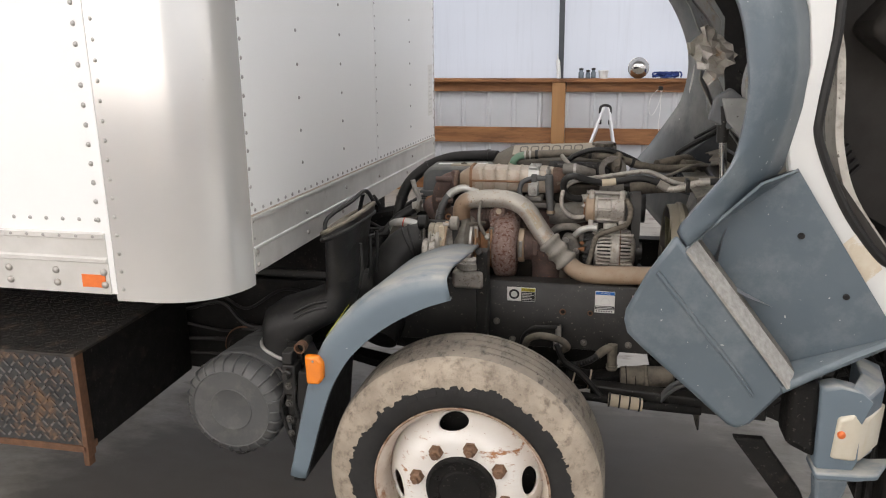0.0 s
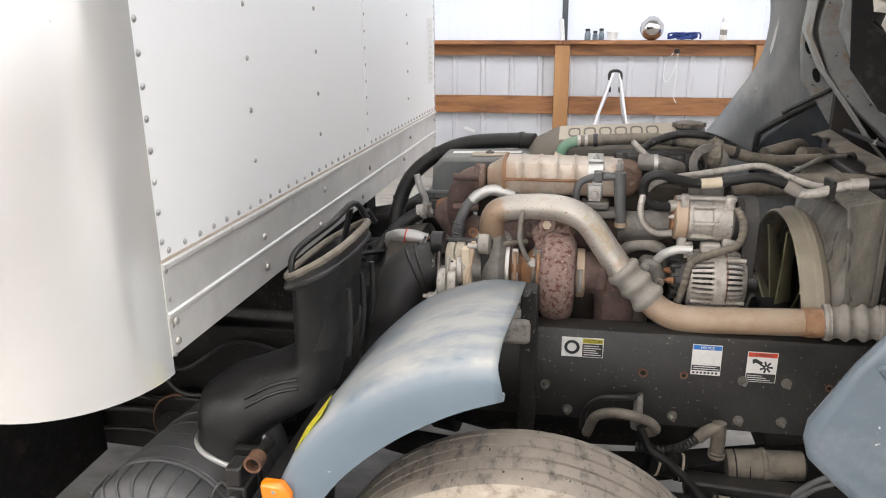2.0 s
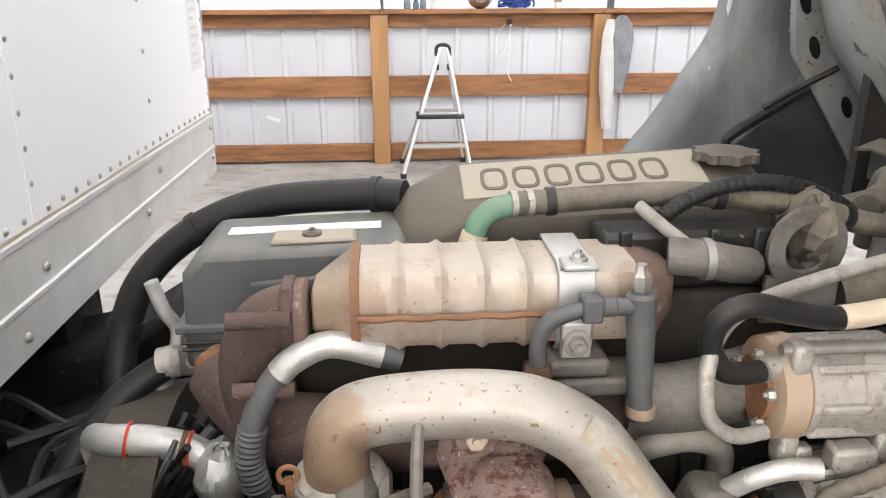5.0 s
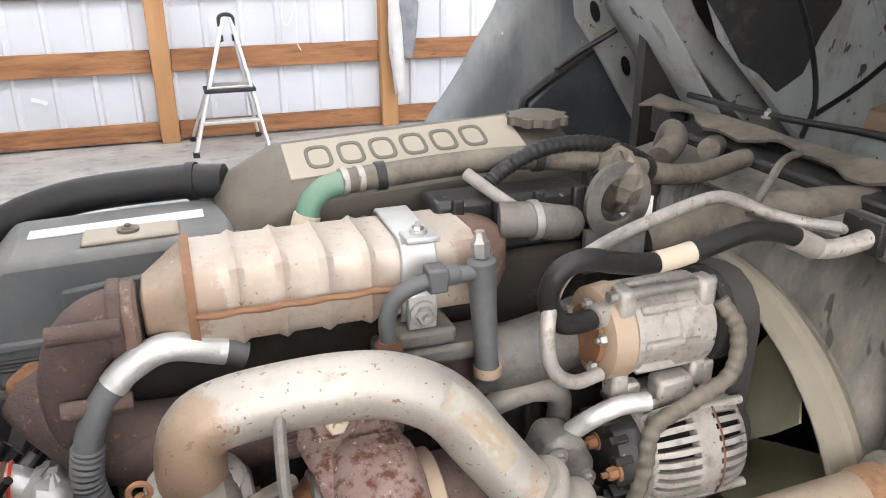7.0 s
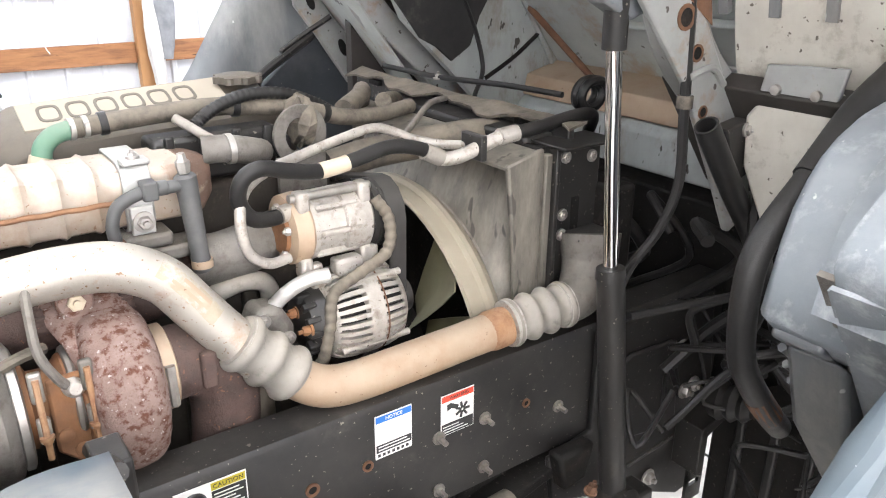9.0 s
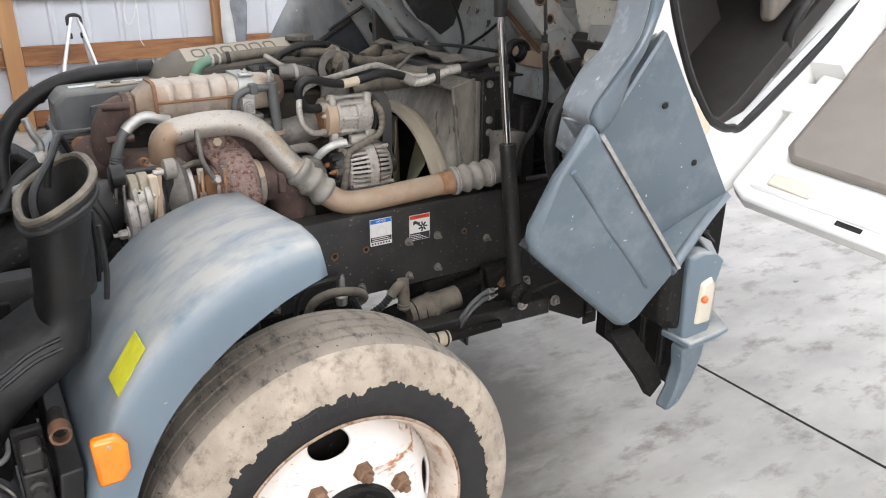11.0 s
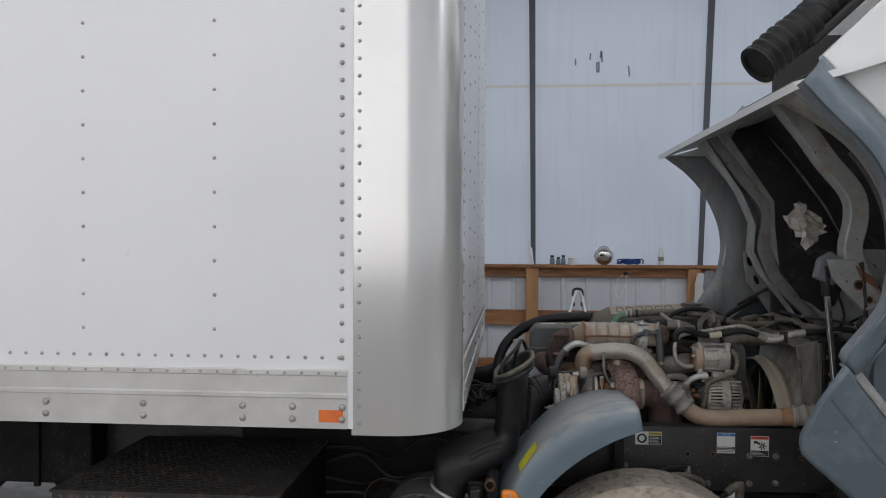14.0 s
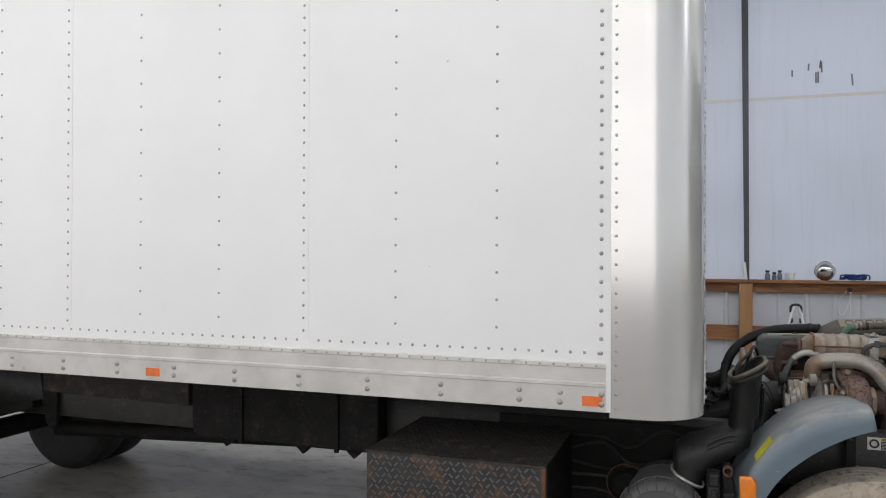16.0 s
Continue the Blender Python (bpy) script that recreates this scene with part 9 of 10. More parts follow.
hole = [(FC[0] + 0.335 * math.cos(k * math.tau / 64), FC[1] + 0.335 * math.sin(k * math.tau / 64)) for k in range(64)]
sq = []
for k in range(64):
    a = k * math.tau / 64
    ca, sa = math.cos(a), math.sin(a)
    wy, wz = (0.31, 0.455)
    m_ = min(wy / max(abs(ca), 1e-6), wz / max(abs(sa), 1e-6))
    sq.append((FC[0] + max(m_, 0.345) * ca, FC[1] + max(m_, 0.345) * sa))
ring1 = [(0.635, y, z) for y, z in hole]
ring2 = [(0.65, FC[0] + (y - FC[0]) * 1.02, FC[1] + (z - FC[1]) * 1.02) for y, z in hole]
ring3 = [(0.705, y, z) for y, z in sq]
shroud.rings([ring1, ring2, ring3], False, False)
shr = part("fan_shroud", shroud, M_SHROUD, truck, "dust-streaked fan shroud with a tan rubber ring", angle=40)
sm = shr.modifiers.new("thick", "SOLIDIFY")
sm.thickness = 0.006
part("shroud_ring", Shape().lathe((0.572, FC[0], FC[1]), (1, 0, 0), [(0.0, 0.340), (-0.004, 0.345), (0.0, 0.350), (0.03, 0.352), (0.036, 0.360), (0.048, 0.360), (0.066, 0.348), (0.07, 0.335), (0.03, 0.334), (0.0, 0.340)], 72, False, False), M_RING, shr, "tan rubber shroud ring", angle=30)
part("ring_inner_band", Shape().lathe((0.571, FC[0], FC[1]), (1, 0, 0), [(0, 0.339), (0.001, 0.3395), (0.035, 0.333), (0.034, 0.329), (0, 0.339)], 72, False, False), M_SILICONE, shr)
part("shroud_side", Shape().prism([(0.635, 1.215), (0.72, 1.235), (0.72, 0.55), (0.66, 0.55), (0.66, 1.0)], "y", 2.672, 2.684), M_SHROUD, shr, "dusty shroud side", bevel=0.004)
part("shroud_top", quad_sheet([(0.635, 2.675, 1.205), (0.72, 2.675, 1.224), (0.72, 3.30, 1.224), (0.635, 3.30, 1.205)], 0.006), M_SHROUD, shr)
rad = part("radiator", Shape().span((0.715, 2.69, 0.50), (0.80, 3.28, 1.235)), M_UNDER, truck, "black radiator core in a steel frame", bevel=0.005)
part("side_bracket", Shape().span((0.735, 2.672, 0.93), (0.865, 2.69, 1.235)), M_FRAME, rad, "black steel radiator side bracket", bevel=0.003)
part("bracket_fold", Shape().span((0.735, 2.655, 0.93), (0.745, 2.675, 1.235)), M_FRAME, rad, bevel=0.002)
part("tan_strip", Shape().span((0.718, 2.664, 0.95), (0.734, 2.680, 1.225)), M_SHROUD, rad, bevel=0.003)
for q in ((0.772, 1.212), (0.772, 1.10), (0.772, 1.06), (0.84, 1.205), (0.745, 1.17)):
    part("bracket_bolt", Shape().hexbolt((q[0], 2.672, q[1]), (0, -1, 0), 0.009, 0.008, 0.012), M_BOLT, rad)
part("bracket_slot", Shape().prism([(0.795, 1.13), (0.815, 1.13), (0.815, 1.02), (0.795, 1.02)], "y", 2.6705, 2.672), M_UNDER, rad, bevel=0.0)
part("bracket_shelf", Shape().span((0.77, 2.62, 1.055), (0.875, 2.675, 1.065)), M_FRAME, rad, bevel=0.002)
part("bracket_top", Shape().span((0.73, 2.63, 1.235), (0.87, 2.72, 1.241)), M_FRAME, rad, bevel=0.002)
seal = []
for k in range(25):
    t = k / 24
    y = 2.66 + 0.80 * t
    wv = 0.010 * math.sin(t * 17) + 0.006 * math.sin(t * 41)
    x = 0.80 - 0.02 * math.sin(t * 3) + wv
    seal.append([(x - 0.035, y, 1.262 + wv * 0.6), (x + 0.02, y + 0.01, 1.268 - wv * 0.5), (x + 0.021, y + 0.01, 1.273 - wv * 0.5), (x - 0.036, y, 1.267 + wv * 0.6)])
part("radiator_seal", Shape().rings(seal), M_DUSTHOSE, rad, "curled dusty rubber seal strip", angle=60)
part("seal_bar", Shape().span((0.785, 2.68, 1.20), (0.80, 3.46, 1.266)), M_FRAME, rad, "black upright panel under the seal", bevel=0.003)
for k in range(5):
    part("panel_boss", Shape().box((0.781, 2.80 + 0.14 * k, 1.253), (0.012, 0.05, 0.014)), M_UNDER, rad, bevel=0.003)
part("upper_tank", Shape().span((0.715, 2.72, 1.225), (0.79, 3.26, 1.247)), M_FRAME, rad, bevel=0.008)
part("seal_hose", Shape().tube([(0.83, 3.40, 1.285), (0.86, 3.20, 1.280), (0.90, 3.00, 1.285), (0.93, 2.85, 1.283)], 0.0065, 10), M_RUBBER, rad, "black hose over the radiator")
coil = Shape().tube([(0.98 + 0.035 * math.cos(k * 0.7), 2.80 + 0.02 * k * 0.1, 1.285 + 0.03 * math.sin(k * 0.7)) for k in range(20)], 0.010, 8, 4)
part("coiled_hose", coil, M_RUBBER, rad, "coiled black hose")
part("seal_nut", Shape().hexbolt((0.86, 3.20, 1.275), (0, 0, 1), 0.008, 0.012, 0.012), M_BOLT, rad)
# dark mass in front of the radiator
part("condenser", Shape().span((0.86, 2.62, 0.55), (0.92, 3.30, 1.15)), M_UNDER, rad, bevel=0.01)
for k in range(7):
    r2 = random.Random(20 + k)
    y0 = 2.35 + 0.12 * k
    part("front_cable", Shape().tube([(0.90 + 0.05 * (k % 3), y0, 1.10 - 0.03 * k), (1.00, y0 + 0.06, 1.16 - 0.05 * k + r2.uniform(-0.05, 0.05)), (1.10, y0 + 0.02, 1.02 - 0.03 * k), (1.05, y0 + 0.15, 0.85), (0.98, y0 + 0.2, 0.75)], r2.uniform(0.008, 0.016), 8), M_RUBBER, rad, "black cable loom")

# black wiring behind the turbo
for k in range(22):
    r2 = random.Random(40 + k)
    a, b, c = r2.uniform(-0.03, 0.03), r2.uniform(-0.035, 0.035), r2.uniform(-0.02, 0.02)
    part("wiring_loom", Shape().tube([(-0.475 + 0.4 * a, 2.87 + b, 0.915 + 0.5 * c), (-0.51 + 0.5 * a, 2.84 + b, 0.925 + c), (-0.54 + a, 2.805 + b, 0.905 + c), (-0.57 + a, 2.765 + b, 0.865 + c), (-0.595 + a, 2.725 + 1.4 * b, 0.84 + c), (-0.63 + 1.5 * a, 2.68 + 1.6 * b, 0.74 + c)], lambda t, r0=r2.uniform(0.007, 0.0115): r0 * (1 + 0.07 * math.sin(t * 190)), 8, 22), M_RUBBER, truck, "black corrugated wiring loom")
for k in range(18):
    r2 = random.Random(140 + k)
    x0, y0, z0 = r2.uniform(-0.68, -0.56), r2.uniform(2.82, 3.20), r2.uniform(0.84, 0.96)
    part("wiring_loom", Shape().tube([(x0, y0, z0), (x0 + r2.uniform(-0.12, 0.12), y0 + r2.uniform(-0.12, 0.12), z0 + r2.uniform(0.0, 0.03)), (x0 + r2.uniform(-0.12, 0.12), y0 + r2.uniform(-0.14, 0.14), z0 - 0.01), (x0 + r2.uniform(-0.14, 0.14), y0 + r2.uniform(-0.16, 0.16), z0 - 0.08)], r2.uniform(0.005, 0.010), 6), M_RUBBER, truck, "black wiring loom")
# added dark block that hides bright floor between box and engine
part("far_side_cover", Shape().prism([(-1.0, 0.50), (-0.40, 0.50), (-0.40, 0.93), (-0.53, 1.045), (-0.62, 0.99), (-0.80, 0.955), (-1.0, 0.95)], "y", 3.26, 3.45), M_UNDER, truck, "added dark filler block beside the gearbox", bevel=0.02)
part("loom_tag", Shape().box((-0.40, 2.70, 1.005), (0.09, 0.012, 0.016), (0, 12, 0)), M_WRAP, truck, "silver tape on a cable", bevel=0.003)
# another added dark filler, closing the gap above the gearbox
part("transmission_cover", Shape().prism([(-0.95, 0.80), (-0.52, 0.95), (-0.52, 0.70), (-0.95, 0.60)], "y", 2.70, 3.30), M_UNDER, truck, bevel=0.03)
part("bulkhead", Shape().span((-0.80, 2.68, 0.88), (-0.77, 3.60, 1.07)), M_UNDER, truck, "black steel bulkhead under the box", bevel=0.004)

# thin black cables behind the intake elbow
for k in range(34):
    r3 = random.Random(700 + k)
    p0 = Vector((r3.uniform(-0.70, -0.60), r3.uniform(2.74, 2.95), r3.uniform(0.78, 0.90)))
    p1 = Vector((r3.uniform(-0.46, -0.38), r3.uniform(2.86, 3.02), r3.uniform(0.94, 1.03)))
    pts = []
    for j in range(6):
        u = j / 5
        pts.append(p0.lerp(p1, u) + Vector((r3.uniform(-0.012, 0.012), r3.uniform(-0.015, 0.015), r3.uniform(-0.014, 0.014) - 0.05 * math.sin(u * math.pi))))
    part("loom_cable", Shape().tube(pts, r3.uniform(0.0035, 0.008), 7, 5), M_RUBBER if k % 5 else M_CANISTER, truck, "thin black engine cable")
for p in ((-0.492, 2.921, 1.018), (-0.417, 2.920, 1.001)):
    part("cable_tie", Shape().torus(p, (1, 0.02, -0.15), 0.0225, 0.0024, 20, 6), M_REDSTK, truck, "red cable tie round the wrapped hose")

# ---------------- frame rail details ----------------
RB = [(-0.054, 0.736), (0.006, 0.668), (0.269, 0.673), (0.429, 0.785), (0.53, 0.786), (0.429, 0.675), (0.53, 0.681), (0.713, 0.742)]
for x, z in RB:
    part("rail_bolt", Shape().hexbolt((x, RAILY, z), (0, -1, 0), 0.0085, 0.010, 0.0125).cyl((x, RAILY - 0.010, z), (x, RAILY - 0.024, z), 0.0055, 0.005, 8), M_ALUDARK, chassis, "dusty grey flange bolt")
for x, z, r in ((0.189, 0.788, 0.012), (0.288, 0.789, 0.010), (0.628, 0.781, 0.009)):
    part("rail_hole", Shape().lathe((x, RAILY - 0.0005, z), (0, -1, 0), [(0, r), (0.0035, r), (0.0035, r * 0.62), (0.001, r * 0.6)], 16), M_RUST, chassis, "rusty hole in the rail")
    part("rail_hole", Shape().lathe((x, RAILY - 0.001, z), (0, -1, 0), [(0, r * 0.62), (0.001, r * 0.6)], 14), M_UNDER, chassis)


def sticker(x0, x1, z0, z1, label):
    return part("sticker", Shape().span((x0, RAILY - 0.0022, z0), (x1, RAILY - 0.0006, z1)), M_WHITELABEL, chassis, label, flat=True)


def bar(x0, x1, z0, z1, mat, parent=None, lift_=0.0030):
    return part("sticker_mark", Shape().span((x0, RAILY - lift_, z0), (x1, RAILY - 0.0021, z1)), mat, chassis, flat=True)


def words(text, x, z, size, mat):
    return letters(text, size, Matrix.Translation((x, RAILY - 0.0034, z)) @ pose(0, 0, 0, 90, 0, 0), mat, chassis, "sticker_text", 0.0003)


sticker(-0.016, 0.088, 0.820, 0.873, "black and yellow caution sticker with a ring symbol")
bar(0.036, 0.086, 0.859, 0.871, M_YELSTK)
words("CAUTION", 0.061, 0.865, 0.0100, M_INK)
bar(0.036, 0.086, 0.822, 0.857, M_INK)
for k in range(5):
    bar(0.039, 0.082 - 0.006 * (k % 3), 0.8265 + k * 0.006, 0.8285 + k * 0.006, M_WHITELABEL, None, 0.0034)
part("ring_symbol", Shape().torus((0.010, RAILY - 0.0024, 0.846), (0, 1, 0), 0.0155, 0.0038, 32, 6), M_INK, chassis, "black ring symbol")
sticker(0.303, 0.373, 0.794, 0.875, "white and blue notice sticker")
bar(0.3045, 0.3715, 0.862, 0.8735, M_BLUESTK)
words("NOTICE", 0.338, 0.8678, 0.0088, M_WHITELABEL)
part("notice_drawing", Shape().tube([(0.322, RAILY - 0.0024, 0.8340), (0.334, RAILY - 0.0024, 0.8500), (0.348, RAILY - 0.0024, 0.8470), (0.356, RAILY - 0.0024, 0.8340), (0.352, RAILY - 0.0024, 0.8240), (0.330, RAILY - 0.0024, 0.8260), (0.322, RAILY - 0.0024, 0.8340)], 0.0008, 6), M_RAIL, chassis, "faint line drawing")
bar(0.3045, 0.3715, 0.806, 0.820, M_INK)
for k in range(2):
    bar(0.308, 0.368 - 0.005 * k, 0.8095 + k * 0.006, 0.8115 + k * 0.006, M_WHITELABEL, None, 0.0034)
for k in range(7):
    bar(0.307 + k * 0.009, 0.312 + k * 0.009, 0.7975, 0.8025, M_INK)
sticker(0.433, 0.503, 0.785, 0.865, "white and red warning sticker with a fan symbol")
bar(0.4345, 0.5015, 0.852, 0.8635, M_REDSTK)
words("WARNING", 0.470, 0.8578, 0.0085, M_INK)
bar(0.4345, 0.5015, 0.7865, 0.808, M_INK)
for k in range(3):
    bar(0.436, 0.490 - 0.01 * k, 0.7905 + k * 0.0055, 0.7920 + k * 0.0055, M_WHITELABEL, None, 0.0034)
fanmark = Shape()
for k in range(7):
    a = k * math.tau / 7
    fanmark.box((0.478 + 0.009 * math.cos(a), RAILY - 0.0026, 0.826 + 0.009 * math.sin(a)), (0.013, 0.0014, 0.0045), (0, -math.degrees(a), 0))
part("fan_symbol", fanmark, M_INK, chassis, "black fan symbol")
part("fan_symbol", Shape().prism([(0.445, 0.845), (0.453, 0.847), (0.470, 0.838), (0.466, 0.831), (0.453, 0.837), (0.446, 0.833)], "y", RAILY - 0.0032, RAILY - 0.0021), M_INK, chassis)

# hoses, spring and axle below the rail
part("brake_hose", Shape().tube([(0.045, 2.545, 0.640), (0.050, 2.535, 0.700), (0.085, 2.520, 0.742), (0.130, 2.515, 0.752), (0.175, 2.53, 0.750), (0.185, 2.56, 0.742)], 0.0075, 8), M_RUBBER, chassis, "black brake hose loop")
part("brake_hose", Shape().tube([(0.055, 2.50, 0.655), (0.075, 2.48, 0.715), (0.125, 2.46, 0.740), (0.190, 2.45, 0.732), (0.215, 2.46, 0.705), (0.195, 2.48, 0.68)], 0.0125, 10), M_DUSTHOSE, chassis, "grey-tan brake hose loop")
part("hose_union", Shape().lathe((0.178, 2.53, 0.755), (0, 0, -1), [(0, 0.010), (0.02, 0.012), (0.06, 0.012), (0.065, 0.018), (0.09, 0.016)], 10), M_BOLT, chassis, "brass hose union")
part("leaf_spring", Shape().prism([(-0.80, 0.60), (-0.40, 0.53), (-0.08, 0.50), (0.25, 0.53), (0.72, 0.62), (0.72, 0.60), (0.25, 0.49), (-0.08, 0.45), (-0.40, 0.49), (-0.80, 0.58)], "y", RAILY - 0.02, RAILY + 0.06), M_UNDER, chassis, "rusty leaf spring", bevel=0.003)
part("spring_shackle", Shape().prism([(0.68, 0.66), (0.78, 0.66), (0.76, 0.58), (0.70, 0.57)], "y", RAILY - 0.05, RAILY - 0.01), M_UNDER, chassis, bevel=0.01)
part("front_crossmember", Shape().prism([(0.50, 0.62), (1.18, 0.64), (1.18, 0.47), (0.95, 0.42), (0.55, 0.44)], "y", 2.63, 3.34), M_UNDER, chassis, "black front crossmember", bevel=0.015)
part("front_axle", Shape().tube([(-0.083, 2.08, 0.418), (-0.083, 2.30, 0.40), (-0.083, 2.60, 0.34), (-0.083, 3.37, 0.34), (-0.083, 3.67, 0.40), (-0.083, 3.90, 0.418)], 0.045, 12), M_UNDER, chassis, "black front axle beam")
part("far_wheel", Shape().lathe((-0.083, 3.80, 0.418), (0, 1, 0), [(0, 0.26), (0.0, 0.36), (0.03, 0.41), (0.06, 0.42), (0.19, 0.42), (0.23, 0.36)], 48), M_SIDEWALL, chassis, "dark far-side front tyre")
link = part("drag_link", Shape().tube([(0.05, 2.45, 0.535), (0.30, 2.45, 0.525), (0.364, 2.45, 0.520), (0.482, 2.45, 0.510), (0.68, 2.46, 0.50)], 0.015, 10), M_UNDER, chassis, "black steering drag link")
boot = part("link_boot", Shape().cyl((0.364, 2.45, 0.520), (0.482, 2.45, 0.510), 0.0225, 0.0225, 18), M_SLEEVE, link, "tan rubber link boot with black rings")
for k in range(4):
    u = 0.02 + 0.30 * k
    part("boot_ring", Shape().torus((0.366 + 0.115 * u, 2.45, 0.520 - 0.010 * u), (1, 0, -0.085), 0.0232, 0.0032, 20, 6), M_RUBBER, boot)
cyl = part("brake_cylinder", Shape().lathe((0.405, 2.57, 0.555), (1, 0, 0.10), [(0, 0.020), (0.004, 0.040), (0.085, 0.041), (0.088, 0.044), (0.097, 0.044), (0.100, 0.038), (0.185, 0.036), (0.192, 0.020)], 24), M_DUSTHOSE, chassis, "dusty tan-grey twin cylinder")
for x in (0.428, 0.46):
    part("cylinder_groove", Shape().torus((x, 2.57, 0.557), (1, 0, 0.1), 0.0405, 0.002, 24, 6), M_UNDER, cyl)
part("drain_pipe", Shape().tube([(0.372, 2.525, 0.700), (0.372, 2.52, 0.66), (0.372, 2.52, 0.605)], 0.0175, 14), M_DUSTHOSE, chassis, "dusty vertical drain pipe")
part("pipe_rib", Shape().torus((0.372, 2.52, 0.622), (0, 0, 1), 0.0185, 0.003, 18, 6).torus((0.372, 2.52, 0.612), (0, 0, 1), 0.0185, 0.003, 18, 6), M_DUSTHOSE, chassis)
part("elbow_pipe", Shape().tube([(0.372, 2.52, 0.690), (0.345, 2.515, 0.680), (0.322, 2.51, 0.660)], 0.0150, 12), M_DUSTHOSE, chassis, "tan pipe elbow")
part("corrugated_hose", Shape().tube([(0.325, 2.51, 0.663), (0.29, 2.51, 0.635), (0.24, 2.515, 0.615), (0.18, 2.53, 0.610)], lambda t: 0.0115 + 0.0015 * math.sin(t * 90), 10, 14), M_RUBBER, chassis, "black corrugated hose")
part("under_hose", Shape().tube([(0.177, 2.45, 0.715), (0.205, 2.45, 0.655), (0.255, 2.45, 0.620), (0.305, 2.45, 0.570), (0.340, 2.45, 0.528), (0.366, 2.45, 0.520)], 0.0100, 10), M_RUBBER, chassis, "black hose down to the steering link")
part("filter_can", Shape().lathe((0.21, 2.56, 0.560), (1, 0, -0.2), [(0, 0.020), (0.006, 0.035), (0.030, 0.036), (0.034, 0.032), (0.075, 0.032), (0.078, 0.036), (0.095, 0.036), (0.10, 0.02)], 20), M_UNDER, chassis, "black filter canister with tan bands")
for x in (0.236, 0.292):
    part("filter_band", Shape().lathe((x, 2.56, 0.560 - 0.2 * (x - 0.21)), (1, 0, -0.2), [(0, 0.0365), (0.006, 0.0365)], 20), M_SLEEVE, chassis, "tan band")
part("spring_beam", Shape().rings([[(x, y0, z0), (x, y1, z0), (x, y1, z1), (x, y0, z1)] for x, y0, y1, z0, z1 in ((0.30, 2.48, 2.54, 0.505, 0.555), (0.366, 2.48, 2.54, 0.500, 0.552), (0.773, 2.48, 2.54, 0.475, 0.532), (0.90, 2.48, 2.54, 0.47, 0.53))]), M_FRAME, chassis, "black lower beam", bevel=0.006)
for dz in (0.0, 0.020):
    part("braided_hose", Shape().tube([(0.665, 2.475, 0.615 - dz), (0.635, 2.475, 0.612 - dz), (0.59, 2.475, 0.590 - dz), (0.560, 2.48, 0.556 - dz), (0.545, 2.49, 0.52 - dz)], 0.0075, 10), M_CANISTER, chassis, "black braided hose")
    part("hose_fitting", Shape().hexbolt((0.645, 2.475, 0.613 - dz), (1, 0, 0.05), 0.008, 0.024, 0.010), M_BOLT, chassis, "dusty steel fitting")
part("hose_banjo", Shape().hexbolt((0.690, 2.468, 0.628), (0, -0.3, 1), 0.010, 0.020, 0.013), M_RUST, chassis, "rusty union nut")
part("foot_bolt", Shape().hexbolt((0.734, 2.415, 0.573), (0, -1, 0), 0.014, 0.012, 0.020), M_BOLT, chassis, "dusty foot bolt")
part("slot_flange", Shape().span((1.120, 2.548, 0.435), (1.177, 2.556, 0.52)).span((1.120, 2.548, 0.398), (1.177, 2.556, 0.418)).span((1.120, 2.548, 0.34), (1.177, 2.556, 0.382)).span((1.120, 2.548, 0.382), (1.128, 2.556, 0.435)).span((1.165, 2.548, 0.382), (1.177, 2.556, 0.435)), M_FRAME, chassis, "black flange with two slots", flat=True)

# hose connector behind the exhaust elbow
cn = part("hose_connector", Shape().span((-0.452, 3.03, 1.045), (-0.415, 3.075, 1.090)), M_ALUDARK, truck, "grey cast hose connector", bevel=0.006)
part("connector_collar", Shape().lathe((-0.47, 3.051, 1.060), (1, 0, 0.25), [(-0.012, 0.024), (0.010, 0.024), (0.020, 0.014)], 14), M_ALU, cn, "clamped metal collar")
part("connector_bolt", Shape().hexbolt((-0.43, 3.03, 1.072), (0, -1, 0), 0.008, 0.01, 0.011), M_BOLT, cn)

# ---------------- loose things along the far wall ----------------
LY, LT = WN - 0.075, 1.3265


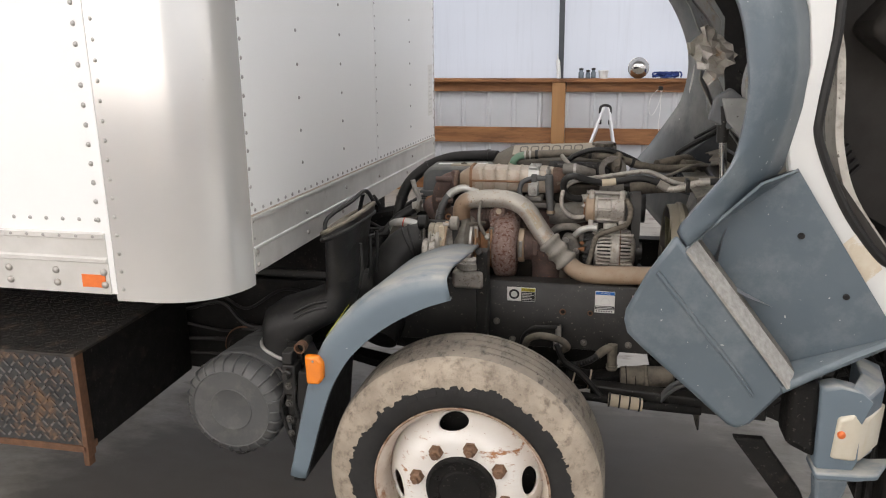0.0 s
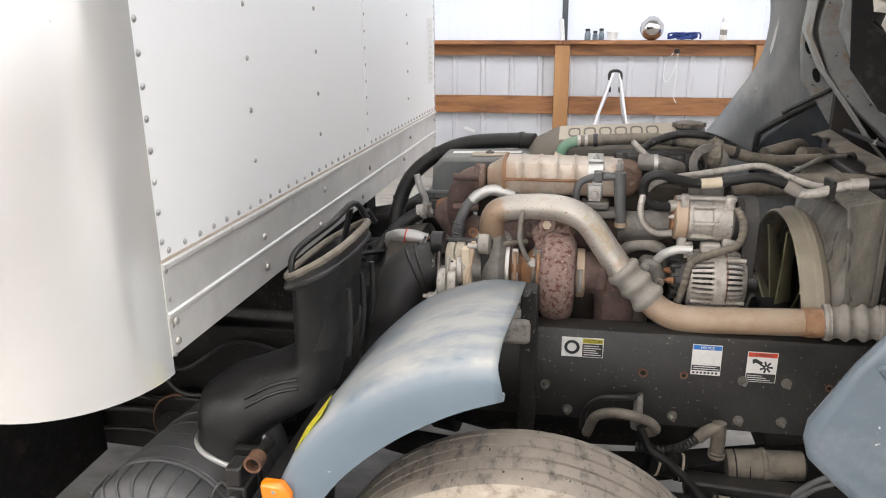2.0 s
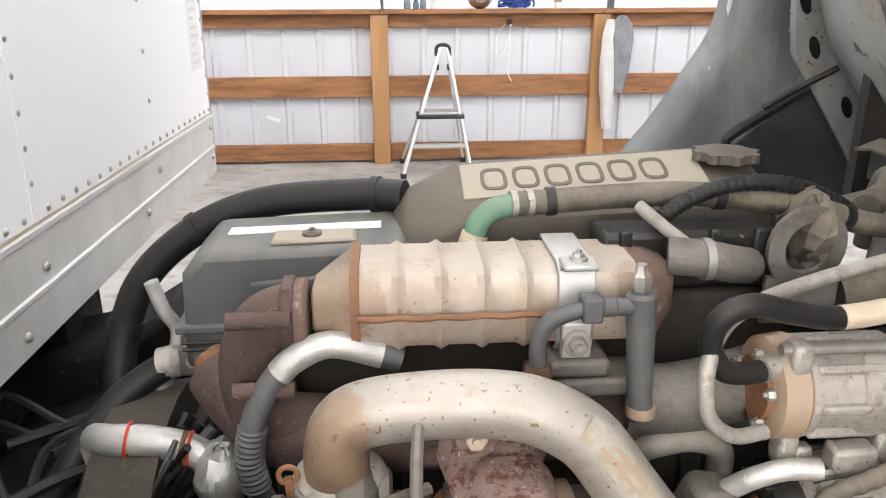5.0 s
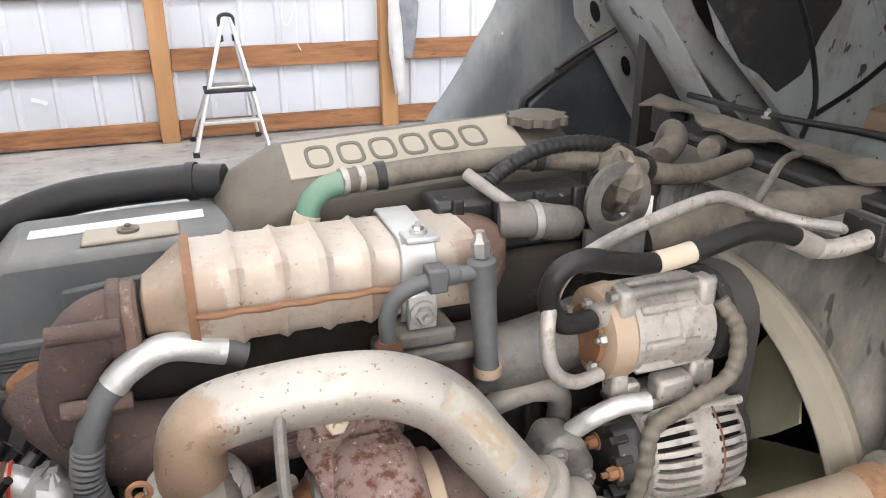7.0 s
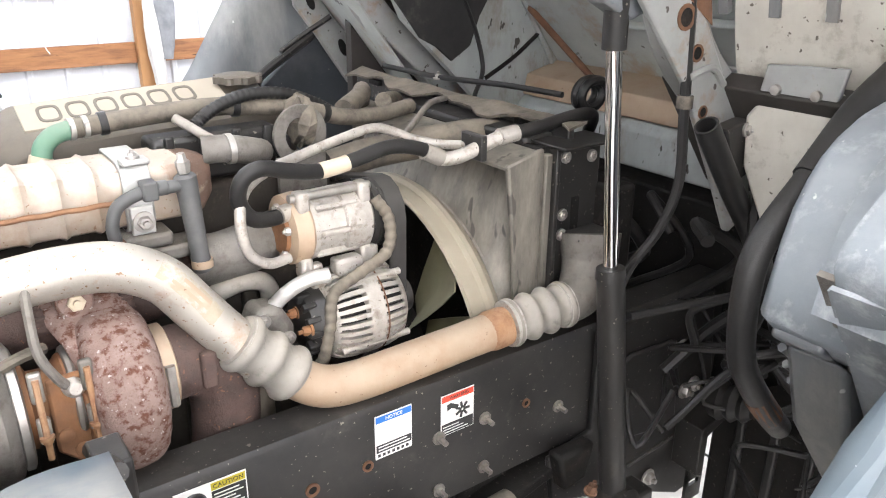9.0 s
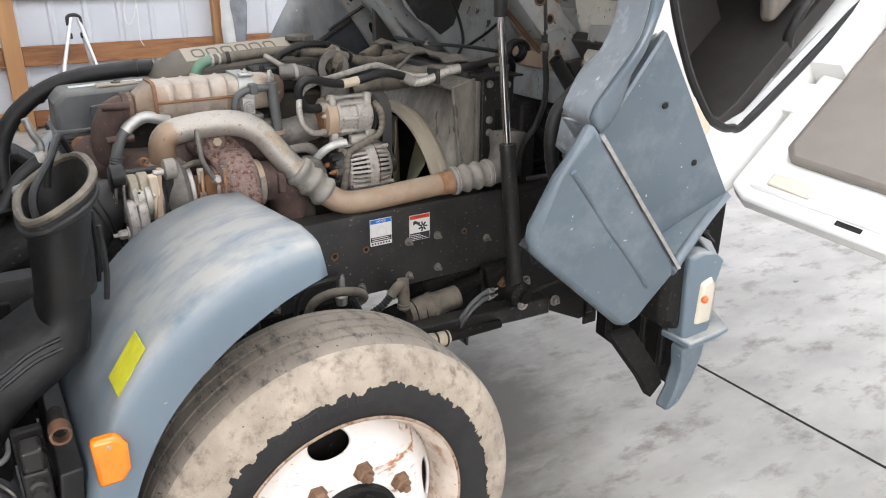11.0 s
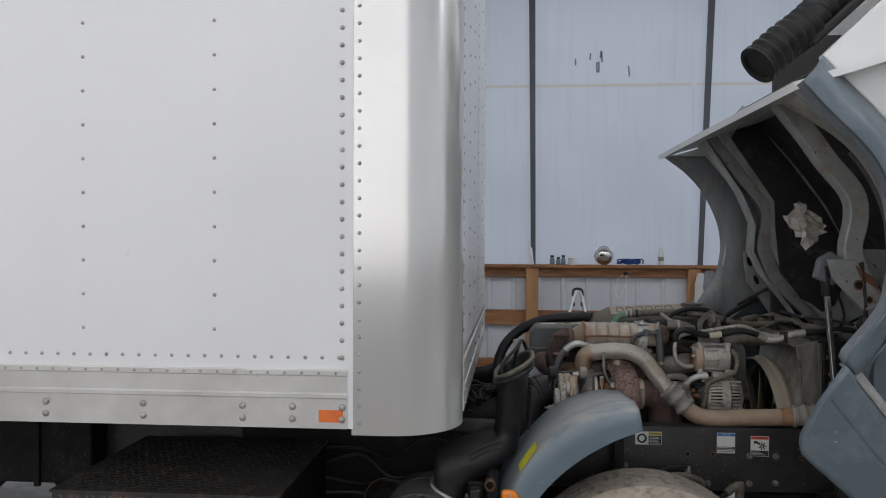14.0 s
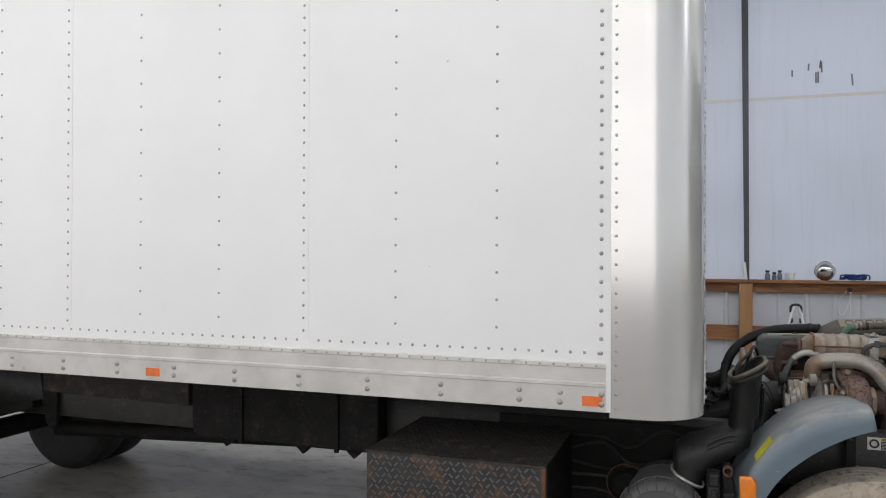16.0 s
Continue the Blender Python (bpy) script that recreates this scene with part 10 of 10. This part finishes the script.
def ladder():
    t = thing("step_ladder", (0.24, 8.52, 0.0), "folding aluminium step ladder with a black platform", "ladder")
    top_f, top_b = 0.94, 0.96
    for sx in (-1, 1):
        foot = Vector((0.245 + sx * 0.285, 8.27, 0.03))
        head = Vector((0.315 + sx * 0.055, 8.58, 0.92))
        part("front_leg", Shape().tube([foot, head, head + (head - foot) * 0.12], 0.017, 8, smooth=False), M_LADDER, t, "bright aluminium front leg")
        part("rubber_foot", Shape().box(foot - Z * 0.012, (0.05, 0.05, 0.045)), M_RUBBER, t)
        bfoot = Vector((0.235 + sx * 0.275, 8.84, 0.03))
        part("rear_leg", Shape().tube([bfoot, Vector((0.315 + sx * 0.055, 8.62, 0.86))], 0.013, 8, smooth=False), M_LADDER, t, "bright aluminium rear leg")
        part("rubber_foot", Shape().box(bfoot - Z * 0.012, (0.045, 0.045, 0.045)), M_RUBBER, t)
        part("hinge_cap", Shape().box((0.315 + sx * 0.055, 8.60, 0.87), (0.04, 0.075, 0.05)), M_PLASTIC, t, "black plastic hinge", bevel=0.006)
    part("platform", Shape().box((0.28, 8.50, 0.485), (0.40, 0.24, 0.03)), M_PLASTIC, t, "black ribbed platform", bevel=0.008)
    part("platform_frame", Shape().box((0.28, 8.50, 0.512), (0.34, 0.20, 0.02)), M_LADDER, t, bevel=0.004)
    part("step", Shape().box((0.26, 8.36, 0.25), (0.44, 0.09, 0.025)), M_LADDER, t, bevel=0.004)
    part("top_handle", Shape().tube([(0.26, 8.60, 0.96), (0.265, 8.61, 1.03), (0.315, 8.615, 1.05), (0.365, 8.61, 1.03), (0.37, 8.60, 0.96)], 0.016, 8), M_PLASTIC, t, "black grab handle")


ladder()
bowl = thing("steel_bowl", (0.655, LY, LT), "polished steel bowl standing on edge on the ledge", "bowl")
part("bowl_shell", Shape().lathe((0.655, LY + 0.03, LT + 0.112), (0.0, -1.0, 0.12), [(-0.012, 0.104), (0.0, 0.112), (0.02, 0.106), (0.06, 0.085), (0.09, 0.052), (0.10, 0.0)], 32, True, False), M_STEELBOWL, bowl)
part("bowl_rim", Shape().torus((0.655, LY + 0.032, LT + 0.112), (0.0, -1.0, 0.12), 0.112, 0.004, 36, 8), M_STEELBOWL, bowl)


def jar(x, h, r, name, label, mat, lid=None):
    t = thing(name, (x, LY, LT), label, "jar", "jars on the ledge")
    part("glass", Shape().lathe((x, LY, LT), (0, 0, 1), [(0, r * 0.9), (0.006, r), (h * 0.7, r), (h * 0.82, r * 0.72), (h, r * 0.72)], 18), mat, t)
    part("lid", Shape().lathe((x, LY, LT + h), (0, 0, 1), [(0, r * 0.82), (0.02, r * 0.82), (0.022, r * 0.7)], 16), lid or M_PLASTIC, t, "small dark lid")


jar(0.03, 0.09, 0.030, "glass_jar", "small grey glass jar with a dark lid", M_GLASSJAR)
jar(0.105, 0.070, 0.026, "glass_jar", "small grey glass jar with a dark lid", M_GLASSJAR)
jar(0.165, 0.092, 0.027, "glass_jar", "small grey glass jar with a dark lid", M_GLASSJAR)
tub = thing("plastic_tub", (0.275, LY, LT), "small white plastic tub on the ledge", "tub")
part("tub_body", Shape().lathe((0.275, LY, LT), (0, 0, 1), [(0, 0.045), (0.075, 0.055), (0.075, 0.059), (0.085, 0.059), (0.086, 0.05)], 24), M_WHITEPLASTIC, tub)
strapt = thing("ratchet_strap", (0.96, LY, LT), "heap of blue webbing strap on the timber ledge", "strap")
r3 = random.Random(5)
for k in range(9):
    a0 = r3.uniform(0, 6.28)
    cx = 0.95 + r3.uniform(-0.06, 0.06)
    w, h = r3.uniform(0.05, 0.11), r3.uniform(0.02, 0.06)
    pts = [(cx + w * math.cos(a0 + i * 0.8), LY - 0.02 + 0.035 * math.sin(a0 * 2 + i * 0.8), LT + 0.012 + h * abs(math.sin(i * 0.7 + k))) for i in range(8)]
    part("webbing", Shape().tube(pts, 0.010, 6, 4), M_BLUE, strapt)
part("webbing", Shape().tube([(1.03, LY, LT + 0.03), (1.09, LY - 0.01, LT + 0.07), (1.115, LY - 0.02, LT + 0.05), (1.11, LY - 0.02, LT + 0.012)], 0.009, 6), M_BLUE, strapt)
can2 = thing("spray_can", (1.33, LY, LT), "white spray can on the timber ledge", "spray can")
part("can_body", Shape().lathe((1.33, LY, LT), (0, 0, 1), [(0, 0.030), (0.004, 0.033), (0.15, 0.033), (0.165, 0.026)], 20), M_WHITEPLASTIC, can2)
part("can_cap", Shape().lathe((1.33, LY, LT + 0.165), (0, 0, 1), [(0, 0.024), (0.045, 0.022), (0.05, 0.016)], 18), M_WHITEPLASTIC, can2)
part("can_band", Shape().lathe((1.33, LY, LT + 0.05), (0, 0, 1), [(0, 0.0335), (0.05, 0.0335)], 20), M_SILICONE, can2)
tube_ = thing("caulk_tube", (-0.225, LY, LT), "white caulk tube leaning on the post", "tube")
part("tube_body", Shape().cyl((-0.215, LY - 0.02, LT), (-0.235, LY + 0.02, LT + 0.20), 0.024, None, 16), M_WHITEPLASTIC, tube_)
part("tube_nozzle", Shape().cyl((-0.235, LY + 0.02, LT + 0.20), (-0.242, LY + 0.032, LT + 0.27), 0.010, 0.004, 10), M_WHITEPLASTIC, tube_)
cord = thing("extension_cord", (0.86, WN - 0.15, 1.29), "thin white cord loop hanging from the ledge", "cord")
part("cord_loop", Shape().tube([(0.92, WN - 0.145, 1.22), (0.90, WN - 0.15, 1.10), (0.86, WN - 0.15, 0.98), (0.82, WN - 0.15, 0.93), (0.79, WN - 0.15, 0.98), (0.80, WN - 0.15, 1.12), (0.87, WN - 0.15, 1.21)], 0.004, 6), M_WHITEPLASTIC, cord)
part("cord_loop", Shape().tube([(0.905, WN - 0.15, 1.20), (0.91, WN - 0.15, 1.0), (0.90, WN - 0.15, 0.80), (0.93, WN - 0.15, 0.72)], 0.004, 6), M_WHITEPLASTIC, cord)
part("cord_plug", Shape().box((0.90, WN - 0.145, 1.225), (0.05, 0.03, 0.045)), M_RUBBER, cord, "black plug", bevel=0.008)
coat = thing("hanging_coat", (1.87, WN - 0.17, 1.25), "grey cloth and clear film hanging from a post", "coat")
rings = []
for i, z in enumerate((1.27, 1.20, 1.08, 0.90, 0.72, 0.62)):
    w = (0.03, 0.075, 0.09, 0.085, 0.075, 0.06)[i]
    rings.append([(1.87 + w * math.cos(k * math.tau / 16) * (1 + 0.25 * math.sin(k * 5 + i)), WN - 0.19 + 0.04 * math.sin(k * math.tau / 16) * (1 + 0.3 * math.cos(k * 4 + i * 2)), z) for k in range(16)])
part("coat_cloth", Shape().rings(rings), M_CLOTH, coat, angle=70)
rings = []
for i, z in enumerate((1.24, 1.10, 0.90, 0.66, 0.45, 0.30)):
    w = (0.03, 0.06, 0.07, 0.065, 0.05, 0.035)[i]
    rings.append([(1.76 + 0.02 * i * 0.3 + w * math.cos(k * math.tau / 14) * (1 + 0.3 * math.sin(k * 4 + i)), WN - 0.20 + 0.03 * math.sin(k * math.tau / 14), z) for k in range(14)])
part("clear_film", Shape().rings(rings), M_FILM, coat, "crumpled clear film", angle=70)
# torn tape on the wall and drips on the sheet
part("wall_scrap", Shape().box((-1.17, WN - 0.026, 0.40), (0.12, 0.004, 0.03), (0, 20, 0)), M_WHITEPLASTIC, wall_n, "torn white tape scrap")
for k in range(7):
    r4 = random.Random(60 + k)
    part("dark_drip", Shape().box((0.25 + r4.uniform(0, 0.75), WN - 0.0065, 3.60 + r4.uniform(0, 0.45)), (0.018, 0.002, r4.uniform(0.06, 0.14)), (0, r4.uniform(-8, 8), 0)), M_CLOTH, wall_n, "dark drip mark on the sheet")
